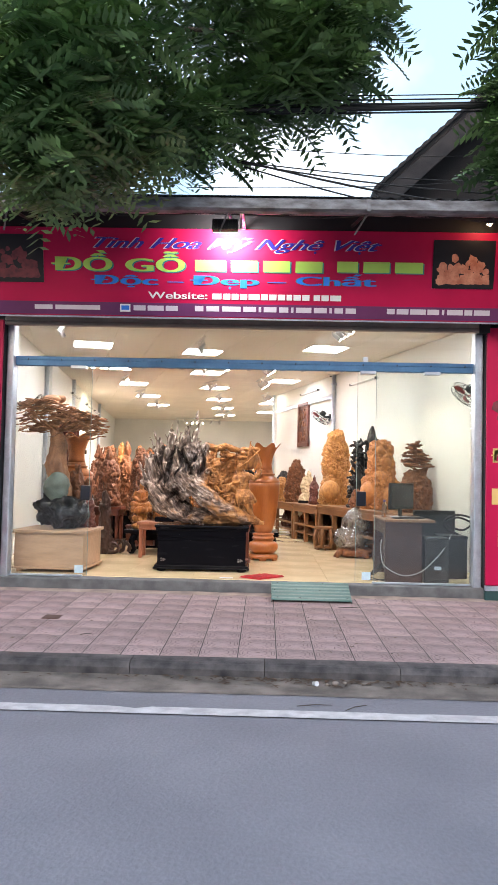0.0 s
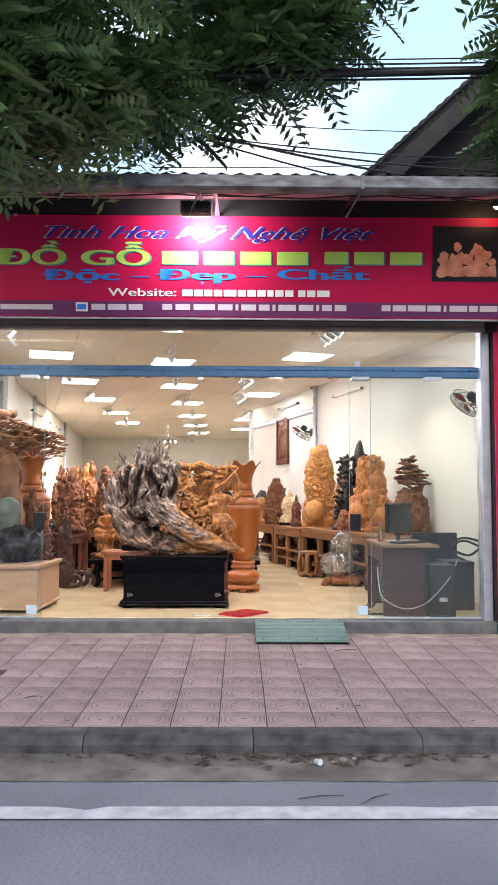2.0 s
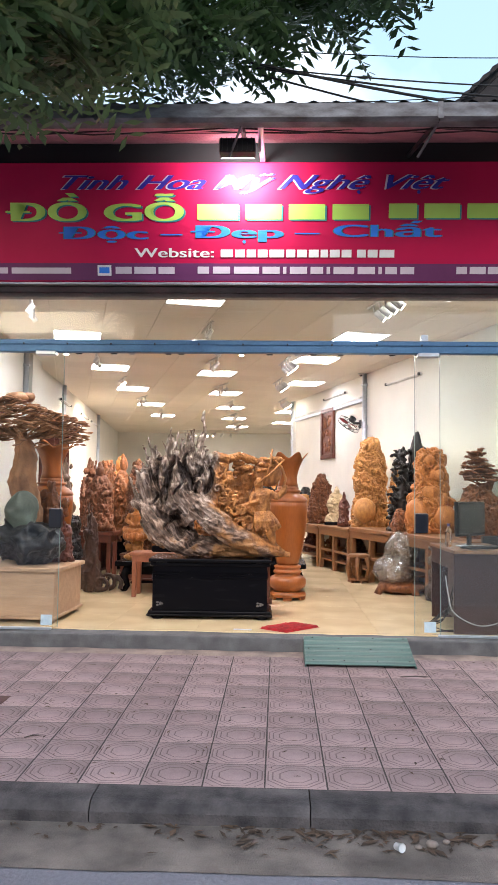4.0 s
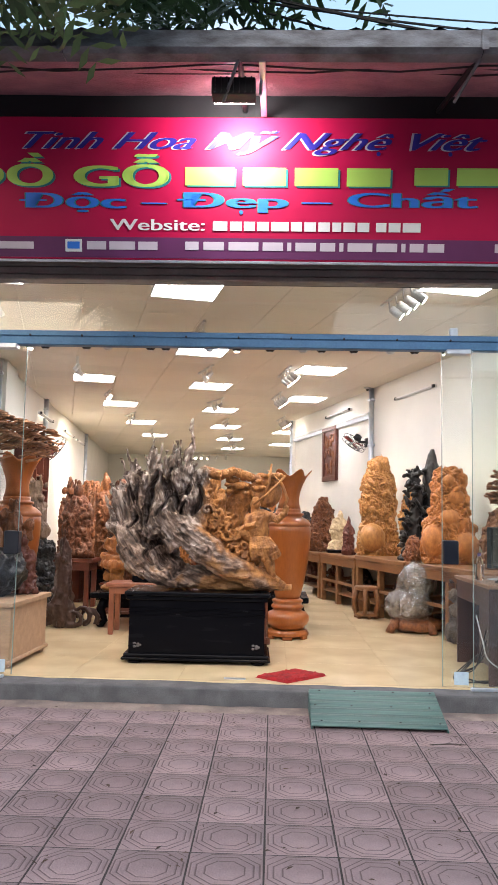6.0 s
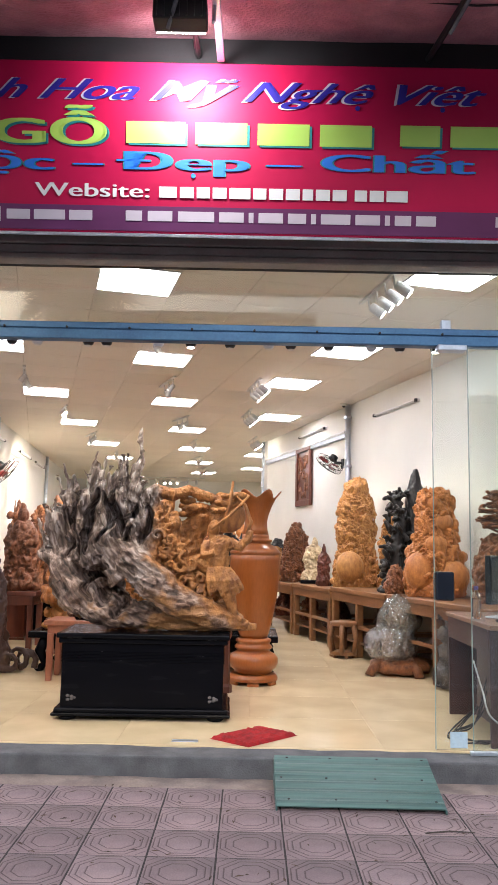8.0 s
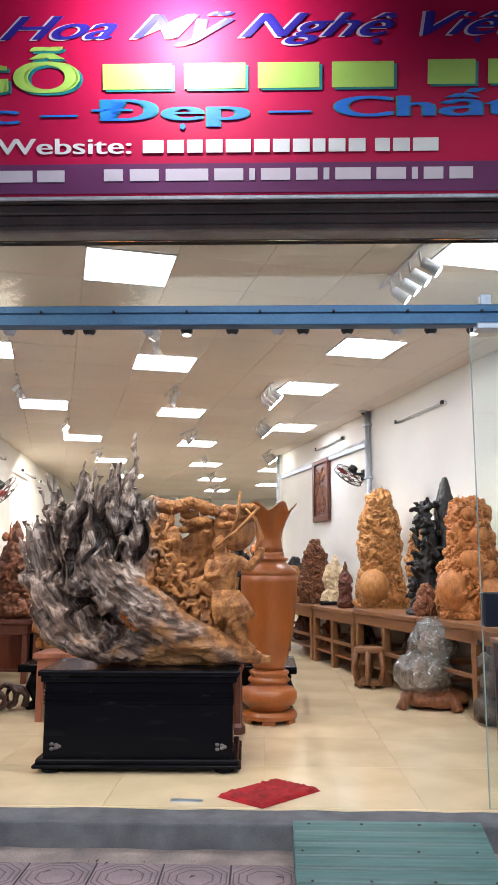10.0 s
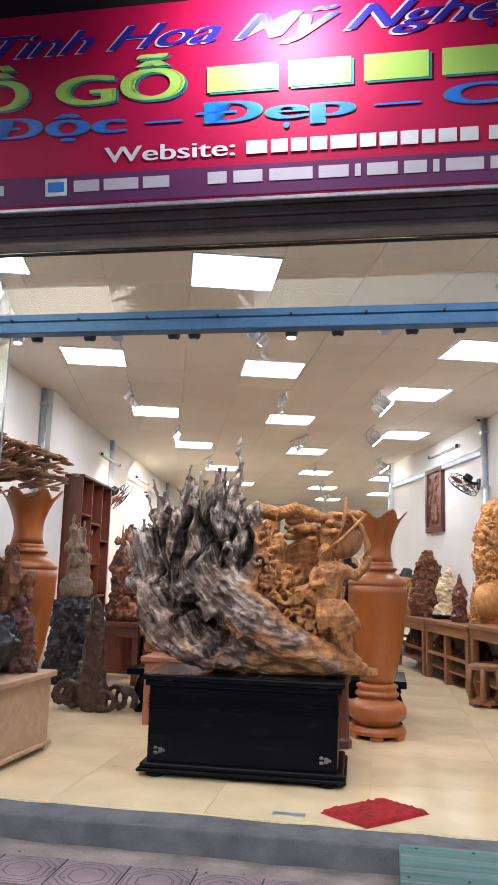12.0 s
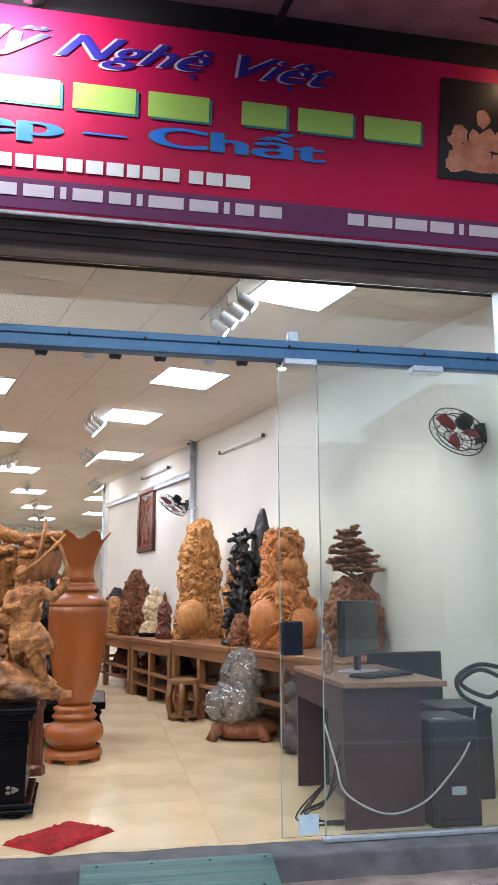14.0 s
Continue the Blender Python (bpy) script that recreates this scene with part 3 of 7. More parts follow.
# the dots under the vowels
for x, z, r, mm in ((0.485, 0.715, 0.014, NAVY), (0.965, 0.715, 0.014, NAVY), (-0.437, 0.325, 0.014, SKYBLUE)):
    part("lettering_dot", lathe([(0.0005, 0), (r, 0), (r, 0.002), (0.0005, 0.002)], 16), mm, sign, m=pose(x, -0.004, z, 90))
for d, mm, o in ((-0.003, TEALSH, 0.014), (-0.006, LIME, 0.0)):
    lettering("ĐỒ GỖ", -2.39 + o, -0.95 + o, 0.49 - o * 0.7, 0.145, mm, sign, d, bold=(0.012, -0.012, 0.02))
    bars((3.4, 0.6, 3, 0.6, 3, 0.6, 3.0), -0.82 + o, 0.57 + o, 0.5 - o * 0.7, 0.62 - o * 0.7, mm, sign, d)
    bars((2.3, 0.6, 2.9, 0.6, 3.1), 0.73 + o, 1.66 + o, 0.51 - o * 0.7, 0.625 - o * 0.7, mm, sign, d)
for d, mm, f in ((-0.002, TEALSH, 0.018), (-0.005, SKYBLUE, 0.009)):
    lettering("Độc", -1.95, -1.24, 0.345, 0.1, mm, sign, d, bold=(f, -f))
    lettering("–", -1.11, -0.96, 0.345, 0.1, mm, sign, d, bold=(f, -f))
    lettering("Đep", -0.86, -0.13, 0.355, 0.1, mm, sign, d, bold=(f, -f))
    lettering("–", -0.01, 0.165, 0.355, 0.1, mm, sign, d, bold=(f, -f))
    lettering("Chất", 0.3, 1.15, 0.365, 0.1, mm, sign, d, bold=(f, -f))
lettering("Website:", -1.34, -0.69, 0.2, 0.078, WHITEP, sign, -0.004, bold=(0.006,))
bars((2, 0.35, 1.6, 0.3, 1.5, 0.3, 1.6, 0.3, 2.4, 0.3, 1.5, 0.3, 1.6, 0.3, 1.6, 0.3, 1.2, 0.3, 1.6, 0.3, 1.6, 0.9, 1.4, 0.3, 1.6, 0.3, 2.4), -0.63, 0.785, 0.2, 0.262, WHITEP, sign)
bars((3.2, 0.5, 8, 0.5), -2.6, -1.84, 0.066, 0.115, GREYP, sign)
part("icon", box(-1.65, -1.535, -0.006, -0.003, 0.05, 0.135, 0.002), WHITEP, sign, "small white square pictogram")
part("icon_mark", box(-1.635, -1.55, -0.009, -0.0065, 0.07, 0.118, 0.002), SKYBLUE, sign)
bars((3, 0.5, 4, 0.5, 3), -1.5, -1.01, 0.066, 0.122, GREYP, sign)
bars((2, 0.7, 3, 0.7, 4.4, 0.6, 3, 0.6, 0.6, 0.6, 3, 0.6, 2.2, 0.6, 0.6, 0.6, 3.6, 0.6, 3, 0.6, 0.6, 0.6, 2, 0.6, 2.4), -0.82, 0.95, 0.068, 0.125, GREYP, sign)
bars((2, 0.5, 3, 0.4, 4, 0.4, 3, 0.7, 0.6, 0.7, 4, 0.4, 2, 0.4, 4), 1.29, 2.41, 0.07, 0.127, GREYP, sign)


def figure_print(x0, x1, z0, z1, material, parent, seed, n=26):
    """A printed picture of a carving: flat overlapping patches."""
    rnd = random.Random(seed)
    bm = bmesh.new()
    for k in range(n):
        u = rnd.random()
        hgt = 0.25 + 0.75 * math.sin(math.pi * min(1, max(0, u * 0.8 + 0.15))) ** 1.2
        cx, cz = x0 + (x1 - x0) * (0.08 + 0.84 * u), z0 + (z1 - z0) * (0.1 + 0.72 * rnd.random() * hgt)
        r = (x1 - x0) * rnd.uniform(0.05, 0.11)
        yy = -0.0035 - 0.0001 * k
        pts = [(cx + r * rnd.uniform(0.6, 1.2) * math.cos(a * 0.7), cz + r * rnd.uniform(0.6, 1.2) * math.sin(a * 0.7)) for a in range(9)]
        bm.faces.new([bm.verts.new((x, yy, z)) for x, z in pts])
    for k in range(7):
        cx = x0 + (x1 - x0) * (0.1 + 0.13 * k)
        bm.faces.new([bm.verts.new((x, -0.0033, z)) for x, z in ((cx - 0.05, z0 + 0.03), (cx + 0.05, z0 + 0.02), (cx + 0.04, z0 + 0.13), (cx - 0.03, z0 + 0.12))])
    return part("printed_picture", bm, material, parent, "printed picture of a pale wood carving")


part("picture_ground", box(1.765, 2.43, -0.003, 0.003, 0.355, 0.87), BLACKP, sign, "black printed picture ground")
figure_print(1.79, 2.41, 0.38, 0.82, SALMON, sign, 3)
part("picture_ground", box(-3.12, -2.49, -0.003, 0.003, 0.355, 0.87), BLACKP, sign, "black printed picture ground")
figure_print(-3.1, -2.52, 0.38, 0.8, MAROONP, sign, 8)

# red upright banner beside the opening
ban = thing("banner_panel", pose(2.47, 8.72, 0), "red upright banner with gold lettering and printed carvings", "banner")
part("board", box(0, 1.1, 0.004, 0.05, 0.33, 3.22, 0.004), REDSIGN, ban)
part("base_strip", box(0, 1.1, 0.0, 0.05, 0.27, 0.325), ALU, ban, "pale edge strip")
figure_print(0.06, 1.0, 2.15, 3.1, MAROONP, ban, 12, 40)
lettering("ĐỒ GỖ", 0.05, 0.64, 1.7, 0.16, GOLDP, ban, 0.0, bold=(0.01, 0.02))
bars((3, 0.5, 2.6, 0.5, 2.6, 0.5, 2.6), 0.06, 0.66, 1.23, 1.41, GOLDP, ban, 0.003)
bars((2.6, 0.5, 2.6, 0.5, 2.6), 0.13, 0.58, 0.76, 0.94, GOLDP, ban, 0.003)
ban2 = thing("banner_panel", pose(-4.1, 8.72, 0), "red upright banner beside the glass front", "banner")
part("board", box(0, 1.06, 0.004, 0.05, 0.33, 3.22, 0.004), REDSIGN, ban2)

solo("plinth_strip", box(2.47, 4.2, 8.74, 8.9, 0.0, 0.27), mat("dark_teal_paint", (0.02, 0.07, 0.07), 0.6), pose(0, 0, 0), "dark teal painted plinth", "wall base", kind="structure")
solo("pier_cladding", box(2.47, 4.3, 8.78, 8.898, 0.27, 3.24), DARKWALL, pose(0, 0, 0), "dark wall behind the banner", "wall", kind="structure")
solo("pier_cladding", box(-4.3, -3.04, 8.78, 8.898, 0.0, 3.24), DARKWALL, pose(0, 0, 0), "dark wall behind the banner", "wall", kind="structure")

# ---- canopy ----
can = thing("canopy", pose(0, 0, 0), "galvanised canopy roof with a sheet metal gutter", "canopy", kind="structure")
GY, GZ = 7.42, 4.06
bm = bmesh.new()
N = 130
for side in (0,):
    a = [bm.verts.new((-5 + 10 * i / N, GY - 0.05, 4.185 + 0.014 * math.cos(i * math.pi))) for i in range(N + 1)]
    b = [bm.verts.new((-5 + 10 * i / N, 8.86, 4.62 + 0.014 * math.cos(i * math.pi))) for i in range(N + 1)]
    for i in range(N):
        bm.faces.new((a[i], a[i + 1], b[i + 1], b[i]))
part("roof_sheet", bm, ZINC, can, "corrugated metal sheet")
bm = bmesh.new()
bmesh.ops.create_grid(bm, x_segments=60, y_segments=10, size=1, matrix=Matrix.Diagonal((5, 0.72, 1, 1)))
rough(bm, 0.006, 3)
part("soffit", bm, SOFFIT, can, "textured sheet lining, tinted pink for the sign's glow", m=pose(0, 8.14, 4.28, 17.5))
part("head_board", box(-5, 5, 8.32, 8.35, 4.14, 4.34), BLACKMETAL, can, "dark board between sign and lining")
for x0, x1 in ((-5, -1.42), (-1.415, 0.935), (0.94, 5)):
    part("gutter_length", prism([(GY - 0.06, 4.175), (GY - 0.055, 4.08), (GY - 0.02, GZ), (GY + 0.06, GZ), (GY + 0.06, 4.17), (GY + 0.055, 4.17), (GY + 0.055, GZ + 0.006), (GY - 0.018, GZ + 0.006), (GY - 0.048, 4.08), (GY - 0.052, 4.175)], x0, x1), ZINC, can, "dented sheet metal gutter").data.transform(Matrix(((0, 1, 0, 0), (1, 0, 0, 0), (0, 0, 1, 0), (0, 0, 0, 1))))
for x in (-1.42, 0.94):
    part("joint_strap", box(x - 0.02, x + 0.02, GY - 0.066, GY - 0.06, 4.06, 4.18, 0.002), ZINC, can)
for x in (-2.6, -0.42, 0.94, 2.9):
    part("arm", rods(bmesh.new(), ((x, GY, GZ + 0.02), (x + (0.0 if x < 0 else -0.06), 8.3, 4.22), 0.018)), BLACKMETAL, can, "thin steel bracket arm")
    part("strut", rods(bmesh.new(), ((x, GY + 0.03, GZ + 0.01), (x - 0.1, GY + 0.25, 3.93), 0.01)), ZINC, can)

lampA = thing("floodlight", pose(-0.46, 7.68, 3.995), "black rectangular floodlight aimed at the sign", "floodlight")
part("housing", box(-0.13, 0.13, -0.065, 0.05, -0.045, 0.06, 0.01, segs=2), BLACKMETAL, lampA)
for i in range(7):
    part("fin", box(-0.115 + i * 0.036, -0.107 + i * 0.036, -0.078, -0.065, -0.04, 0.055), BLACKMETAL, lampA)
part("lens", box(-0.12, 0.12, 0.05, 0.056, -0.045, 0.06), glow("flood_lens", (1.0, 0.95, 0.93), 8), lampA, "glowing lens facing the sign")
part("yoke", rods(bmesh.new(), ((0.16, 0, -0.02), (0.16, 0.05, 0.16), 0.01), ((0.16, 0.05, 0.16), (0.1, 0.1, 0.26), 0.012)), ALU, lampA, "bent bracket")
part("stay", box(0.15, 0.19, -0.2, 0.585, 0.085, 0.11, 0.003), ALU, lampA, "pale bracket arm", m=pose(0, 0, 0, 7))
fl = new("floodlight_beam", bpy.data.lights.new("floodlight_beam", "AREA"))
fl.data.energy, fl.data.size, fl.data.color = 7.5, 0.2, (1.0, 0.95, 0.95)
fl.data.shape = "RECTANGLE"
fl.data.size_y = 0.1
fl.data.spread = radians(130)
fl.matrix_world = look((-0.44, 7.76, 4.0), (-0.44, 8.4, 3.95))
lampB = thing("sign_lamp", pose(2.28, 8.02, 4.18), "small warm sign lamp over the picture", "lamp")
part("shade", lathe([(0.02, 0.1), (0.03, 0.08), (0.055, 0.0), (0.05, 0.0)], 16), BLACKMETAL, lampB, smooth=True, m=pose(0, 0, 0, 25))
part("bulb", blob((0, 0, 0.0), (0.03, 0.03, 0.03), 2), glow("warm_bulb", (1.0, 0.6, 0.3), 60), lampB, "glowing warm bulb", smooth=True)

# cables under the canopy
for k in range(3):
    rnd = random.Random(k)
    pts = [(-4 + i * 0.5, 7.56 + 0.1 * k, 4.1 + 0.05 * k - 0.05 * math.sin(i * 0.9 + k) ** 2) for i in range(17)]
    solo("cable", tube(pts, 0.006, 6), CABLE, pose(0, 0, 0), "thin black cable slung under the canopy", "cable", "canopy cables")

# ---- street side: ramp, hatch, litter ----
ramp = thing("door_ramp", pose(0.52, 0, 0), "green painted corrugated metal ramp at the doorstep", "ramp")
bm = bmesh.new()
N = 22
prev = None
for i in range(N + 1):
    u = i / N
    y, z = 8.35 + 0.43 * u, 0.175 + 0.128 * u + (0.006 if i % 4 in (1, 2) else 0)
    row = [bm.verts.new((x + 0.01 * noise.noise(Vector((x, u * 3, 1))), y, z)) for x in (-0.43, -0.2, 0, 0.2, 0.425)]
    if prev:
        for a in range(4):
            bm.faces.new((prev[a], prev[a + 1], row[a + 1], row[a]))
    prev = row
ob = part("plate", bm, GREENMETAL, ramp, "scuffed green ribbed plate")
md = ob.modifiers.new("thick", "SOLIDIFY")
md.thickness = 0.008
for x in (-0.43, 0.425):
    part("side_rail", prism([(8.34, 0.153), (8.34, 0.17), (8.78, 0.3), (8.78, 0.153)], x - 0.004, x + 0.004).copy(), GREENMETAL, ramp).data.transform(Matrix(((0, 1, 0, 0), (1, 0, 0, 0), (0, 0, 1, 0), (0, 0, 0, 1))))

for x in (-0.38, -0.14, 0.12, 0.37):
    for u in (0.08, 0.5, 0.92):
        part("bolt", blob((x + 0.02 * math.sin(9 * u), 8.35 + 0.43 * u, 0.189 + 0.128 * u), (0.008, 0.008, 0.004), 1), BLACKMETAL, ramp)

hatch = solo("drain_cover", box(-2.06, -1.9, 7.2, 7.38, pave_z(7.3) - 0.01, pave_z(7.3) + 0.006, 0.003), mat("rusty_iron", (0.09, 0.04, 0.03), 0.8, bump=0.5), pose(0, 0, 0), "small dark rusty drain cover in the pavers", "drain cover")
rnd = random.Random(4)
bm = bmesh.new()
for k in range(620):
    x = rnd.uniform(-2.6, 2.6)
    if rnd.random() < 0.4:
        y = 5.76 - abs(rnd.gauss(0, 0.1))
        if rnd.random() < 0.6:
            x = rnd.gauss(0.3, 0.5)
        z = 0.016
    else:
        y = rnd.uniform(6.0, 8.7)
        z = pave_z(y) + 0.004
    L, a = rnd.uniform(0.01, 0.026) if y > 5.8 else rnd.uniform(0.012, 0.05), rnd.uniform(0, 6.3)
    w = L * rnd.uniform(0.15, 0.4)
    dx, dy = math.cos(a), math.sin(a)
    bm.faces.new([bm.verts.new(q) for q in ((x - dx * L, y - dy * L, z), (x + dy * w, y - dx * w, z + 0.004), (x + dx * L, y + dy * L, z + 0.002), (x - dy * w, y + dx * w, z + 0.003))])
solo("fallen_leaves", bm, mat("dry_leaf", (0.09, 0.055, 0.035), 0.9, island=0.4), pose(0, 0, 0), "scattered dry leaf bits on pavers and gutter", "litter", kind="stuff")
solo("paper_cup", lathe([(0.018, 0), (0.02, 0.001), (0.026, 0.06), (0.027, 0.06), (0.02, 0.058)], 16), WHITEP, pose(0.37, 5.58, 0.03, 80, 0, 30) @ Matrix.Scale(0.7, 4), "small crumpled white paper cup in the gutter", "cup", smooth=True)
for x, y, r in ((0.53, 5.62, 0.026), (0.47, 5.6, 0.013), (0.6, 5.66, 0.014)):
    solo("pebble", rough(blob((0, 0, 0), (r, r * 0.8, r * 0.6), 2), 0.006, 20, x), mat("pale_stone", (0.28, 0.23, 0.2), 0.9), pose(x, y, 0.012 + r * 0.5), "pale stone lying in the gutter", "stone", "gutter stones", smooth=True)
rnd = random.Random(9)
for x, y, L, a in ((0.35, 5.12, 0.12, 10), (0.62, 5.1, 0.1, 40), (0.9, 8.1, 0.12, 5), (-1.5, 6.6, 0.05, 30)):
    solo("twig", tube([(-L, 0, 0), (0, 0.012, 0.003), (L, 0, 0)], [0.003, 0.004, 0.002], 5), BARK, pose(x, y, (0.008 if y < 5.8 else pave_z(y) + 0.006), 0, 0, a), "thin dry twig lying on the ground", "twig", "twigs")

# ---- neighbour roof, tree, cables ----
nb = thing("neighbour_house", pose(0, 11.0, 0), "dark old house with a tiled gable roof behind the shop", "house")
# near-black wall colour stands in for the shade under the open gable
part("wall", prism([(1.5, 3.6), (1.56, 5.45), (4.2, 7.75), (6.8, 5.4), (6.8, 3.6)], 0.2, 4), mat("shaded_gable", (0.013, 0.01, 0.011), 0.95, scale=5, bump=0.5), nb, "gable wall, near-black in place of shade under the roof")
sl = math.atan2(1.57, 1.68)
for sgn in (1, -1):
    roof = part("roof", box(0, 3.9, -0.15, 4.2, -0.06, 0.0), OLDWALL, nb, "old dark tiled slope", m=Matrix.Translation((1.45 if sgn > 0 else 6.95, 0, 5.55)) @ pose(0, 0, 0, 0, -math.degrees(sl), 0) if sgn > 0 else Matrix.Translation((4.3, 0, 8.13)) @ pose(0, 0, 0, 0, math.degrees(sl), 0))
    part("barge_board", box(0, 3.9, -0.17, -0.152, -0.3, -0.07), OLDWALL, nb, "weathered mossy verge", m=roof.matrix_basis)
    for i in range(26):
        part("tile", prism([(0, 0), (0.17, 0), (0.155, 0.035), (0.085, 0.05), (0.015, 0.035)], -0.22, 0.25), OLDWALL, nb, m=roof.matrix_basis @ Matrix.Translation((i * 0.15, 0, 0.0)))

# cables over the canopy: one thick bundle, thin ones above, a fan lower down
CAB = [(7.6, 5.14, 5.42, 0.03), (7.6, 5.24, 5.42, 0.012), (7.62, 5.3, 5.47, 0.008), (7.64, 5.36, 5.52, 0.006), (7.7, 5.2, 5.38, 0.01)]
for y, za, zb, r in CAB:
    pts = [(-6 + 12 * i / 24, y, za + (zb - za) * i / 24 - 0.12 * math.sin(math.pi * i / 24)) for i in range(25)]
    solo("overhead_cable", tube(pts, r, 8), CABLE, pose(0, 0, 0), "black overhead cable along the street", "cable", "overhead cables")
for k, (ax, az, bx, bz, r) in enumerate(((-0.4, 4.78, 2.4, 4.28, 0.011), (-0.4, 4.77, 2.6, 4.45, 0.008), (-0.4, 4.8, 2.8, 4.6, 0.006), (-0.3, 4.76, 2.2, 4.2, 0.008), (-0.9, 4.55, 3.0, 4.72, 0.004), (0.0, 5.0, 3.0, 4.98, 0.004))):
    pts = [(ax + (bx - ax) * i / 12, 7.9 + 0.05 * k, az + (bz - az) * i / 12 - 0.05 * math.sin(math.pi * i / 12)) for i in range(13)]
    solo("service_cable", tube(pts, r, 6), CABLE, pose(0, 0, 0), "thin black service cable fanning out to the roof", "cable", "service cables")


def tree(m, label, clumps, trunk_pts, trunk_r, limbs, seed, per=26, size=0.34):
    rnd = random.Random(seed)
    t = thing("tree", m, label, "tree")
    part("trunk", rough(tube(trunk_pts, trunk_r, 12), 0.02, 6, seed), BARK, t, smooth=True)
    bm = bmesh.new()
    for a, b, r in limbs:
        k = [along(a, b, u / 6) for u in range(7)]
        k = [(x + 0.12 * noise.noise(Vector((x, y, z))), y + 0.1 * noise.noise(Vector((y, z, x))), z + 0.1 * noise.noise(Vector((z, x, 5)))) for x, y, z in k]
        tube(k, [r * (1 - 0.13 * u) for u in range(7)], 8, bm)
    part("limbs", bm, BARK, t, smooth=True)
    bm = bmesh.new()
    vs, fs = [], []
    for (cx, cy, cz, rx, ry, rz, n) in clumps:
        for _ in range(n):
            while True:
                p = Vector((rnd.uniform(-1, 1), rnd.uniform(-1, 1), rnd.uniform(-1, 1)))
                if p.length < 1:
                    break
            o = Vector((cx + p.x * rx, cy + p.y * ry, cz + p.z * rz))
            for s_ in range(2):
                ang, dr = rnd.uniform(0, 6.28), rnd.uniform(-0.9, 0.25)
                L = size * rnd.uniform(0.7, 1.3)
                d = Vector((math.cos(ang), math.sin(ang), dr)).normalized()
                sd = d.cross(Vector((0, 0, 1))).normalized()
                up = sd.cross(d)
                tilt = rnd.uniform(-0.7, 0.7)
                sd = (sd * math.cos(tilt) + up * math.sin(tilt))
                up = sd.cross(d)
                np_ = 7
                for j in range(np_):
                    u = (j + 1) / np_
                    b = o + d * (L * u) - Vector((0, 0, 0.25 * L * u * u))
                    ll = L * 0.42 * (1 - 0.45 * abs(u - 0.4))
                    w = ll * 0.4
                    for sg in (-1, 1):
                        q = (sd * sg + d * 0.55).normalized()
                        e = d * w * 0.8
                        k0 = len(vs)
                        vs += [b, b + q * ll * 0.5 + e * 0.6 + up * 0.008, b + q * ll, b + q * ll * 0.5 - e * 0.5 - up * 0.006]
                        fs.append((k0, k0 + 1, k0 + 2, k0 + 3))
    me = bpy.data.meshes.new("crown")
    me.from_pydata(vs, [], fs)
    me.materials.append(LEAF)
    cr = new("crown", me)
    cr.parent = t
    tagged(cr, "feathery dark green leaves in loose sprays")
    return t


tree(pose(0, 0, 0), "street tree with feathery dark green foliage over the canopy",
     [(-2.2, 6.9, 5.8, 1.0, 0.9, 1.2, 250), (-1.75, 6.0, 4.75, 0.55, 0.45, 0.75, 300), (-1.0, 7.2, 6.0, 0.8, 0.8, 0.8, 70), (-0.2, 7.6, 6.3, 0.9, 0.8, 0.6, 200), (0.5, 7.6, 5.95, 0.65, 0.7, 0.55, 230),
      (-0.9, 7.9, 5.2, 0.7, 0.6, 0.5, 130), (0.1, 7.8, 5.5, 0.6, 0.6, 0.3, 150), (-1.9, 6.2, 4.1, 0.3, 0.4, 0.4, 110), (-1.65, 6.75, 4.5, 0.7, 0.4, 0.38, 190), (-0.9, 7.2, 4.85, 0.5, 0.4, 0.3, 60), (-1.4, 6.4, 5.2, 0.5, 0.4, 0.5, 60), (-0.3, 7.0, 7.2, 1.8, 0.9, 0.7, 230)],
     [(-3.9, 6.6, 0.1), (-3.85, 6.65, 1.5), (-3.7, 6.7, 3.2), (-3.4, 6.8, 4.6), (-3.0, 6.9, 5.8)], [0.17, 0.15, 0.13, 0.11, 0.07],
     [((-3.4, 6.8, 4.6), (-1.4, 7.2, 5.7), 0.05), ((-1.4, 7.2, 5.7), (0.6, 7.6, 6.0), 0.03), ((-3.2, 6.8, 5.2), (-1.5, 6.6, 6.8), 0.05), ((-3.4, 6.8, 4.6), (-2.0, 6.3, 4.9), 0.035), ((-1.6, 7.2, 5.6), (-0.6, 7.9, 5.1), 0.02), ((-1.2, 7.2, 5.8), (-0.4, 7.8, 5.6), 0.015)], 2)
tree(pose(0, 0, 0), "second street tree with light green drooping foliage",
     [(2.6, 7.4, 5.3, 0.4, 0.5, 0.7, 300), (2.8, 7.2, 6.0, 0.7, 0.6, 0.6, 260), (2.55, 7.4, 4.75, 0.35, 0.4, 0.35, 120)],
     [(4.2, 6.6, 0.1), (4.15, 6.7, 2.0), (3.9, 6.9, 4.2), (3.4, 7.1, 5.6)], [0.15, 0.13, 0.1, 0.05],
     [((3.9, 6.9, 4.2), (2.8, 7.4, 5.2), 0.03)], 6)

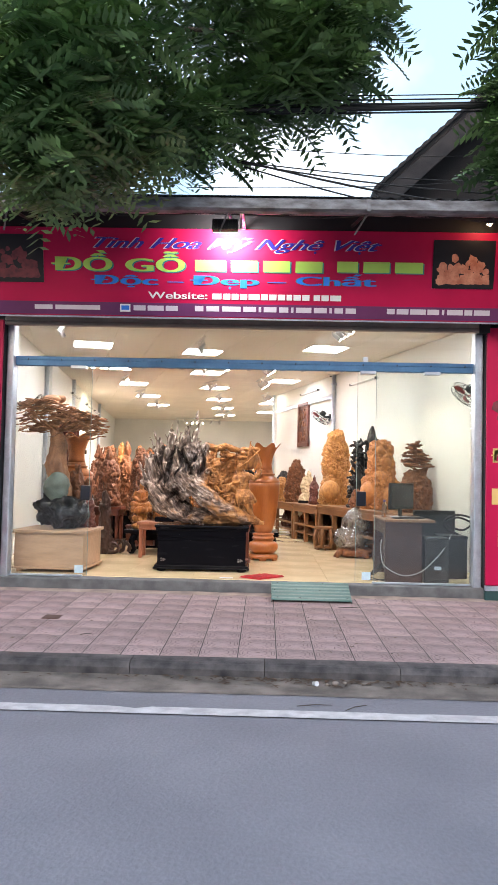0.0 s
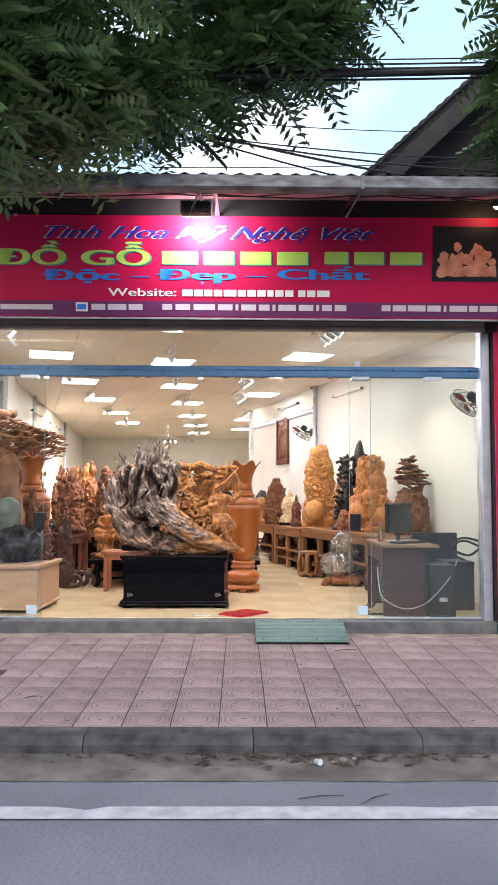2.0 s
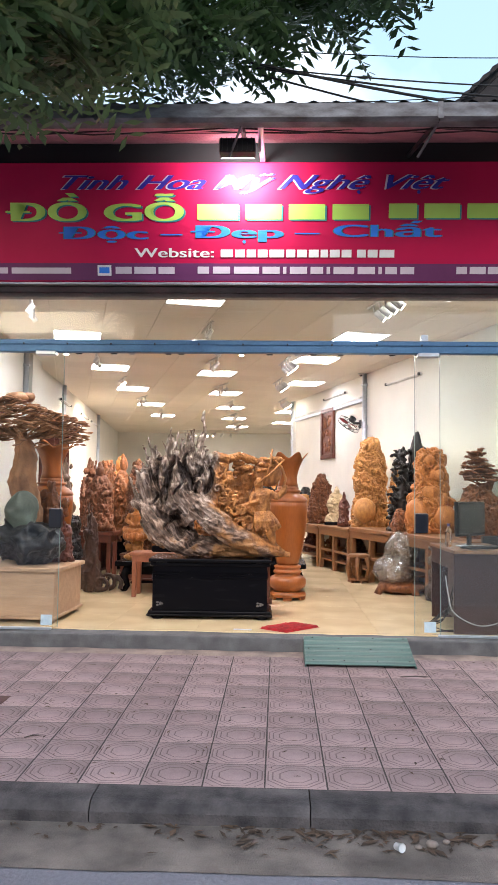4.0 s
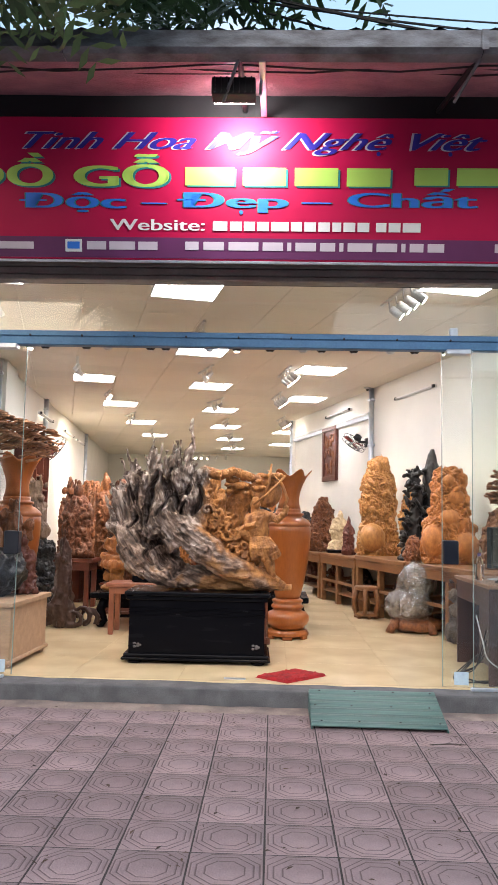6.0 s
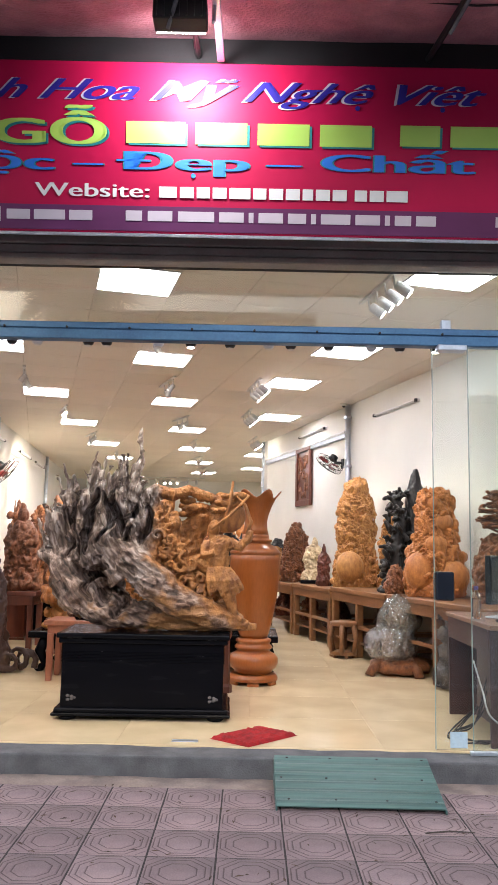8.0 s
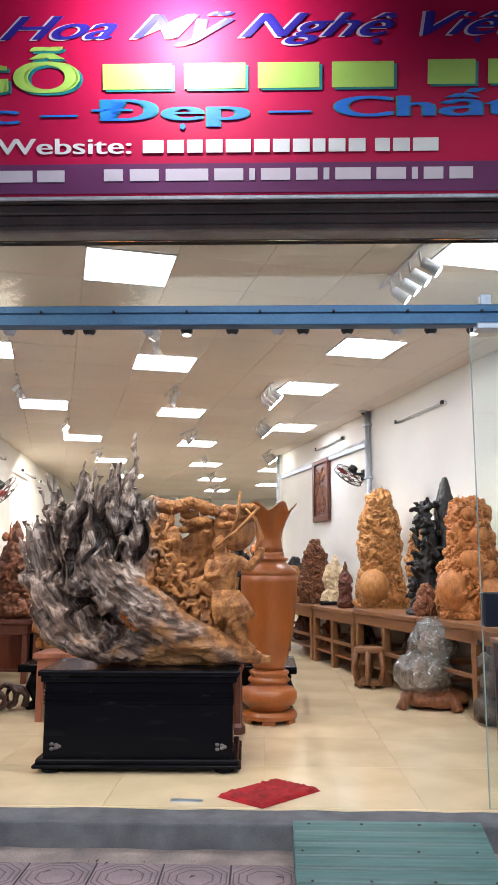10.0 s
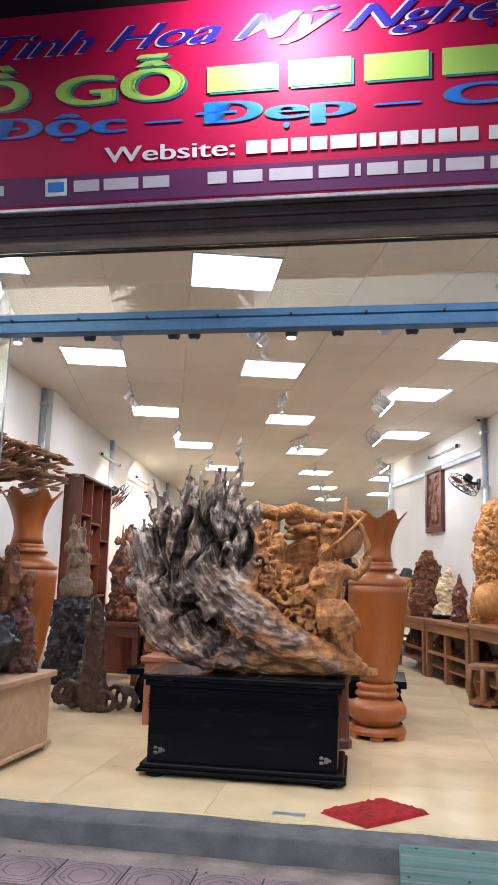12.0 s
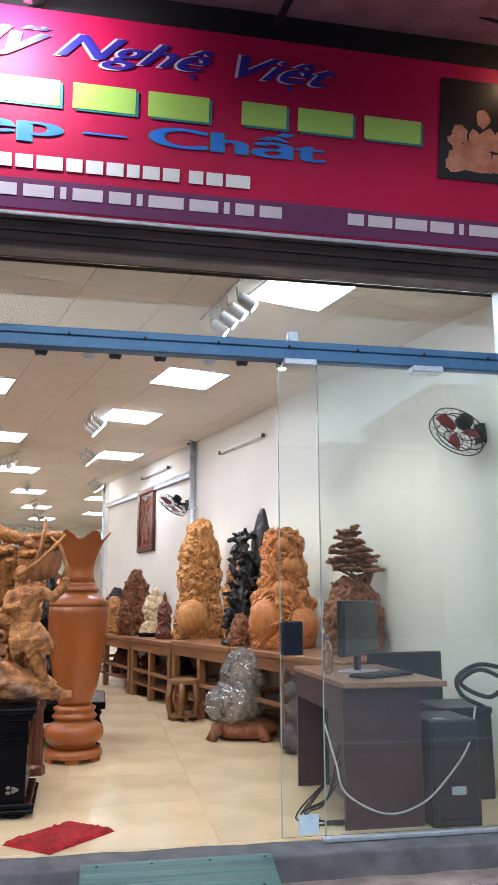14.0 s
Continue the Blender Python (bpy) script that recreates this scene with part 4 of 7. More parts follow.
# ---- behind the viewer: unseen blocks added to dim sky light and glass reflections ----
for k, (x, w, h) in enumerate(((-16, 9, 7.5), (-6, 8, 10.0), (3, 9, 7.0), (13, 10, 9.5))):
    hs = thing("opposite_house", pose(x, -15, 0), "unseen plain house block added to dim reflections in the glass", "house", "opposite houses")
    part("wall", box(0, w, -8, 0, 0, h), OLDWALL, hs)
    part("roof", box(-0.3, w + 0.3, -8.3, 0.4, h, h + 0.25), ZINC, hs)
    for i in range(3):
        for j in range(2):
            part("window", box(1 + i * 2.6, 2.4 + i * 2.6, 0.002, 0.05, 1.2 + j * 3.2, 3.0 + j * 3.2), BLACKPLASTIC, hs)

# ---- carvings ----
def carved(profile, seed, seg=44, knobs=120, knob=0.05, amp=0.03, freq=9.0, squash=0.75, lean=0.0):
    """A densely carved upright mass: a displaced body covered with small rounded forms."""
    rnd = random.Random(seed)
    rows = []
    for (r0, z0), (r1, z1) in zip(profile, profile[1:]):
        n = max(2, int((z1 - z0) / 0.03))
        rows += [(r0 + (r1 - r0) * k / n, z0 + (z1 - z0) * k / n) for k in range(n)]
    rows.append(profile[-1])
    bm = lathe(rows, seg)
    for v in bm.verts:
        v.co.y *= squash
    rough(bm, amp * 1.1, freq, seed * 3.1, True, 0.8)
    knobs = int(knobs * 1.6)
    top = profile[-1][1]
    def skin(z):
        return float(np.interp(z, [q[1] for q in profile], [q[0] for q in profile]))

    for k in range(knobs // 3):
        z = rnd.uniform(0.02, 0.97) * top
        a, s0 = rnd.uniform(0, 2 * math.pi), knob * rnd.uniform(0.3, 1.15)
        r = skin(z) * 1.03
        turn = Euler((rnd.uniform(-0.9, 0.9), rnd.uniform(-0.9, 0.9), a)).to_matrix().to_4x4()
        blob((r * math.cos(a), r * math.sin(a) * squash, z), (s0, s0 * 0.7, s0 * rnd.uniform(0.6, 1.4)), 2 if s0 > 0.03 else 1, bm, turn)
    for k in range(knobs):      # leaves and folds that lie on the body and lift off at the tip
        z, a = rnd.uniform(0.0, 0.93) * top, rnd.uniform(0, 2 * math.pi)
        da, L, lift = rnd.uniform(-1.4, 1.4), knob * rnd.uniform(1.4, 3.4), rnd.uniform(0.0, 0.16)
        wav, pts = rnd.uniform(-0.7, 0.7), []
        for j in range(6):
            u = j / 5
            zz = min(top * 1.02, z + L * u * math.cos(da + wav * u))
            aa = a + L * u * math.sin(da + wav * u) / max(0.06, skin(z))
            r = skin(zz) * (1.02 + lift * u * u) + 0.006
            pts.append((r * math.cos(aa), r * math.sin(aa) * squash, zz))
        w0 = knob * rnd.uniform(0.16, 0.32)
        tube(pts, [w0 * f for f in (0.5, 0.9, 1.0, 0.85, 0.55, 0.2)], 6, bm)
    for k in range(knobs // 3):
        z = rnd.uniform(0.05, 0.95) * top
        r = skin(z) * 1.08
        a, R = rnd.uniform(0, 6.28), knob * rnd.uniform(0.5, 1.2)
        c_, u_ = Vector((r * math.cos(a), r * math.sin(a) * squash, z)), Vector((-math.sin(a), math.cos(a) * squash, 0))
        p0 = rnd.uniform(0, 6.28)
        tube([c_ + u_ * (R * math.cos(p0 + j * 0.8)) + Vector((0, 0, R * math.sin(p0 + j * 0.8))) for j in range(6)], [knob * 0.24 * (1 - j * 0.13) for j in range(6)], 6, bm)
    return fuse(bm, max(0.0065, knob * 0.12), ((-amp * 0.4, freq * 1.8, True, 1.3), (-amp * 0.28, freq * 4.2, True, 1.0)))


def robed(h, w, seed):
    """A robed standing or seated figure on a wave base."""
    rnd = random.Random(seed)
    bm = carved([(w * 0.42, 0), (w * 0.5, h * 0.06), (w * 0.4, h * 0.16), (w * 0.34, h * 0.3), (w * 0.36, h * 0.45), (w * 0.33, h * 0.62), (w * 0.26, h * 0.72), (w * 0.12, h * 0.8)], seed, 36, 70, w * 0.1, w * 0.07, 7 / w * 0.5)
    blob((0, -w * 0.03, h * 0.87), (w * 0.13, w * 0.14, h * 0.085), 3, bm)
    blob((0, 0, h * 0.955), (w * 0.07, w * 0.07, h * 0.045), 2, bm)
    for s_ in (-1, 1):
        tube([(s_ * w * 0.27, 0, h * 0.7), (s_ * w * 0.36, -w * 0.1, h * 0.56), (s_ * w * 0.12, -w * 0.33, h * 0.52)], [w * 0.1, w * 0.11, w * 0.06], 8, bm)
    return fuse(bm, max(0.0075, w * 0.024), ((-w * 0.045, 5 / w, True, 0.4), (-w * 0.02, 14 / w, True, 0.7)))


def rooty(h, w, seed, n=16, twist=0.35):
    """A gnarled upright mass of twisted roots grown together."""
    rnd = random.Random(seed)
    bm = blob((0, 0, h * 0.14), (w * 0.42, w * 0.32, h * 0.16), 3)
    tube([(0, 0, 0), (0.08 * w, 0, h * 0.4), (-0.06 * w, 0, h * 0.8)], [w * 0.25, w * 0.2, w * 0.12], 14, bm)
    for k in range(n):
        a = rnd.uniform(0, 6.28)
        r = rnd.uniform(0.1, 0.32) * w
        hh = h * rnd.uniform(0.45, 0.95)
        pts = []
        for j in range(7):
            u = j / 6
            aa = a + twist * u * 4
            rr = r * (1.1 - 0.4 * u + 0.25 * math.sin(u * 5 + k))
            pts.append((rr * math.cos(aa), rr * math.sin(aa) * 0.75, h * 0.04 + hh * u))
        tube(pts, [w * rnd.uniform(0.06, 0.12) * (1 - 0.6 * (j / 6)) for j in range(7)], 8, bm)
    for k in range(n):
        a, z = rnd.uniform(0, 6.28), rnd.uniform(0.1, 0.8) * h
        s0 = w * rnd.uniform(0.05, 0.12)
        blob((0.27 * w * math.cos(a), 0.22 * w * math.sin(a), z), (s0, s0, s0 * 1.3), 2, bm)
    return fuse(bm, max(0.01, w * 0.026), ((w * 0.07, 5 / w, True, 0.4), (w * 0.025, 16 / w, True, 0.5)))


def plate_tree(h, w, seed, tiers=9, trunk=0.07, wind=0.25):
    """A carved miniature tree: a bent trunk with flat layered foliage pads."""
    rnd = random.Random(seed)
    pts = [(wind * w * math.sin(u * 0.9), 0.03 * math.sin(u * 2.0), h * u / 6) for u in range(7)]
    bm = tube(pts, [trunk * (1.3 - 0.17 * u) for u in range(7)], 10)
    rough(bm, 0.02, 14, seed, True)
    for k in range(tiers):
        u = 0.35 + 0.65 * k / (tiers - 1)
        reach = w * 0.5 * (1.15 - u) + 0.03
        for j in range(4 if k < tiers - 1 else 1):
            a = rnd.uniform(0, 6.28)
            c_ = (pts[-1][0] * u + reach * math.cos(a) * 0.8, reach * math.sin(a) * 0.6, h * u + rnd.uniform(-0.02, 0.02))
            tube([(pts[-1][0] * u, 0, h * u - 0.05), c_], [0.014, 0.008], 5, bm)
            for i in range(9):
                q = (c_[0] + rnd.gauss(0, reach * 0.3), c_[1] + rnd.gauss(0, reach * 0.22), c_[2] + rnd.uniform(0, 0.02))
                blob(q, (reach * 0.16 + 0.015, reach * 0.14 + 0.015, 0.013), 2, bm)
    rough(bm, 0.012, 30, seed)
    return bm


# the great driftwood carving: local origin on the pedestal's top
def driftwood():
    rnd = random.Random(21)
    bm = bmesh.new()

    def heavy(pts, radii, seg=30, flat=0.8, groove=0.35, ph=0.0):
        """A thick limb with long furrows running along it."""
        k, rr = [], []
        n = 14
        for (p, q), (r0, r1) in zip(zip(pts, pts[1:]), zip(radii, radii[1:])):
            for j in range(n):
                k.append(along(p, q, j / n))
                rr.append(r0 + (r1 - r0) * j / n)
        k.append(pts[-1])
        rr.append(radii[-1])
        first = len(bm.verts)
        tube(k, rr, seg, bm, flat)
        bm.verts.ensure_lookup_table()
        for i, p in enumerate(k):
            c = Vector(p)
            for t in range(seg):
                v = bm.verts[first + i * seg + t]
                a = 2 * math.pi * t / seg + 0.06 * i
                g = noise.ridged_multi_fractal(Vector((2.2 * math.cos(a) + ph, 2.2 * math.sin(a), i * 0.07)), 0.8, 2.2, 4, 1.0, 2.0) - 1.3
                v.co = c + (v.co - c) * (1 + groove * 0.55 * g)

    # heavy lower body sweeping to the right foot
    heavy([(-0.64, 0.0, 0.72), (-0.62, -0.1, 0.42), (-0.5, -0.14, 0.23), (-0.26, -0.14, 0.13), (0.0, -0.05, 0.1), (0.3, -0.04, 0.08), (0.62, -0.02, 0.045), (0.76, 0, 0.03)], [0.08, 0.15, 0.17, 0.14, 0.12, 0.1, 0.06, 0.03], ph=1)
    heavy([(-0.52, 0.1, 0.6), (-0.38, 0.1, 0.3), (-0.2, 0.1, 0.1), (-0.1, 0.08, 0.05)], [0.1, 0.16, 0.12, 0.07], ph=2)
    heavy([(-0.36, -0.16, 0.6), (-0.16, -0.22, 0.52), (0.0, -0.22, 0.36), (0.2, -0.2, 0.22), (0.45, -0.16, 0.12), (0.7, -0.09, 0.05)], [0.05, 0.135, 0.15, 0.125, 0.1, 0.04], ph=3)
    heavy([(-0.25, 0.08, 0.5), (0.0, 0.1, 0.5), (0.2, 0.1, 0.3), (0.45, 0.12, 0.16), (0.65, 0.1, 0.06)], [0.17, 0.17, 0.14, 0.1, 0.05], ph=4)
    heavy([(-0.5, 0.02, 0.55), (-0.42, 0.04, 0.8), (-0.4, 0.14, 0.86)], [0.13, 0.06, 0.02], ph=5)
    heavy([(-0.25, 0.0, 0.55), (-0.2, 0.04, 0.85), (-0.17, 0.14, 0.9)], [0.13, 0.06, 0.02], ph=6)
    heavy([(-0.05, 0.08, 0.5), (0.05, 0.12, 0.85), (0.1, 0.14, 0.95)], [0.15, 0.1, 0.04], ph=7)
    heavy([(-0.42, -0.2, 0.3), (-0.3, -0.22, 0.36), (-0.18, -0.24, 0.5), (-0.24, -0.23, 0.62), (-0.34, -0.2, 0.6)], [0.05, 0.07, 0.07, 0.05, 0.02], 20, ph=8)
    def slab(pts, widths, thick, face, tw=0.0, seg=14, ph=0.0):
        """A flat weathered stave: wide across its face, ragged along its edges."""
        k, ww = [], []
        n = 9
        for (p, q), (r0, r1) in zip(zip(pts, pts[1:]), zip(widths, widths[1:])):
            for j in range(n):
                k.append(along(p, q, j / n))
                ww.append(r0 + (r1 - r0) * j / n)
        k.append(pts[-1])
        ww.append(widths[-1])
        rings = []
        for i, (p, w) in enumerate(zip(k, ww)):
            th = face + tw * i / len(k)
            sx, sy = math.cos(th), math.sin(th)
            ring = []
            for t in range(seg):
                a = 2 * math.pi * t / seg
                g = 1 + 0.55 * noise.noise(Vector((2.0 * math.cos(a) + ph, 2.0 * math.sin(a), i * 0.16 + ph))) + 0.22 * noise.noise(Vector((5 * math.cos(a), 5 * math.sin(a) + ph, i * 0.35)))
                c, d = w * math.cos(a) * g, min(w * 0.8, thick) * math.sin(a) * g
                ring.append(bm.verts.new((p[0] + c * sx - d * sy, p[1] + c * sy + d * sx, p[2] + 0.02 * math.sin(a * 2 + i))))
            rings.append(ring)
        for a, b in zip(rings, rings[1:]):
            for t in range(seg):
                bm.faces.new((a[t], a[(t + 1) % seg], b[(t + 1) % seg], b[t]))
        bm.faces.new(rings[0][::-1])
        bm.faces.new(rings[-1])

    # the main staves: foot, waist, tip, width, turn of the face
    for q, (x0, z0, x1, z1, x2, z2, y, w, face) in enumerate((
            (-0.56, 0.30, -0.68, 0.60, -0.72, 0.92, -0.10, 0.070, 0.5), (-0.52, 0.35, -0.60, 0.70, -0.615, 1.10, -0.04, 0.085, 0.2),
            (-0.50, 0.40, -0.52, 0.75, -0.50, 1.00, -0.16, 0.075, -0.5), (-0.44, 0.40, -0.47, 0.85, -0.455, 1.30, 0.02, 0.065, 0.7),
            (-0.40, 0.40, -0.40, 0.72, -0.36, 1.06, -0.20, 0.070, 0.1), (-0.36, 0.45, -0.33, 0.80, -0.28, 1.16, -0.06, 0.075, -0.6),
            (-0.30, 0.45, -0.27, 0.85, -0.225, 1.28, 0.06, 0.055, 0.4), (-0.24, 0.45, -0.26, 0.75, -0.20, 1.06, -0.18, 0.060, 0.8),
            (-0.16, 0.42, -0.16, 0.85, -0.135, 1.10, -0.08, 0.060, -0.3), (-0.06, 0.40, -0.05, 0.70, -0.03, 0.98, -0.10, 0.050, 0.5),
            (0.0, 0.35, 0.03, 0.65, 0.05, 0.86, -0.12, 0.045, -0.5), (-0.60, 0.28, -0.74, 0.45, -0.80, 0.70, 0.02, 0.055, 0.9),
            (-0.30, 0.50, -0.32, 0.70, -0.35, 0.92, -0.25, 0.050, 0.2), (-0.46, 0.42, -0.55, 0.66, -0.57, 0.86, -0.24, 0.050, -0.2))):
        slab([(x0, y * 0.7, z0), (x1, y, z1), (x1 + (x2 - x1) * 0.6, y * 0.95, z1 + (z2 - z1) * 0.65), (x2, y * 0.9, z2)], [w * 1.3, w * 1.2, w * 0.75, w * 0.12], 0.042, face, 0.7 * (-1) ** q, 16, q * 1.7)
        for k in range(3):      # torn tips and slivers beside each stave
            u = rnd.uniform(0.35, 1.0)
            px, pz = x1 + (x2 - x1) * u + rnd.uniform(-0.07, 0.07), z1 + (z2 - z1) * u
            L = rnd.uniform(0.07, 0.19)
            slab([(px, y, pz - 0.2), (px + rnd.uniform(-0.02, 0.02), y - 0.02, pz - 0.03), (px + (px + 0.3) * 0.12 + rnd.uniform(-0.03, 0.03), y - rnd.uniform(-0.03, 0.05), pz + L * 0.75)], [0.02, 0.026, 0.004], 0.014, rnd.uniform(-1, 1), rnd.uniform(-1.5, 1.5), 10, k + q)
    slab([(-0.17, -0.05, 0.5), (-0.13, -0.06, 0.9), (-0.14, -0.04, 1.1), (-0.115, -0.03, 1.28), (-0.14, -0.02, 1.35), (-0.125, -0.02, 1.45)], [0.07, 0.06, 0.046, 0.03, 0.024, 0.005], 0.04, 0.3, 1.2, 16, 4.4)
    for k in range(24):      # thin spikes bristling at the outer flank
        a = rnd.uniform(1.75, 3.0)
        x, z, L, y = -0.62 + rnd.uniform(-0.06, 0.1), rnd.uniform(0.45, 0.85), rnd.uniform(0.08, 0.2), rnd.uniform(-0.22, 0.18)
        slab([(x + 0.08, y, z - 0.08), (x, y, z), (x + L * math.cos(a) * 0.6, y - 0.02, z + L * math.sin(a))], [0.03, 0.022, 0.004], 0.014, rnd.uniform(-1, 1), 0.8, 10, k * 0.9)
    for k in range(16):      # writhing roots and knots over the face
        p = (rnd.uniform(-0.55, -0.05), -rnd.uniform(0.18, 0.27), rnd.uniform(0.45, 0.88))
        a, R = rnd.uniform(0, 6.28), rnd.uniform(0.035, 0.085)
        tube([(p[0] + R * 0.8 * math.cos(a + j * 0.5) * (1 - 0.06 * j), p[1] - 0.012 * math.sin(j), p[2] + 1.7 * R * math.sin(a + j * 0.5) * (1 - 0.06 * j)) for j in range(8)], [0.026 * (1.1 - 0.1 * j) for j in range(8)], 8, bm)
    blob((-0.12, -0.2, 0.5), (0.12, 0.08, 0.1), 3, bm)
    # a fuller mass behind the carved half
    heavy([(0.1, 0.12, 0.15), (0.2, 0.14, 0.45), (0.25, 0.15, 0.7), (0.4, 0.14, 0.85)], [0.16, 0.15, 0.12, 0.1], ph=9)
    heavy([(0.3, 0.1, 0.1), (0.42, 0.08, 0.3), (0.5, 0.08, 0.55)], [0.14, 0.12, 0.07], ph=10)
    bm = fuse(bm, 0.0078)
    bm.normal_update()
    for v in bm.verts:      # furrows that follow the sweep of the grain
        dx, dz = v.co.x - 0.25, v.co.z - 0.95
        rho, phi = math.hypot(dx, dz), math.atan2(dz, dx)
        w = 0.05 * noise.noise(Vector((v.co.x * 6, v.co.y * 6, v.co.z * 6)))
        g = noise.ridged_multi_fractal(Vector(((rho + w) * 11, v.co.y * 9, phi * 1.8)), 0.8, 2.1, 4, 1.0, 2.0) - 1.25
        h = noise.ridged_multi_fractal(Vector((v.co.x * 6, v.co.y * 6 + 3, v.co.z * 4.5)), 0.9, 2.0, 3, 1.0, 2.0) - 1.2
        k = min(1.0, max(0.25, (0.35 - v.co.x) * 2.2))
        v.co += v.normal * (min(0.004, -0.012 * (g + 0.35) - 0.026 * (h + 0.45)) * k)
    # deep clefts between the staves, and the hollow under the great limb: x, lower and upper end, half width, depth
    for q, (cx, z0, z1, hw, dep) in enumerate(((-0.62, 0.5, 0.86, 0.016, 0.2), (-0.53, 0.48, 0.98, 0.018, 0.24), (-0.43, 0.52, 1.0, 0.02, 0.26), (-0.335, 0.6, 0.98, 0.016, 0.24), (-0.25, 0.62, 1.02, 0.018, 0.24),
                                               (-0.17, 0.62, 0.9, 0.014, 0.2), (-0.06, 0.58, 0.9, 0.018, 0.22), (-0.34, 0.16, 0.46, 0.035, 0.2), (-0.42, 0.2, 0.4, 0.02, 0.14), (-0.2, 0.08, 0.26, 0.03, 0.16))):
        for v in bm.verts:
            if z0 < v.co.z < z1 and v.co.y < 0.12:
                u = (v.co.z - z0) / (z1 - z0)
                dx = (v.co.x - cx - 0.035 * math.sin(4.5 * u + q * 1.9) - 0.02 * noise.noise(Vector((q, v.co.z * 9, 0)))) / (hw * (0.6 + 0.8 * math.sin(math.pi * u)))
                if abs(dx) < 2:
                    v.co.y += dep * math.exp(-dx * dx) * math.sin(math.pi * u) ** 0.5 * min(1.0, (0.2 - v.co.y) * 3)
    for v in bm.verts:      # the whole root writhes
        k = min(1.0, max(0.0, (0.25 - v.co.x) * 2.5)) * min(1.0, v.co.z * 2.5) * min(1.0, max(0.25, (1.3 - v.co.z) * 2))
        p = Vector((v.co.x * 4, v.co.y * 5, v.co.z * 7))
        v.co.x += k * (0.05 * noise.noise(p) + 0.02 * noise.noise(p * 2.3))
        v.co.y += k * 0.05 * noise.noise(p + Vector((7, 3, 1)))
    left = bm
    bm = bmesh.new()
    # carved right half: bough, scrolls, hooded form, dish and archer
    tube([(-0.1, 0, 0.93), (0.0, 0, 1.0), (0.14, -0.02, 0.97), (0.24, 0, 1.01), (0.4, 0.04, 0.96), (0.55, 0.05, 0.93)], [0.05, 0.055, 0.045, 0.04, 0.035, 0.02], 10, bm)
    for k in range(46):
        p = (rnd.uniform(0.18, 0.62), rnd.uniform(-0.05, 0.2), rnd.uniform(0.82, 0.98))
        r = rnd.uniform(0.02, 0.045)
        blob(p, (r * 1.5, r, r * 0.7), 2, bm)
    tube([(0.13, 0.0, 0.3), (0.12, -0.02, 0.55), (0.11, -0.04, 0.75), (0.16, -0.06, 0.85)], [0.12, 0.09, 0.07, 0.02], 12, bm)
    blob((0.12, -0.05, 0.76), (0.08, 0.07, 0.07), 3, bm)
    for k in range(50):
        u = rnd.random()
        p = (0.0 + 0.42 * u, -0.12 - 0.05 * rnd.random(), 0.78 - 0.6 * u + rnd.uniform(-0.12, 0.12))
        a, R = rnd.uniform(0, 6.28), rnd.uniform(0.025, 0.06)
        pts = [(p[0] + R * (1 - 0.1 * j) * math.cos(a + j * 0.7), p[1] - 0.004 * j, p[2] + R * (1 - 0.1 * j) * math.sin(a + j * 0.7)) for j in range(8)]
        tube(pts, [0.017 - 0.0014 * j for j in range(8)], 6, bm)
    blob((0.33, -0.06, 0.32), (0.1, 0.09, 0.13), 3, bm)
    blob((0.36, -0.1, 0.15), (0.09, 0.07, 0.06), 3, bm)
    tube([(0.24, -0.08, 0.47), (0.33, -0.12, 0.5), (0.42, -0.1, 0.42), (0.44, -0.1, 0.3)], [0.04, 0.05, 0.04, 0.02], 8, bm)
    # archer
    tube([(0.48, -0.1, 0.62), (0.46, -0.1, 0.52), (0.47, -0.09, 0.42)], [0.085, 0.08, 0.075], 12, bm)
    blob((0.49, -0.11, 0.62), (0.1, 0.065, 0.065), 3, bm)
    blob((0.44, -0.12, 0.735), (0.042, 0.045, 0.055), 3, bm)
    tube([(0.44, -0.11, 0.66), (0.44, -0.11, 0.72)], [0.035, 0.03], 8, bm)
    tube([(0.56, -0.1, 0.63), (0.63, -0.13, 0.6), (0.685, -0.15, 0.66), (0.7, -0.16, 0.72)], [0.042, 0.035, 0.03, 0.024], 8, bm)
    tube([(0.4, -0.11, 0.63), (0.37, -0.15, 0.53), (0.45, -0.18, 0.56)], [0.04, 0.035, 0.025], 8, bm)
    for k in range(9):
        tube([(0.42 + 0.016 * k, -0.17 + 0.002 * k, 0.45), (0.42 + 0.024 * k, -0.19, 0.36), (0.43 + 0.028 * k, -0.19, 0.26 + 0.02 * (k % 3))], [0.022, 0.03, 0.014], 6, bm)
    tube([(0.51, -0.12, 0.36), (0.56, -0.14, 0.24), (0.6, -0.12, 0.12), (0.66, -0.13, 0.085)], [0.06, 0.046, 0.03, 0.02], 10, bm)
    tube([(0.45, -0.1, 0.36), (0.4, -0.06, 0.22), (0.46, -0.05, 0.1)], [0.06, 0.045, 0.03], 10, bm)

    def extra(bm):
        """Thin free-standing pieces: dish, bow, arrows and sharp splinters."""
        lathe([(0.02, 0.03), (0.09, 0.02), (0.135, 0.0), (0.14, -0.012), (0.12, -0.02)], 24, bm=bm)
        bm.verts.ensure_lookup_table()
        dish = [bm.verts[i] for i in range(len(bm.verts) - 24 * 5, len(bm.verts))]
        bmesh.ops.transform(bm, matrix=Matrix.Translation((0.53, 0.04, 0.84)) @ Euler((radians(80), 0, 0.2)).to_matrix().to_4x4(), verts=dish)
        tube([(0.5, -0.13, 0.76), (0.55, -0.14, 0.9), (0.57, -0.14, 1.07)], [0.012, 0.012, 0.009], 7, bm)
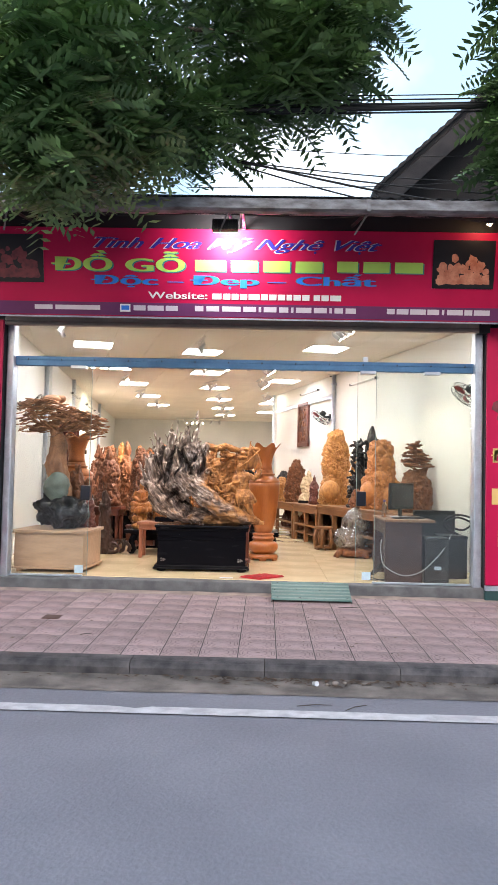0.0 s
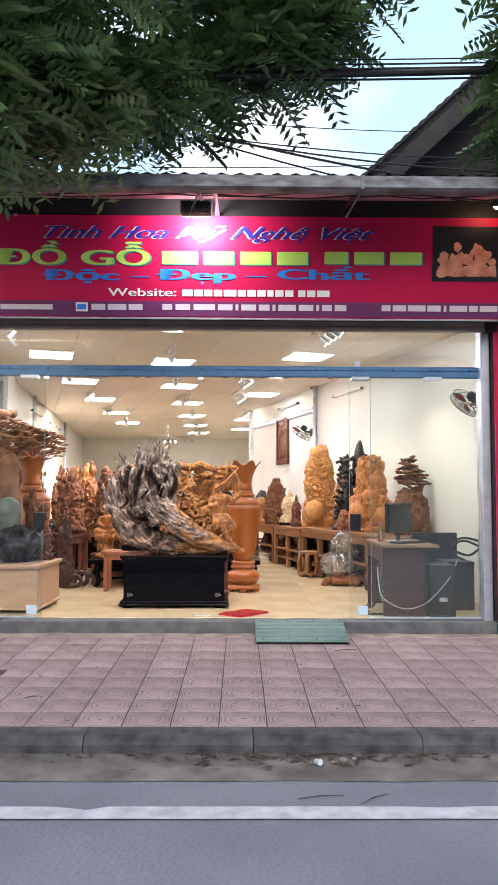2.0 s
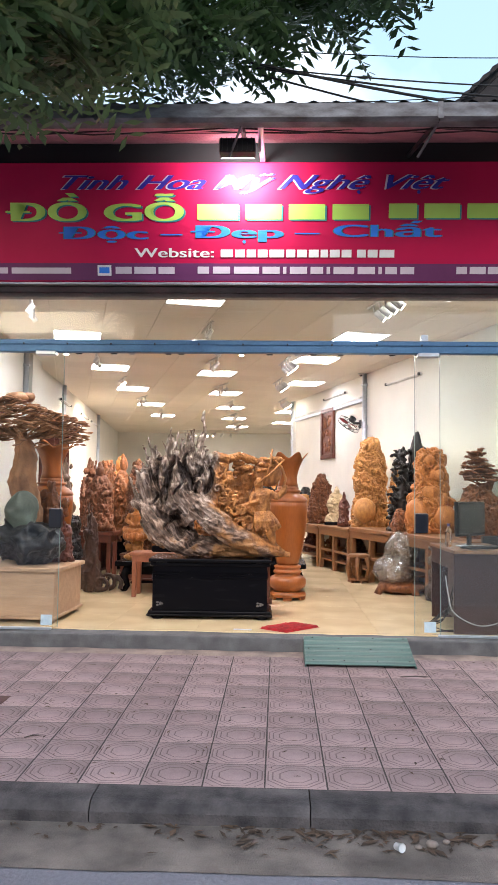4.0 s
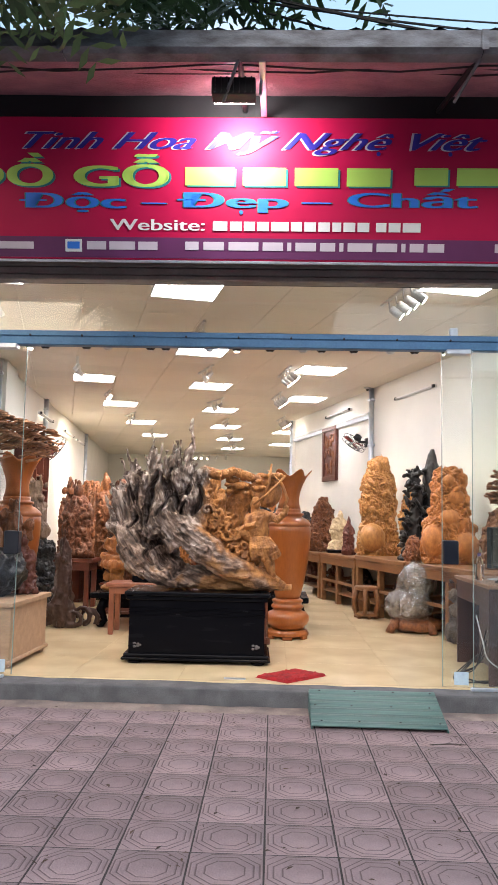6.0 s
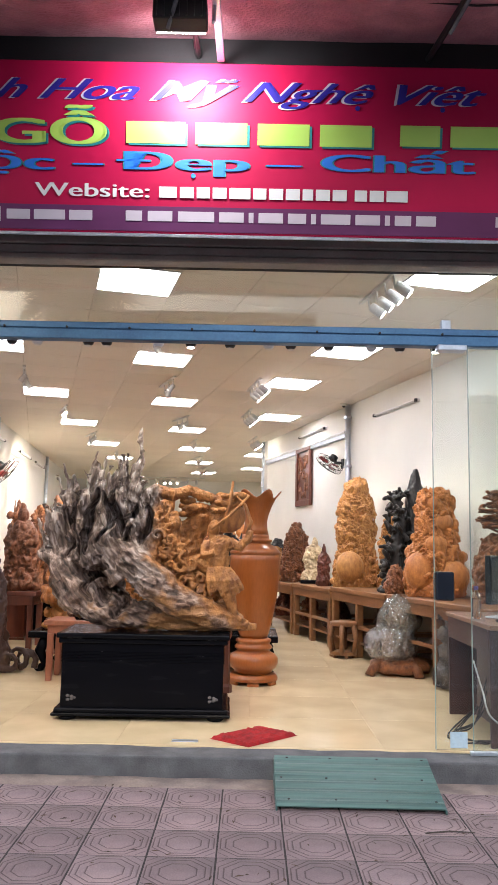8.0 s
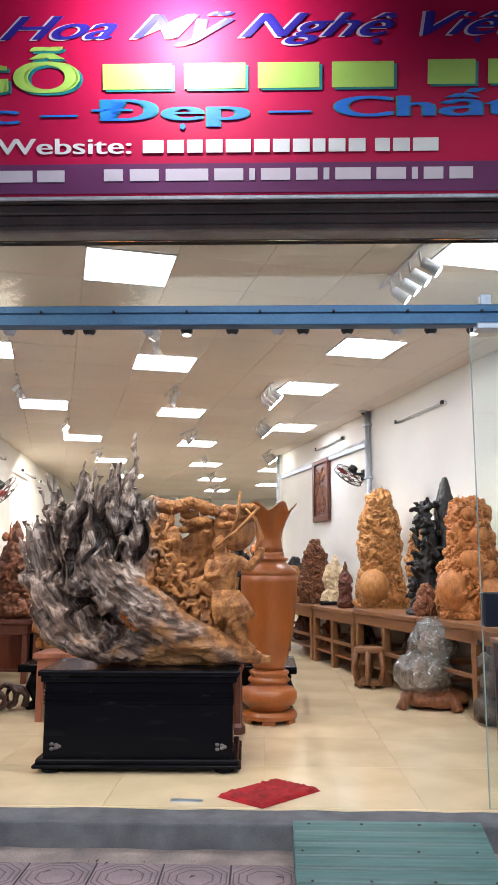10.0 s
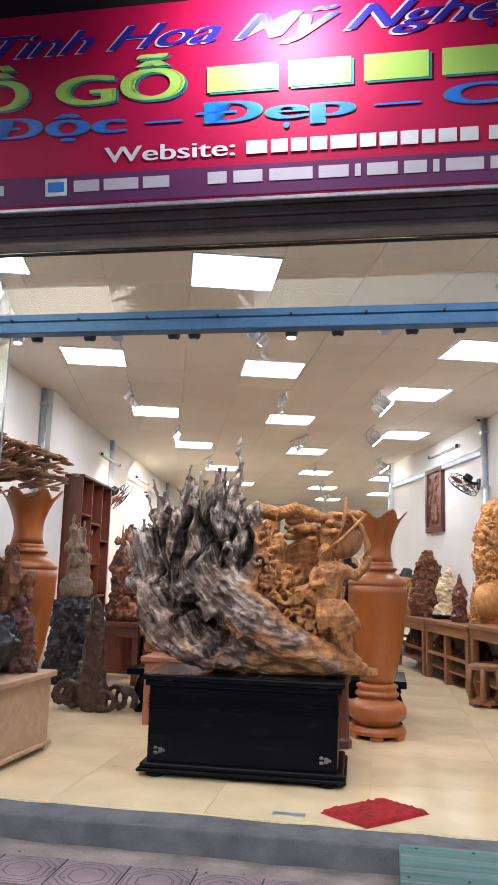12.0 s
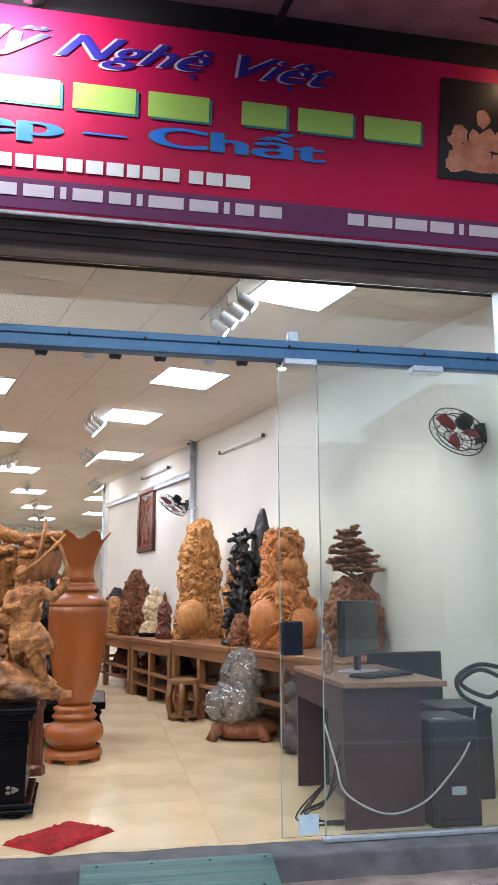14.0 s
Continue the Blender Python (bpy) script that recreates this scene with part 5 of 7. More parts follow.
        tube([(0.42, -0.16, 0.72), (0.55, -0.16, 0.82), (0.69, -0.16, 0.97)], [0.01, 0.012, 0.009], 7, bm)
        tube([(0.68, -0.17, 0.7), (0.705, -0.16, 0.78), (0.66, -0.15, 0.9), (0.6, -0.15, 0.96)], [0.014, 0.014, 0.012, 0.006], 7, bm)

    bm = fuse(bm, 0.0055, ((-0.008, 15, True, 0.7), (-0.005, 36, True, 0.8)))
    extra(bm)
    me = bpy.data.meshes.new("carved_half")
    bm.to_mesh(me)
    bm.free()
    left.from_mesh(me)
    bpy.data.meshes.remove(me)
    for v in left.verts:
        v.co.z = max(0.0, v.co.z)
    return left


def drift_material():
    """Silver weathering on one side of the log, freshly carved orange wood on the other."""
    m = mat("weathered_driftwood", (0.5, 0.22, 0.062), 0.6, (0.2, 0.075, 0.024), scale=9, bump=0.7, fine=45, stretch=(2, 2, 1))
    nt = m.node_tree
    n, link = nt.nodes, nt.links.new
    b = n["Principled BSDF"]
    tan = b.inputs["Base Color"].links[0].from_socket
    co = n.new("ShaderNodeTexCoord")
    sx = n.new("ShaderNodeSeparateXYZ")
    link(co.outputs["Object"], sx.inputs[0])
    nz = n.new("ShaderNodeTexNoise")
    nz.inputs["Scale"].default_value, nz.inputs["Detail"].default_value = 5.0, 5
    link(co.outputs["Object"], nz.inputs["Vector"])
    # boundary runs from upper middle down to the right foot
    a = n.new("ShaderNodeMath")
    a.operation = "MULTIPLY_ADD"
    link(sx.outputs[2], a.inputs[0])
    a.inputs[1].default_value, a.inputs[2].default_value = -1.25, 0.62
    edge_ = n.new("ShaderNodeMath")
    edge_.operation = "MAXIMUM"
    link(a.outputs[0], edge_.inputs[0])
    edge_.inputs[1].default_value = 0.0
    d = n.new("ShaderNodeMath")
    d.operation = "SUBTRACT"
    link(edge_.outputs[0], d.inputs[0])
    link(sx.outputs[0], d.inputs[1])
    e = n.new("ShaderNodeMath")
    e.operation = "MULTIPLY_ADD"
    link(nz.outputs[0], e.inputs[0])
    e.inputs[1].default_value = 0.4
    link(d.outputs[0], e.inputs[2])
    mr = n.new("ShaderNodeMapRange")
    mr.inputs[1].default_value, mr.inputs[2].default_value = 0.14, 0.24
    link(e.outputs[0], mr.inputs[0])
    grey = n.new("ShaderNodeValToRGB")
    grey.color_ramp.elements[0].position, grey.color_ramp.elements[0].color = 0.33, (0.04, 0.028, 0.022, 1)
    grey.color_ramp.elements[1].position, grey.color_ramp.elements[1].color = 0.68, (0.64, 0.58, 0.55, 1)
    mid_ = grey.color_ramp.elements.new(0.5)
    mid_.color = (0.205, 0.154, 0.13, 1)
    def calc(op, p, q):
        k = n.new("ShaderNodeMath")
        k.operation = op
        for i, z in ((0, p), (1, q)):
            if isinstance(z, (int, float)):
                k.inputs[i].default_value = z
            else:
                link(z, k.inputs[i])
        return k.outputs[0]
    dx, dz = calc("SUBTRACT", sx.outputs[0], 0.25), calc("SUBTRACT", sx.outputs[2], 0.95)
    rho = calc("SQRT", calc("ADD", calc("MULTIPLY", dx, dx), calc("MULTIPLY", dz, dz)), 0)
    phi = calc("ARCTAN2", dz, calc("MULTIPLY", dx, -1.0))
    mp = n.new("ShaderNodeCombineXYZ")
    link(calc("MULTIPLY", rho, 30.0), mp.inputs[0])
    link(calc("MULTIPLY", sx.outputs[1], 26.0), mp.inputs[1])
    link(calc("MULTIPLY", phi, 4.0), mp.inputs[2])
    g = n.new("ShaderNodeTexNoise")
    g.inputs["Scale"].default_value, g.inputs["Detail"].default_value = 1.0, 8
    link(mp.outputs[0], g.inputs["Vector"])
    link(g.outputs[0], grey.inputs[0])
    low = n.new("ShaderNodeTexNoise")
    low.inputs["Scale"].default_value, low.inputs["Detail"].default_value = 3.2, 4
    link(co.outputs["Object"], low.inputs["Vector"])
    bf = n.new("ShaderNodeMapRange")
    bf.inputs[1].default_value, bf.inputs[2].default_value, bf.inputs[4].default_value = 0.3, 0.75, 0.85
    link(calc("ADD", low.outputs[0], calc("SUBTRACT", 0.22, calc("MULTIPLY", sx.outputs[2], 0.45))), bf.inputs[0])
    brown = n.new("ShaderNodeMix")
    brown.data_type, brown.blend_type = "RGBA", "MULTIPLY"
    link(bf.outputs[0], brown.inputs[0])
    link(grey.outputs[0], brown.inputs[6])
    brown.inputs[7].default_value = (0.58, 0.36, 0.22, 1)
    # bare tan heartwood where the foot was sawn and rubbed
    rub = n.new("ShaderNodeMapRange")
    rub.inputs[1].default_value, rub.inputs[2].default_value = 0.62, 0.7
    lo2 = n.new("ShaderNodeTexNoise")
    lo2.inputs["Scale"].default_value, lo2.inputs["Detail"].default_value = 4.0, 5
    link(co.outputs["Object"], lo2.inputs["Vector"])
    link(calc("ADD", lo2.outputs[0], calc("SUBTRACT", 0.13, calc("MULTIPLY", sx.outputs[2], 0.42))), rub.inputs[0])
    heart = n.new("ShaderNodeMix")
    heart.data_type = "RGBA"
    link(calc("MULTIPLY", rub.outputs[0], 0.8), heart.inputs[0])
    link(brown.outputs[2], heart.inputs[6])
    heart.inputs[7].default_value = (0.4, 0.19, 0.065, 1)
    grey = heart
    mx = n.new("ShaderNodeMix")
    mx.data_type = "RGBA"
    link(mr.outputs[0], mx.inputs[0])
    link(tan, mx.inputs[6])
    link(grey.outputs[2], mx.inputs[7])
    link(mx.outputs[2], b.inputs["Base Color"])
    grain = n.new("ShaderNodeBump")
    grain.inputs["Strength"].default_value, grain.inputs["Distance"].default_value = 0.9, 0.02
    link(g.outputs[0], grain.inputs["Height"])
    link(b.inputs["Normal"].links[0].from_socket, grain.inputs["Normal"])
    link(grain.outputs[0], b.inputs["Normal"])
    return m


# ---- centre: black pedestal, great carving, vases, rug ----
ped = thing("pedestal", pose(-0.79, 9.95, FLOOR, 0, 0, 1.5), "black lacquered wooden pedestal with grooved bands", "pedestal")
part("body", box(-0.55, 0.55, -0.28, 0.28, 0.075, 0.5, 0.004), BLACKWOOD, ped)
for k in range(4):
    part("moulding", box(-0.556, 0.556, -0.286, 0.286, 0.375 + 0.02 * k, 0.386 + 0.02 * k, 0.003), BLACKWOOD, ped)
part("cornice", box(-0.575, 0.575, -0.3, 0.3, 0.5, 0.535, 0.008, segs=2), BLACKWOOD, ped)
part("top", box(-0.59, 0.59, -0.32, 0.32, 0.535, 0.57, 0.01, segs=2), BLACKWOOD, ped)
part("plinth", box(-0.585, 0.585, -0.315, 0.315, 0.045, 0.078, 0.01, segs=2), BLACKWOOD, ped)
part("plinth_lip", box(-0.6, 0.6, -0.335, 0.335, 0.028, 0.048, 0.006), BLACKWOOD, ped)
for x in (-0.5, 0.5):
    for y in (-0.26, 0.26):
        part("foot", lathe([(0.05, 0), (0.06, 0.012), (0.045, 0.03)], 14), BLACKWOOD, ped, smooth=True, m=pose(x, y, 0))
for x in (-0.48, 0.48):
    bmo = bmesh.new()
    for k in range(5):
        a = k * 1.25
        blob((x + 0.024 * math.cos(a), -0.281, 0.14 + 0.014 * math.sin(a * 2)), (0.013, 0.004, 0.01), 2, bmo)
    part("corner_ornament", bmo, mat("pale_inlay", (0.16, 0.14, 0.14), 0.4, bump=0.2), ped, "pale pearl inlay ornament", smooth=True)
solo("driftwood_carving", driftwood(), drift_material(), pose(-0.77, 9.96, FLOOR + 0.571), "large grey driftwood root carved with scrolls and a drawn-bow figure", "sculpture", smooth=True)


def vase(m, label):
    v = thing("vase", m, label, "vase", "tall wooden vases")
    base = lathe([(0.2, 0.03), (0.215, 0.035), (0.215, 0.06), (0.2, 0.085), (0.185, 0.09)], 40)
    for k in range(6):
        a = k * math.pi / 3
        box(-0.05, 0.05, -0.018, 0.018, 0.0, 0.035, 0.006, base)
        base.verts.ensure_lookup_table()
        vs_ = [w for w in base.verts if abs(w.co.x) < 0.0501 and abs(w.co.y) < 0.0181 and w.co.z < 0.0351]
        bmesh.ops.transform(base, matrix=Euler((0, 0, a)).to_matrix().to_4x4() @ Matrix.Translation((0, 0.188, 0)), verts=vs_)
    part("foot_ring", base, VASEWOOD, v, "stepped round foot")
    part("stand", lathe([(0.15, 0.09), (0.165, 0.1), (0.165, 0.115), (0.2, 0.14), (0.218, 0.18), (0.215, 0.225), (0.185, 0.255), (0.15, 0.27), (0.14, 0.285), (0.16, 0.3), (0.165, 0.315), (0.15, 0.33), (0.14, 0.345), (0.155, 0.36), (0.155, 0.375), (0.125, 0.39)], 44), VASEWOOD, v, "bulging ringed stand", smooth=True)
    part("body", lathe([(0.12, 0.39), (0.13, 0.42), (0.165, 0.55), (0.195, 0.72), (0.216, 0.9), (0.224, 1.05), (0.222, 1.1), (0.215, 1.105), (0.222, 1.112), (0.226, 1.125), (0.212, 1.15), (0.17, 1.185), (0.14, 1.2), (0.135, 1.215), (0.15, 1.222), (0.15, 1.24), (0.12, 1.245), (0.122, 1.262), (0.118, 1.285)], 48), VASEWOOD, v, smooth=True)

    def flare(a, k):
        u = max(0.0, (min(k, 13 - k) - 2) / 4.0) if k < 7 else max(0.0, (12 - k) / 5.0)
        u = min(1, u)
        return 0.022 * u * math.cos(6 * a), 0.035 * u * math.cos(6 * a)
    part("neck", lathe([(0.118, 1.28), (0.105, 1.33), (0.1, 1.39), (0.107, 1.45), (0.13, 1.52), (0.165, 1.59), (0.205, 1.635), (0.2, 1.645), (0.155, 1.6), (0.12, 1.53), (0.098, 1.45), (0.09, 1.39)], 48, flare), VASEWOOD, v, "flared neck with a wavy lip", smooth=True)
    return v


vase(pose(-0.02, 11.2, FLOOR), "tall varnished wooden vase with wavy flared rim on polished floor")
vase(pose(-2.6, 10.55, FLOOR, 0, 0, 20) @ Matrix.Scale(1.04, 4), "tall varnished wooden vase with wavy flared rim beside pale cabinet")

rug = thing("door_rug", pose(-0.02, 9.26, FLOOR), "small red shaggy rug lying askew on the floor", "rug")
bm = bmesh.new()
rnd = random.Random(7)
N = 22
grid = [[bm.verts.new(((i / N - 0.5), (j / N - 0.5), 0.02 + 0.012 * noise.noise(Vector((i * 0.9, j * 0.9, 2))) if 0 < i < N and 0 < j < N else 0.002)) for j in range(N + 1)] for i in range(N + 1)]
for i in range(N):
    for j in range(N):
        bm.faces.new((grid[i][j], grid[i + 1][j], grid[i + 1][j + 1], grid[i][j + 1]))
for v in bm.verts:     # a skewed mat: two sides given by its corners
    u, w = v.co.x, v.co.y
    v.co.x, v.co.y = 0.31 * u - 0.24 * w * 1.0, 0.34 * u * 0.94 + 0.19 * w
    v.co.x += 0.006 * noise.noise(Vector((u * 20, w * 20, 1)))
part("shag", bm, REDRUG, rug, "crushed red pile", smooth=True)
solo("floor_plate", box(-0.08, 0.08, -0.025, 0.025, 0, 0.004, 0.001), ALU, pose(-0.44, 9.13, FLOOR), "small metal floor spring plate for the door", "floor plate")

lowt = thing("low_table", pose(-0.85, 11.95, FLOOR), "long low black table with curved legs behind the pedestal", "table")
part("top", box(-1.25, 1.06, -0.4, 0.4, 0.3, 0.36, 0.01, segs=2), BLACKWOOD, lowt)
part("apron", box(-1.15, 0.98, -0.34, 0.34, 0.2, 0.3, 0.006), BLACKWOOD, lowt)
for x in (-1.1, 0.94):
    for y in (-0.33, 0.33):
        part("leg", tube([(x, y, 0.28), (x + (0.05 if x > 0 else -0.05), y, 0.18), (x, y, 0.07), (x + (0.06 if x > 0 else -0.06), y, 0.0)], [0.055, 0.05, 0.035, 0.045], 8), BLACKWOOD, lowt, smooth=True)
part("stretcher", box(-1.0, 0.95, -0.03, 0.03, 0.06, 0.09, 0.004), BLACKWOOD, lowt)

rplinth = thing("small_plinth", pose(-0.26, 10.75, FLOOR), "small dark red turned wooden plinth behind the pedestal", "plinth")
part("body", lathe([(0.07, 0), (0.07, 0.05), (0.05, 0.07), (0.047, 0.3), (0.045, 0.42), (0.06, 0.45), (0.06, 0.49)], 8), REDWOOD, rplinth)
part("cap", box(-0.065, 0.065, -0.065, 0.065, 0.49, 0.52, 0.006), REDWOOD, rplinth)

# ---- along the slanting wall: tables and what stands on them ----
def wall_pose(y, off, z, turn=0.0):
    p = on_wall(y, off)
    return pose(p.x, p.y, z, 0, 0, ANGR + turn)


def long_table(y0, y1, top, label, shelf=True):
    L = (y1 - y0) / DIRR.y
    t = thing("display_table", wall_pose(y0, 0.0, FLOOR), label, "table", "display tables")
    h = top - FLOOR
    part("top", box(-0.78, -0.02, 0.004, L - 0.004, h - 0.05, h, 0.006), TABLEWOOD, t)
    part("apron", box(-0.765, -0.745, 0.01, L - 0.01, h - 0.15, h - 0.05, 0.003), TABLEWOOD, t)
    n = 3 if L > 1.0 else 2
    for k in range(n):
        yy = 0.03 + (L - 0.13) * k / (n - 1)
        for x in (-0.765, -0.11):
            part("leg", box(x, x + 0.07, yy, yy + 0.07, 0, h - 0.05, 0.005), TABLEWOOD, t)
        part("side_rail", box(-0.7, -0.1, yy + 0.02, yy + 0.05, h * 0.42, h * 0.42 + 0.04, 0.003), TABLEWOOD, t)
    if shelf:
        part("shelf", box(-0.74, -0.05, 0.02, L - 0.02, 0.14, 0.165, 0.003), TABLEWOOD, t)
    part("front_rail", box(-0.76, -0.73, 0.08, L - 0.08, h * 0.42, h * 0.42 + 0.035, 0.003), TABLEWOOD, t)
    return t


TT = 1.02
long_table(10.55, 12.4, TT, "brown wooden display table along the wall near desk", False)
long_table(12.42, 13.9, TT - 0.01, "brown wooden display table with open shelf bays")
long_table(13.92, 15.3, TT - 0.04, "brown wooden display table with slatted lower shelf")
long_table(15.32, 17.6, TT - 0.05, "brown wooden display table at the far wall end")


def stand_carving(name, bm, material, y, off, z, label, turn=0.0, cat="sculpture"):
    p = on_wall(y, off)
    return solo(name, bm, material, pose(p.x + (0.06 if cat == "bonsai carving" else 0), p.y, z, 0, 0, turn), label, cat, smooth=True)


g = carved([(0.25, 0), (0.27, 0.12), (0.24, 0.35), (0.2, 0.5), (0.23, 0.7), (0.2, 0.85), (0.21, 1.0), (0.15, 1.15), (0.12, 1.25), (0.04, 1.37)], 31, 48, 300, 0.042, 0.03, 10)
blob((-0.1, -0.17, 0.27), (0.17, 0.14, 0.19), 4, g)
stand_carving("carved_tree_figure", g, GOLDWOOD, 14.0, 0.4, TT - 0.01 - 0.03, "tall golden wood carving with a smooth round gourd")
b = bmesh.new()
tube([(0.1, 0.02, 0.0), (0.07, 0.02, 0.35), (0.12, 0.02, 0.7), (0.09, 0.02, 1.05), (0.1, 0.0, 1.34)], [0.2, 0.16, 0.13, 0.1, 0.02], 14, b)
tube([(0.16, 0, 0.9), (0.2, 0, 1.0), (0.19, 0, 1.12)], [0.06, 0.04, 0.015], 8, b)
tube([(-0.08, -0.04, 0.0), (-0.14, -0.05, 0.4), (-0.08, -0.04, 0.75), (-0.14, -0.04, 1.0)], [0.13, 0.08, 0.07, 0.04], 10, b)
tube([(0.15, -0.05, 0.42), (0.26, -0.05, 0.55), (0.27, -0.05, 0.68), (0.33, -0.05, 0.8)], [0.06, 0.05, 0.035, 0.01], 8, b)
rr = random.Random(5)
for k in range(110):
    z = rr.uniform(0.1, 1.1)
    p = Vector((rr.uniform(-0.26, 0.02) * (1.1 - 0.3 * z), rr.uniform(-0.16, 0.08), z))
    d_ = Vector((rr.uniform(-1, 0.6), rr.uniform(-1, 0.2), rr.uniform(-0.2, 0.8))).normalized() * rr.uniform(0.05, 0.11)
    tube([p - d_ * 0.4, p + d_ * 0.3 + Vector((0, 0, 0.015)), p + d_], [0.026, 0.022, 0.008], 6, b)
    blob(p + d_ * 0.6, (0.026, 0.02, 0.014), 1, b)
for k in range(9):
    a = k * 0.7
    tube([(0, 0, 0.1), (0.2 * math.cos(a), 0.15 * math.sin(a), 0.07), (0.3 * math.cos(a), 0.22 * math.sin(a), 0.0)], [0.08, 0.06, 0.03], 8, b)
b = fuse(b, 0.011, ((-0.02, 9, True, 0.35), (-0.008, 26, True, 0.4)))
stand_carving("black_rock_carving", b, BLACKCARVE, 12.75, 0.36, TT - 0.01, "tall black wood carving like a jagged peak")
r_ = carved([(0.26, 0), (0.28, 0.15), (0.26, 0.38), (0.19, 0.52), (0.17, 0.8), (0.14, 0.98), (0.07, 1.06)], 41, 48, 230, 0.052, 0.03, 9)
for c_, q_ in (((-0.17, -0.1, 0.25), (0.15, 0.13, 0.19)), ((0.13, -0.15, 0.2), (0.16, 0.12, 0.16)), ((-0.02, -0.13, 0.5), (0.11, 0.08, 0.1)), ((0.05, -0.11, 0.72), (0.1, 0.08, 0.09)), ((-0.03, -0.09, 0.9), (0.08, 0.07, 0.08))):
    blob(c_, q_, 4, r_)
stand_carving("rounded_wood_carving", r_, ORANGEWOOD, 12.05, 0.42, TT, "bulky orange wood carving of rounded stacked forms")
st = carved([(0.2, 0), (0.22, 0.15), (0.2, 0.35), (0.14, 0.5), (0.07, 0.58)], 43, 36, 90, 0.06, 0.03, 9)
stand_carving("stump_carving", st, MIDWOOD, 11.15, 0.3, TT, "brown wood stump carved with rounded forms")
stand_carving("carved_bonsai", plate_tree(0.5, 0.36, 44, 9, 0.04), MIDWOOD, 11.15, 0.3, TT + 0.48, "brown carved miniature pine tree on stump", cat="bonsai carving")
w_ = robed(0.62, 0.36, 51)
stand_carving("cream_figure", w_, CREAMSTONE, 15.3, 0.45, TT - 0.02, "cream stone seated figure on a dark stand", 10)
stand_carving("figure_stand", box(-0.2, 0.2, -0.16, 0.16, 0, 0.06, 0.015, segs=2), BLACKWOOD, 15.3, 0.45, TT - 0.05 + 0.0, "low black oval stand", cat="stand")
stand_carving("small_red_figure", robed(0.55, 0.2, 52), REDWOOD, 14.62, 0.58, TT - 0.04, "small dark red carved figure on table", 10)
stand_carving("gourd_carving", carved([(0.1, 0), (0.13, 0.1), (0.09, 0.25), (0.13, 0.45), (0.1, 0.7), (0.03, 0.85)], 53, 28, 60, 0.04), GOLDWOOD, 13.35, 0.25, TT - 0.01, "narrow golden wood carving")
for k, (y, off, h, w, mm, lb) in enumerate(((15.95, 0.5, 0.85, 0.42, MIDWOOD, "brown carved group of leaves and figures"), (16.4, 0.35, 0.72, 0.4, DARKCARVE, "dark brown carved root group"), (16.75, 0.55, 0.5, 0.3, GOLDWOOD, "small golden carved figure"),
                                          (17.2, 0.4, 0.62, 0.4, BLACKCARVE, "black carved root ornament"), (16.1, 0.62, 0.45, 0.26, GOLDWOOD, "small golden carved animal"), (12.55, 0.6, 0.3, 0.24, MIDWOOD, "small brown carving on table"))):
    stand_carving("small_carving", carved([(w * 0.45, 0), (w * 0.5, h * 0.25), (w * 0.4, h * 0.55), (w * 0.3, h * 0.8), (w * 0.08, h)], 60 + k, 30, 90, w * 0.14, w * 0.1, 10), mm, y, off, (TT - 0.05 if y > 15.3 else TT - 0.01), lb, 20 * k)
for k, (y, off, h, w, mm, lb) in enumerate(((16.3, 0.5, 0.45, 0.34, REDWOOD, "red carved figure stored under the table"), (14.6, 0.4, 0.4, 0.35, DARKCARVE, "dark carving stored under the table"), (13.2, 0.35, 0.5, 0.4, DARKCARVE, "dark root stored under the table"), (15.6, 0.4, 0.4, 0.3, MIDWOOD, "brown carving stored under the table"))):
    stand_carving("stored_carving", carved([(w * 0.5, 0), (w * 0.5, h * 0.3), (w * 0.35, h * 0.6), (w * 0.1, h)], 70 + k, 26, 50, w * 0.14, w * 0.1, 10), mm, y, off, FLOOR + 0.165, lb, 30 * k)

stool = thing("drum_stool", pose(0.98, 12.95, FLOOR), "barrel-shaped brown wooden stool with open slats", "stool")
part("seat", lathe([(0.12, 0.335), (0.15, 0.34), (0.15, 0.375), (0.135, 0.385)], 28), TABLEWOOD, stool, smooth=False)
part("base", lathe([(0.14, 0.03), (0.15, 0.035), (0.15, 0.065), (0.13, 0.07)], 28), TABLEWOOD, stool)
for k in range(6):
    a = k * math.pi / 3 + 0.3
    part("slat", tube([(0.13 * math.cos(a), 0.13 * math.sin(a), 0.05), (0.17 * math.cos(a), 0.17 * math.sin(a), 0.2), (0.13 * math.cos(a), 0.13 * math.sin(a), 0.35)], [0.03, 0.026, 0.03], 8), TABLEWOOD, stool, smooth=True)
    part("foot", box(-0.025, 0.025, -0.02, 0.02, 0, 0.032, 0.004), TABLEWOOD, stool, m=pose(0.125 * math.cos(a + 0.4), 0.125 * math.sin(a + 0.4), 0, 0, 0, math.degrees(a)))

wrap = thing("wrapped_carving", pose(1.37, 11.85, FLOOR), "carving wrapped in crumpled clear plastic on a root stand", "sculpture")
bm = rough(blob((0, 0, 0.08), (0.3, 0.24, 0.09), 3), 0.05, 6, 3, True)
for v in bm.verts:
    v.co.z = max(0, v.co.z)
for k in range(4):
    a = 0.5 + k * 1.57
    tube([(0.2 * math.cos(a), 0.16 * math.sin(a), 0.1), (0.3 * math.cos(a), 0.24 * math.sin(a), 0.06), (0.33 * math.cos(a), 0.26 * math.sin(a), 0.0)], [0.06, 0.045, 0.05], 8, bm)
part("root_stand", bm, MIDWOOD, wrap, "knotty brown root stand", smooth=True)
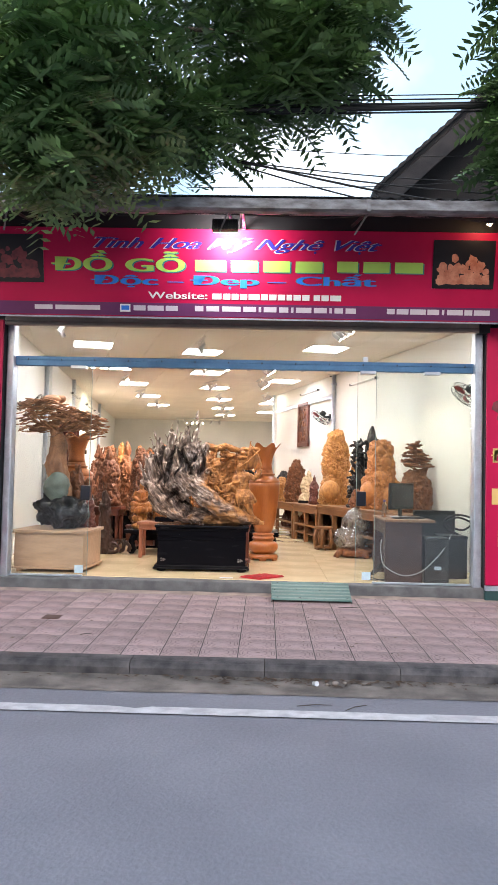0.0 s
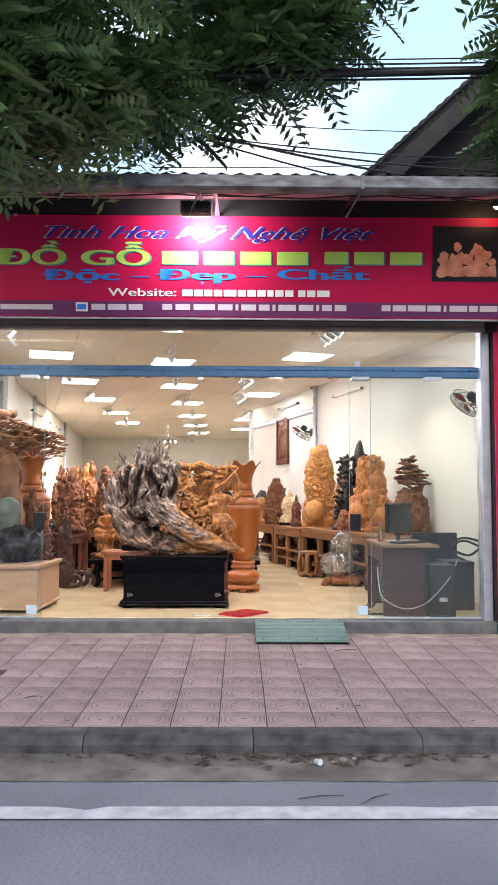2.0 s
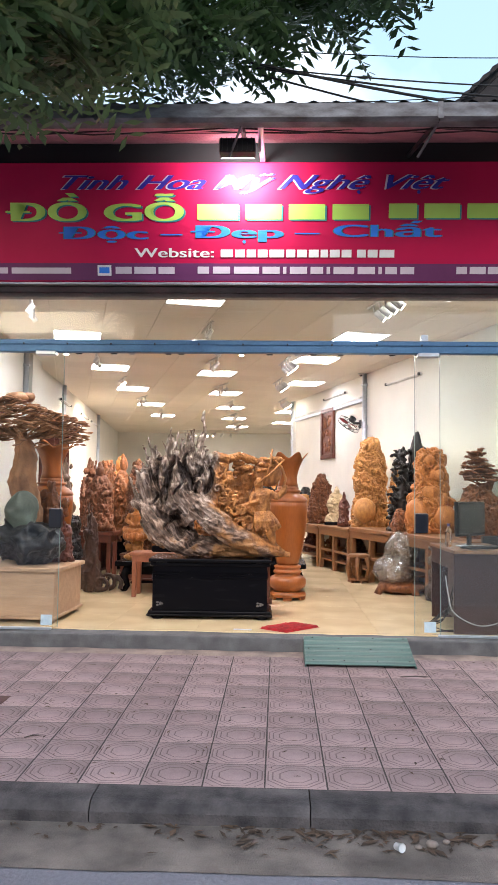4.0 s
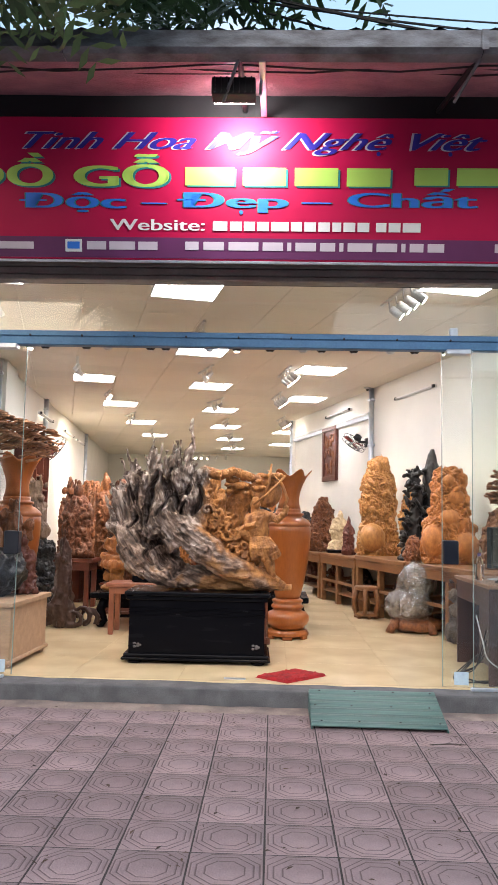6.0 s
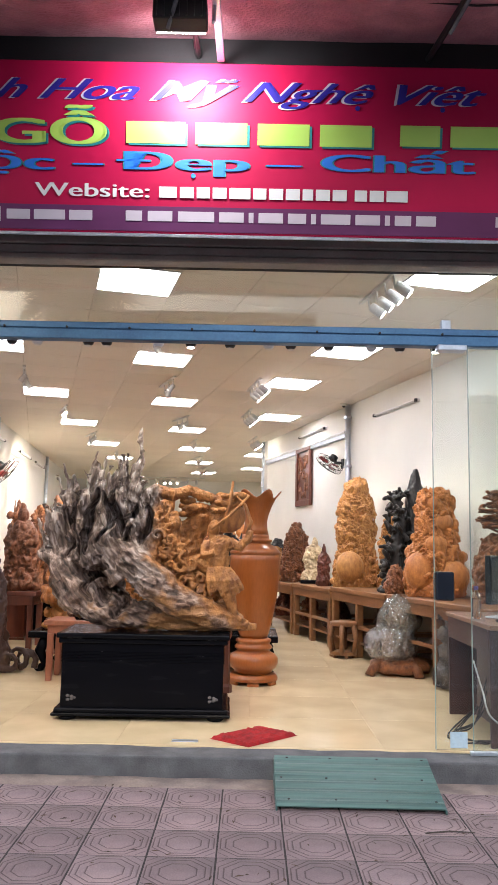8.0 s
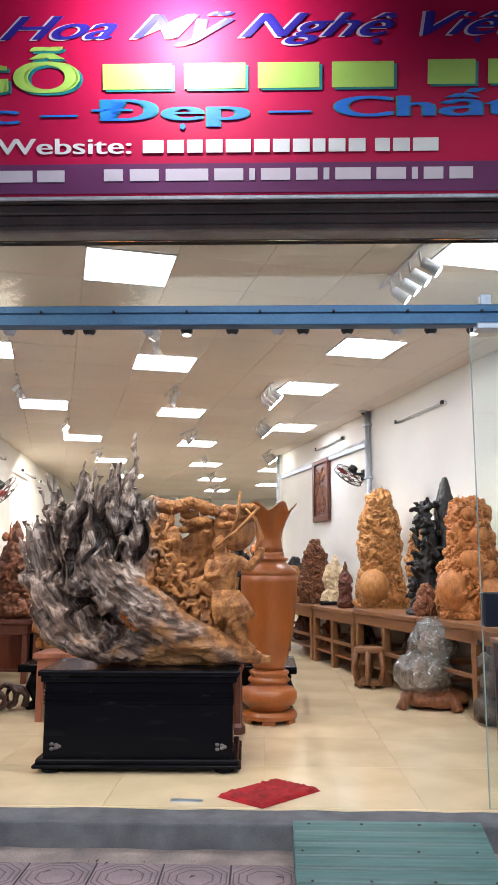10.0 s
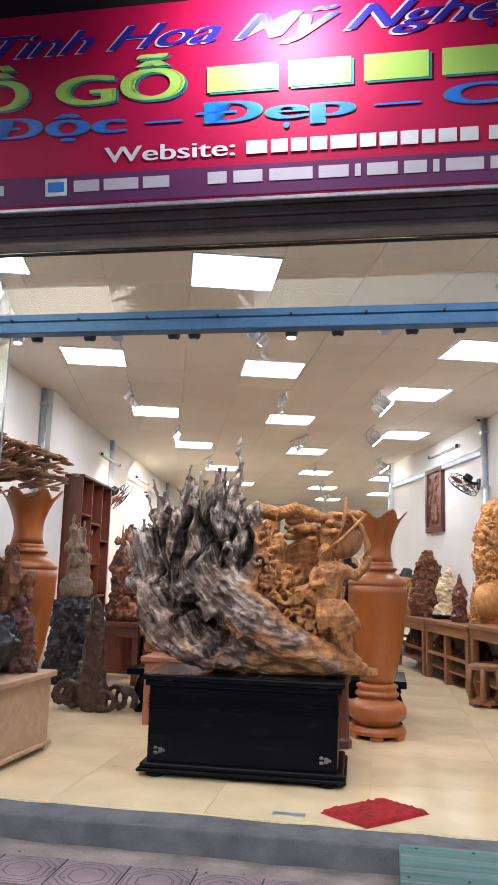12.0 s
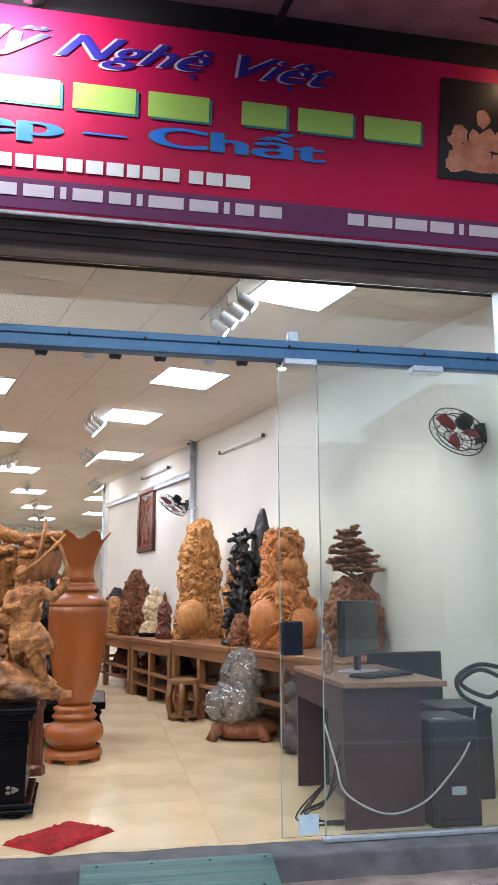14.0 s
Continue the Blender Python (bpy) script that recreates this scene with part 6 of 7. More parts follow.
part("carving", carved([(0.13, 0.12), (0.13, 0.3), (0.1, 0.42), (0.09, 0.55), (0.05, 0.62)], 81, 28, 60, 0.04), mat("dusty_brown_carving", (0.36, 0.2, 0.13), 0.6), wrap, "dusty carving inside the plastic", smooth=True)
bm = blob((-0.06, 0, 0.28), (0.24, 0.2, 0.2), 5)
blob((0.02, 0, 0.54), (0.19, 0.17, 0.2), 5, bm)
rough(bm, -0.04, 5, 4, True)
rough(bm, -0.018, 14, 9, True)
part("plastic_film", bm, WRAP, wrap, "shiny crumpled clear film", smooth=True)
solo("gnarled_root_block", rooty(0.76, 0.5, 91, 12, 0.2), mat("grey_brown_root", (0.12, 0.09, 0.07), 0.7, (0.03, 0.022, 0.018), scale=6, bump=0.5), pose(1.72, 11.1, FLOOR), "gnarled grey-brown root block below the table", "root", smooth=True)

# ---- desk corner ----
desk = thing("desk", pose(1.38, 9.08, FLOOR), "dark brown laminate office desk behind the glass", "desk")
part("desktop", box(0.02, 0.6, -0.02, 1.06, 0.7, 0.73, 0.004), DESKTOP, desk, "lighter brown worktop")
part("end_panel", box(0.03, 0.46, 0.03, 0.055, 0.0, 0.7, 0.002), DESKWOOD, desk)
part("end_panel", box(0.03, 0.46, 1.0, 1.025, 0.0, 0.7, 0.002), DESKWOOD, desk)
part("side_panel", box(0.44, 0.46, 0.055, 1.0, 0.2, 0.7), DESKWOOD, desk)
part("drawer_unit", box(0.06, 0.44, 0.08, 0.42, 0.12, 0.69, 0.004), DESKWOOD, desk)
part("front_rail", box(0.03, 0.05, 0.055, 1.0, 0.55, 0.7, 0.002), DESKWOOD, desk)
mon = thing("monitor", pose(1.68, 9.62, FLOOR + 0.731, 0, 0, 48), "black computer monitor on desk", "monitor")
part("screen_housing", box(-0.26, 0.26, -0.015, 0.025, 0.1, 0.42, 0.008, segs=2), BLACKPLASTIC, mon)
part("screen", box(-0.245, 0.245, -0.019, -0.016, 0.125, 0.405), mat("dark_screen", (0.01, 0.012, 0.014), 0.12, bump=0), mon, "dark glossy screen")
part("stalk", box(-0.025, 0.025, 0.0, 0.03, 0.01, 0.14, 0.004), BLACKPLASTIC, mon)
part("stand_base", box(-0.11, 0.11, -0.08, 0.1, 0, 0.012, 0.005), ALU, mon, "silver stand base")
kb = thing("keyboard", pose(1.72, 9.36, FLOOR + 0.731, 0, 0, 30), "black keyboard lying on the desk", "keyboard")
part("case", box(-0.2, 0.2, -0.07, 0.07, 0, 0.016, 0.004), BLACKPLASTIC, kb)
for r in range(4):
    part("key_row", box(-0.185, 0.185, -0.058 + r * 0.031, -0.034 + r * 0.031, 0.016, 0.021, 0.002), BLACKPLASTIC, kb)
bot = thing("water_bottle", pose(1.46, 9.55, FLOOR + 0.731), "small clear plastic water bottle on desk", "bottle")
part("body", lathe([(0.03, 0), (0.032, 0.01), (0.032, 0.12), (0.028, 0.15), (0.013, 0.18), (0.013, 0.19)], 18), FILM, bot, smooth=True)
part("cap", lathe([(0.015, 0.19), (0.015, 0.212), (0.013, 0.214)], 14), mat("purple_cap", (0.2, 0.15, 0.4), 0.5, bump=0), bot, "purple screw cap")
spk = thing("loudspeaker", pose(2.0, 9.2, FLOOR), "tall black loudspeaker box standing on the floor", "loudspeaker")
part("cabinet", box(-0.14, 0.14, -0.14, 0.2, 0, 0.53, 0.01, segs=2), BLACKPLASTIC, spk)
part("grille", box(-0.125, 0.125, -0.15, -0.141, 0.04, 0.5, 0.004), BLACKMETAL, spk)
part("badge", box(-0.03, 0.05, -0.154, -0.1505, 0.16, 0.2, 0.004), ALU, spk, "small silver badge outline")
part("top_label", box(-0.09, -0.03, -0.1, -0.07, 0.531, 0.533), PAPER, spk)
tv = thing("flat_screen", pose(2.22, 10.25, FLOOR, 0, 0, 8), "black flat panel standing behind the desk", "screen")
part("panel", box(-0.28, 0.28, -0.02, 0.03, 0.12, 0.8, 0.008), BLACKPLASTIC, tv)
for x in (-0.18, 0.18):
    part("foot", box(x - 0.02, x + 0.02, -0.12, 0.12, 0, 0.12, 0.004), BLACKPLASTIC, tv)
amp_ = thing("amplifier_case", pose(2.32, 9.75, FLOOR), "black equipment case on the floor", "case")
part("body", box(-0.16, 0.16, -0.2, 0.2, 0, 0.48, 0.01), BLACKPLASTIC, amp_)
part("lid", box(-0.165, 0.165, -0.205, 0.205, 0.48, 0.52, 0.008), BLACKPLASTIC, amp_)


def cable_run(name, pts, r, material, label):
    """A smooth slack cable through a few points."""
    out = []
    for k in range(len(pts) - 1):
        p0, p1, p2, p3 = (Vector(pts[max(k - 1, 0)]), Vector(pts[k]), Vector(pts[k + 1]), Vector(pts[min(k + 2, len(pts) - 1)]))
        for j in range(8):
            u = j / 8
            out.append(0.5 * ((2 * p1) + (p2 - p0) * u + (2 * p0 - 5 * p1 + 4 * p2 - p3) * u * u + (3 * p1 - p0 - 3 * p2 + p3) * u ** 3))
    out.append(Vector(pts[-1]))
    return solo(name, tube(out, r, 7), material, pose(0, 0, 0), label, "cable", smooth=True)


cable_run("power_cable", [(1.42, 9.5, 0.75), (1.36, 9.1, 0.62), (1.4, 9.06, 0.48), (1.6, 9.04, 0.38), (1.8, 9.04, 0.42), (1.95, 9.03, 0.55), (2.08, 9.05, 0.7), (2.2, 9.2, 0.86)], 0.0055, WHITECABLE, "pale slack power cable hanging before the desk")
cable_run("hose_loop", [(2.3, 9.3, 0.85), (2.15, 9.25, 0.92), (2.13, 9.25, 1.02), (2.3, 9.3, 1.08), (2.5, 9.35, 1.02), (2.35, 9.3, 0.9), (2.16, 9.28, 0.98), (2.3, 9.32, 1.05), (2.5, 9.4, 0.98)], 0.013, CABLE, "coiled black cable beside the case")
for k in range(3):
    rr = random.Random(k + 40)
    cable_run("floor_cable", [(1.46, 9.3, FLOOR + 0.25 + 0.1 * k), (1.36, 9.27, FLOOR + 0.12), (1.22 + rr.uniform(-0.05, 0.1), 9.3, FLOOR + 0.05), (1.3 + rr.uniform(-0.1, 0.1), 9.2, FLOOR + 0.01), (1.45, 9.25, FLOOR + 0.012), (1.3 + rr.uniform(-0.1, 0.1), 9.35, FLOOR + 0.01), (1.48, 9.5, FLOOR + 0.2)], 0.005, CABLE, "thin black cable tangled on the floor")

# ---- on the walls ----
pic = thing("carved_picture", wall_pose(16.6, 0.0, 2.15), "dark red framed carved relief hanging on the wall", "wall relief")
part("backing", box(-0.03, -0.01, 0.0, 0.72, 0, 0.98), REDWOOD, pic)
for q in ((0, 0.72, 0, 0.09), (0, 0.72, 0.89, 0.98), (0, 0.09, 0.09, 0.89), (0.63, 0.72, 0.09, 0.89)):
    part("frame_bar", box(-0.06, -0.032, q[0], q[1], q[2], q[3], 0.006), REDWOOD, pic)
bm = bmesh.new()
rnd = random.Random(77)
for k in range(40):
    r = rnd.uniform(0.025, 0.06)
    blob((-0.035, rnd.uniform(0.13, 0.59), rnd.uniform(0.13, 0.85)), (0.015, r, r * rnd.uniform(0.5, 1.8)), 2, bm)
part("relief", bm, MIDWOOD, pic, "carved raised foliage", smooth=True)


def wall_fan(m, label, face=35):
    f = thing("wall_fan", m, label, "wall fan", "wall fans")
    part("bracket", rods(bmesh.new(), ((0, 0, 0), (-0.14, 0, 0.0), 0.02)), BLACKPLASTIC, f)
    part("wall_plate", box(-0.02, 0.0, -0.05, 0.05, -0.08, 0.06, 0.006), BLACKPLASTIC, f)
    head = part("motor", lathe([(0.03, -0.1), (0.055, -0.09), (0.06, -0.02), (0.03, 0.0)], 20), BLACKPLASTIC, f, smooth=True, m=pose(-0.18, 0, 0.02, 0, -90 - face, 0))
    cage = bmesh.new()
    for rr, zz in ((0.2, 0.02), (0.2, 0.08), (0.13, 0.1), (0.07, 0.11), (0.13, 0.0)):
        tube([(rr * math.cos(k * math.pi / 14), rr * math.sin(k * math.pi / 14), zz) for k in range(29)], 0.004, 5, cage)
    for k in range(16):
        a = k * math.pi / 8
        tube([(0.03 * math.cos(a), 0.03 * math.sin(a), 0.11), (0.13 * math.cos(a), 0.13 * math.sin(a), 0.1), (0.2 * math.cos(a), 0.2 * math.sin(a), 0.08), (0.2 * math.cos(a), 0.2 * math.sin(a), 0.02), (0.05 * math.cos(a), 0.05 * math.sin(a), 0.0)], 0.002, 4, cage)
    part("cage", cage, BLACKMETAL, head, "thin dark wire cage")
    for k in range(3):
        a = k * 2.1
        bl = bmesh.new()
        vs_ = [bl.verts.new((r * math.cos(a + t_), r * math.sin(a + t_), 0.05 + 0.03 * t_)) for r, t_ in ((0.03, -0.3), (0.1, -0.35), (0.175, -0.15), (0.18, 0.35), (0.11, 0.55), (0.03, 0.4))]
        bl.faces.new(vs_)
        ob_ = part("blade", bl, REDPLASTIC, head, "red fan blade")
        ob_.modifiers.new("thick", "SOLIDIFY").thickness = 0.004
    return f


wall_fan(wall_pose(9.95, 0.0, 2.6), "black wall fan with red blades near the glass", 50)
wall_fan(wall_pose(15.25, 0.05, 2.68, 0), "black wall fan with red blades below the pipe", 55)
wall_fan(pose(-4.24, 16.5, 2.6, 0, 0, 187) @ Matrix.Scale(1.2, 4), "black wall fan high on the white wall", 40)
wall_fan(pose(-3.62, 11.2, 2.45, 0, 0, 187), "black wall fan above the carved tree", 35)

pil = thing("wall_pipe", wall_pose(15.1, 0.0, 0), "grey conduit pipe running up the wall", "pipe", "wall pipes")
part("pipe", rods(bmesh.new(), ((-0.045, 0, 0.9), (-0.045, 0, 3.5), 0.04)), ALU, pil, smooth=True)
for z in (1.6, 2.6, 3.3):
    part("clip", box(-0.09, 0.0, -0.05, 0.05, z, z + 0.03, 0.003), ALU, pil)
copy_thing(pil, wall_pose(19.2, 0.0, 0))
copy_thing(pil, pose(-4.29, 16.8, 0, 0, 0, 187))
copy_thing(pil, pose(-4.98, 22.6, 0, 0, 0, 187))
copy_thing(pil, pose(-3.88, 13.3, 0, 0, 0, 187))
solo("pilaster", box(-0.02, 0.16, 0, 0.7, 0.29, 3.5), PLASTER, pose(-3.93, 13.38, 0, 0, 0, 7), "plastered column on the wall", "wall", kind="structure")
tr = thing("cable_trunking", wall_pose(15.2, 0, 3.04), "pale blue-grey trunking strip high on the wall", "trunking")
part("channel", box(-0.05, 0, 0, 4.0, 0, 0.1, 0.004), ALU, tr)
part("cover", box(-0.062, -0.05, 0, 4.0, 0.06, 0.09, 0.003), WHITEMETAL, tr)


def tube_lamp(m):
    b_ = thing("tube_lamp", m, "slim unlit white tube lamp on the wall", "lamp", "tube lamps")
    part("batten", box(-0.03, 0, 0, 1.2, -0.02, 0.02, 0.003), WHITEMETAL, b_)
    part("tube", rods(bmesh.new(), ((-0.045, 0.03, 0.0), (-0.045, 1.17, 0.0), 0.013)), WHITEP, b_, smooth=True)
    for y in (0.0, 1.16):
        part("cap", box(-0.06, -0.03, y, y + 0.04, -0.02, 0.02, 0.003), BLACKPLASTIC, b_)


tube_lamp(wall_pose(13.1, 0, 3.2))
tube_lamp(wall_pose(16.0, 0, 3.3))
for y in (15.6, 18.2, 20.0):
    tube_lamp(pose(-3.39 - 0.118 * (y - 9.05) + 0.01, y + 1.2, 3.1, 0, 0, 186.7))
cam_ = thing("ceiling_dome", pose(1.22, 15.0, CEILING - 0.006), "small dark round sensor on the ceiling", "sensor")
part("base", lathe([(0.05, 0.0), (0.05, -0.02), (0.03, -0.03)], 18), WHITEMETAL, cam_)
part("lens", blob((0, 0, -0.03), (0.025, 0.025, 0.025), 2), BLACKPLASTIC, cam_, smooth=True)


# track spotlights
def track(m, n, size, step, label, side=False):
    t = thing("track_spotlights", m, label, "spotlight", "track spotlights")
    part("track", box(-0.017, 0.017, -0.1, n * step, -0.025, -0.004, 0.002), WHITEMETAL, t)
    for k in range(n):
        y = k * step
        h_ = part("spot_head", lathe([(size * 0.7, 0), (size * 0.85, 0.01), (size, size * 3.0), (size * 0.9, size * 3.02)], 18), WHITEMETAL, t, "white cylinder spot", m=pose(0.02, y, -0.09, 0, 128, -20) if side else pose(0.02, y, -0.09, -140, 0, 60 - 55 * k))
        part("stem", rods(bmesh.new(), ((0, y, -0.02), (0.01, y, -0.1), 0.008)), WHITEMETAL, t)
        part("spot_lens", lathe([(size * 0.85, size * 3.03), (size * 0.8, size * 3.04)], 16), SPOT, h_, "bright lens")


for k, (x, y) in enumerate(((-0.95, 11.2), (-1.05, 13.5), (-1.1, 16.3), (-1.15, 19.0), (-1.2, 21.7), (-1.25, 24.3), (-2.75, 13.1), (-2.85, 15.6), (-2.95, 18.3), (-3.0, 21.0), (-2.7, 10.0))):
    track(pose(x, y, CEILING, 0, 0, ANGR + (k % 3) * 6), 3, 0.033, 0.2, "white track rail with three small spotlights")
for x, y in ((0.0, 13.5), (-0.1, 15.6), (0.95, 9.75), (0.0, 18.5)):
    track(pose(x, y, CEILING, 0, 0, ANGR - 4), 4, 0.042, 0.18, "white track rail with four spotlights near the wall", True)
track(pose(-3.2, 27.5, CEILING, 0, 0, -90), 7, 0.045, 0.25, "dark row of small lamps at the far end")

rnd = random.Random(15)
for i in range(15):
    x = -2.15 + i * 0.235 + rnd.uniform(-0.06, 0.06)
    d_ = thing("rail_spotlight", pose(x, 9.16, 2.77), "small round dark spotlight under the blue rail", "spotlight", "rail spotlights")
    part("housing", blob((0, 0, 0), (0.036, 0.036, 0.03), 3), BLACKPLASTIC if i % 3 else ALU, d_, smooth=True)
    part("lens", lathe([(0.022, -0.03), (0.02, -0.034)], 14), WHITEMETAL if i % 7 else SPOT, d_, m=pose(0, 0, 0.004))
    part("stem", rods(bmesh.new(), ((0, 0, 0.02), (0, -0.12, 0.04), 0.01)), BLACKPLASTIC, d_)

# ---- the other side: cabinet, rocks, shelf, carvings ----
cab = thing("low_cabinet", pose(-2.57, 9.68, FLOOR, 0, 0, -2), "pale unfinished wooden low cabinet behind the glass", "cabinet")
part("body", box(-0.42, 0.42, -0.42, 0.42, 0.06, 0.46, 0.005), PALEWOOD, cab)
part("top", box(-0.45, 0.45, -0.45, 0.45, 0.46, 0.5, 0.008, segs=2), PALEWOOD, cab)
part("plinth", box(-0.44, 0.44, -0.44, 0.44, 0.035, 0.062, 0.005), PALEWOOD, cab)
for x in (-0.4, 0.34):
    for y in (-0.4, 0.34):
        part("foot", box(x, x + 0.07, y, y + 0.07, 0, 0.036, 0.006), PALEWOOD, cab)
ct = FLOOR + 0.501
bm = rough(rough(blob((0, 0, 0.2), (0.34, 0.28, 0.24), 5), 0.12, 3.5, 2, True), 0.03, 12, 2, True)
for v in bm.verts:
    v.co.z = max(0, v.co.z)
solo("black_rock", bm, BLACKCARVE, pose(-2.56, 9.66, ct), "craggy black rock carving on the pale cabinet", "rock", smooth=True)
solo("green_stone", rough(blob((0, 0, 0.15), (0.17, 0.15, 0.19), 4), 0.04, 4, 7), GREENSTONE, pose(-2.62, 9.62, ct + 0.34), "rounded grey-green stone resting on the black rock", "stone", smooth=True)
bm = tube([(0.0, 0, 0.0), (0.02, 0.02, 0.3), (-0.05, 0, 0.6), (-0.02, 0, 0.85), (-0.1, 0, 1.15)], [0.16, 0.13, 0.13, 0.11, 0.05], 16)
bmesh.ops.subdivide_edges(bm, edges=bm.edges[:], cuts=4, use_grid_fill=True)
rough(bm, 0.05, 12, 4, True)
rnd = random.Random(61)
for k in range(620):
    u = rnd.random()
    tier = int(rnd.random() * (6 if u < 0.55 else 3.2))
    x = -0.42 + 0.98 * u
    z = 1.4 - 0.07 * tier - 0.34 * max(0, u - 0.3) + rnd.gauss(0, 0.01)
    y = rnd.gauss(0, 0.17)
    if tier > 3 and 0.3 < u < 0.5:
        continue
    L = rnd.uniform(0.025, 0.065)
    blob((x, y, z), (L, L * 0.8, 0.009), 1, bm, Euler((rnd.uniform(-0.15, 0.15), 0.18 * (u - 0.3), rnd.uniform(0, 3))).to_matrix().to_4x4())
    if k % 3 == 0:
        tube([(x, y, z), (x - 0.08, y * 0.7, z - 0.03), (x - 0.16, y * 0.5, z - 0.04)], [0.006, 0.009, 0.01], 5, bm)
for k in range(14):
    a = k * 0.45
    tube([(-0.04, 0, 1.0), (0.2 * math.cos(a), 0.1 * math.sin(a), 1.06), (0.45 * math.cos(a), 0.18 * math.sin(a), 1.16 + 0.06 * math.sin(k))], [0.016, 0.012, 0.006], 6, bm)
blob((-0.12, 0, 1.42), (0.13, 0.1, 0.06), 3, bm)
blob((-0.02, 0.02, 1.43), (0.07, 0.06, 0.05), 3, bm)
rough(bm, 0.008, 25, 2)
solo("layered_pine_carving", bm, mat("reddish_layered_wood", (0.52, 0.26, 0.13), 0.5, (0.2, 0.09, 0.05), scale=5, bump=0.35), pose(-2.62, 9.78, ct + 0.2), "spreading carved pine with thin layered reddish pads", "sculpture", smooth=True)
bm = rooty(0.85, 0.46, 66, 14, 0.3)
solo("brown_root_carving", bm, MIDWOOD, pose(-2.4, 9.98, ct, 0, 0, 0), "brown twisted root carving on the cabinet", "sculpture", smooth=True)
solo("small_red_carving", robed(0.5, 0.26, 67), REDWOOD, pose(-2.3, 9.9, ct), "small dark red figure carving on cabinet", "sculpture", smooth=True)

bm = rooty(1.15, 0.34, 71, 14, 0.5)
for k in range(9):
    a = k * 0.7
    c_ = (-0.26 + 0.065 * k, -0.06 * math.sin(a * 2), 0.1 + 0.03 * (k % 2))
    pts = [(c_[0] + (0.12 - 0.011 * j) * math.cos(0.75 * j + a), c_[1], max(0.03, c_[2] + (0.12 - 0.011 * j) * math.sin(0.75 * j + a))) for j in range(9)]
    tube(pts, [0.035 - 0.003 * j for j in range(9)], 8, bm)
bm = fuse(bm, 0.01, ((0.008, 24, True, 1.0),))
solo("dark_wave_carving", bm, DARKCARVE, pose(-2.38, 11.5, FLOOR), "dark carved figure rising from curling waves", "sculpture", smooth=True)
REDDISH = wood("reddish_table_wood", (0.36, 0.14, 0.08), (0.24, 0.085, 0.05), 0.45, 3)
rt = thing("side_table", pose(-1.55, 11.25, FLOOR), "small reddish wooden side table", "table")
part("top", box(-0.28, 0.28, -0.2, 0.2, 0.47, 0.51, 0.006), REDDISH, rt)
part("apron", box(-0.25, 0.25, -0.18, 0.18, 0.4, 0.47, 0.004), REDDISH, rt)
for x in (-0.25, 0.2):
    for y in (-0.18, 0.13):
        part("leg", box(x, x + 0.05, y, y + 0.05, 0, 0.4, 0.005), REDDISH, rt)
solo("small_black_stand", box(-0.14, 0.14, -0.1, 0.1, 0, 0.07, 0.012), BLACKWOOD, pose(-1.45, 11.25, FLOOR + 0.511), "small black display stand on the side table", "stand")
def seated(h, w):
    """A seated figure with crossed legs on a ring of petals."""
    bm = lathe([(w * 0.34, 0), (w * 0.46, h * 0.05), (w * 0.5, h * 0.14), (w * 0.42, h * 0.2)], 28)
    for k in range(14):
        a = k * math.pi / 7
        blob((w * 0.45 * math.cos(a), w * 0.45 * math.sin(a), h * 0.12), (w * 0.1, w * 0.1, h * 0.09), 2, bm)
    for s_ in (-1, 1):
        tube([(s_ * w * 0.12, 0, h * 0.28), (s_ * w * 0.42, -w * 0.08, h * 0.27), (s_ * w * 0.2, -w * 0.3, h * 0.25), (-s_ * w * 0.12, -w * 0.32, h * 0.25)], [w * 0.17, w * 0.15, w * 0.12, w * 0.07], 12, bm)
        tube([(s_ * w * 0.24, 0, h * 0.66), (s_ * w * 0.36, -w * 0.04, h * 0.48), (s_ * w * 0.1, -w * 0.26, h * 0.38)], [w * 0.11, w * 0.1, w * 0.06], 10, bm)
    tube([(0, 0.02, h * 0.24), (0, 0.02, h * 0.45), (0, 0.01, h * 0.66), (0, 0, h * 0.72)], [w * 0.28, w * 0.25, w * 0.26, w * 0.1], 16, bm)
    blob((0, -w * 0.02, h * 0.82), (w * 0.13, w * 0.14, h * 0.1), 3, bm)
    blob((0, 0, h * 0.93), (w * 0.07, w * 0.07, h * 0.055), 2, bm)
    return fuse(bm, 0.008, ((0.008, 14, True, 0.5),))


solo("gold_root_stand", rooty(0.3, 0.36, 72, 12, 0.4), GOLDWOOD, pose(-1.88, 11.75, FLOOR + 0.361), "knotty golden root stand on the low table", "stand", smooth=True)
solo("orange_seated_figure", seated(0.5, 0.31), ORANGEWOOD, pose(-1.88, 11.73, FLOOR + 0.6), "orange wood seated figure on a lotus base", "sculpture", smooth=True)
tb = thing("side_table", pose(-2.78, 13.2, FLOOR), "tall dark red wooden side table", "table")
part("top", box(-0.36, 0.36, -0.25, 0.25, 0.58, 0.63, 0.006), REDWOOD, tb)
part("apron", box(-0.32, 0.32, -0.22, 0.22, 0.48, 0.58, 0.005), REDWOOD, tb)
for x in (-0.32, 0.26):
    for y in (-0.22, 0.16):
        part("leg", box(x, x + 0.06, y, y + 0.06, 0, 0.48, 0.005), REDWOOD, tb)
solo("robed_wood_figure", robed(0.98, 0.44, 74), RUSTWOOD, pose(-2.68, 13.2, FLOOR + 0.631), "brown carved robed figure on a side table", "sculpture", smooth=True)
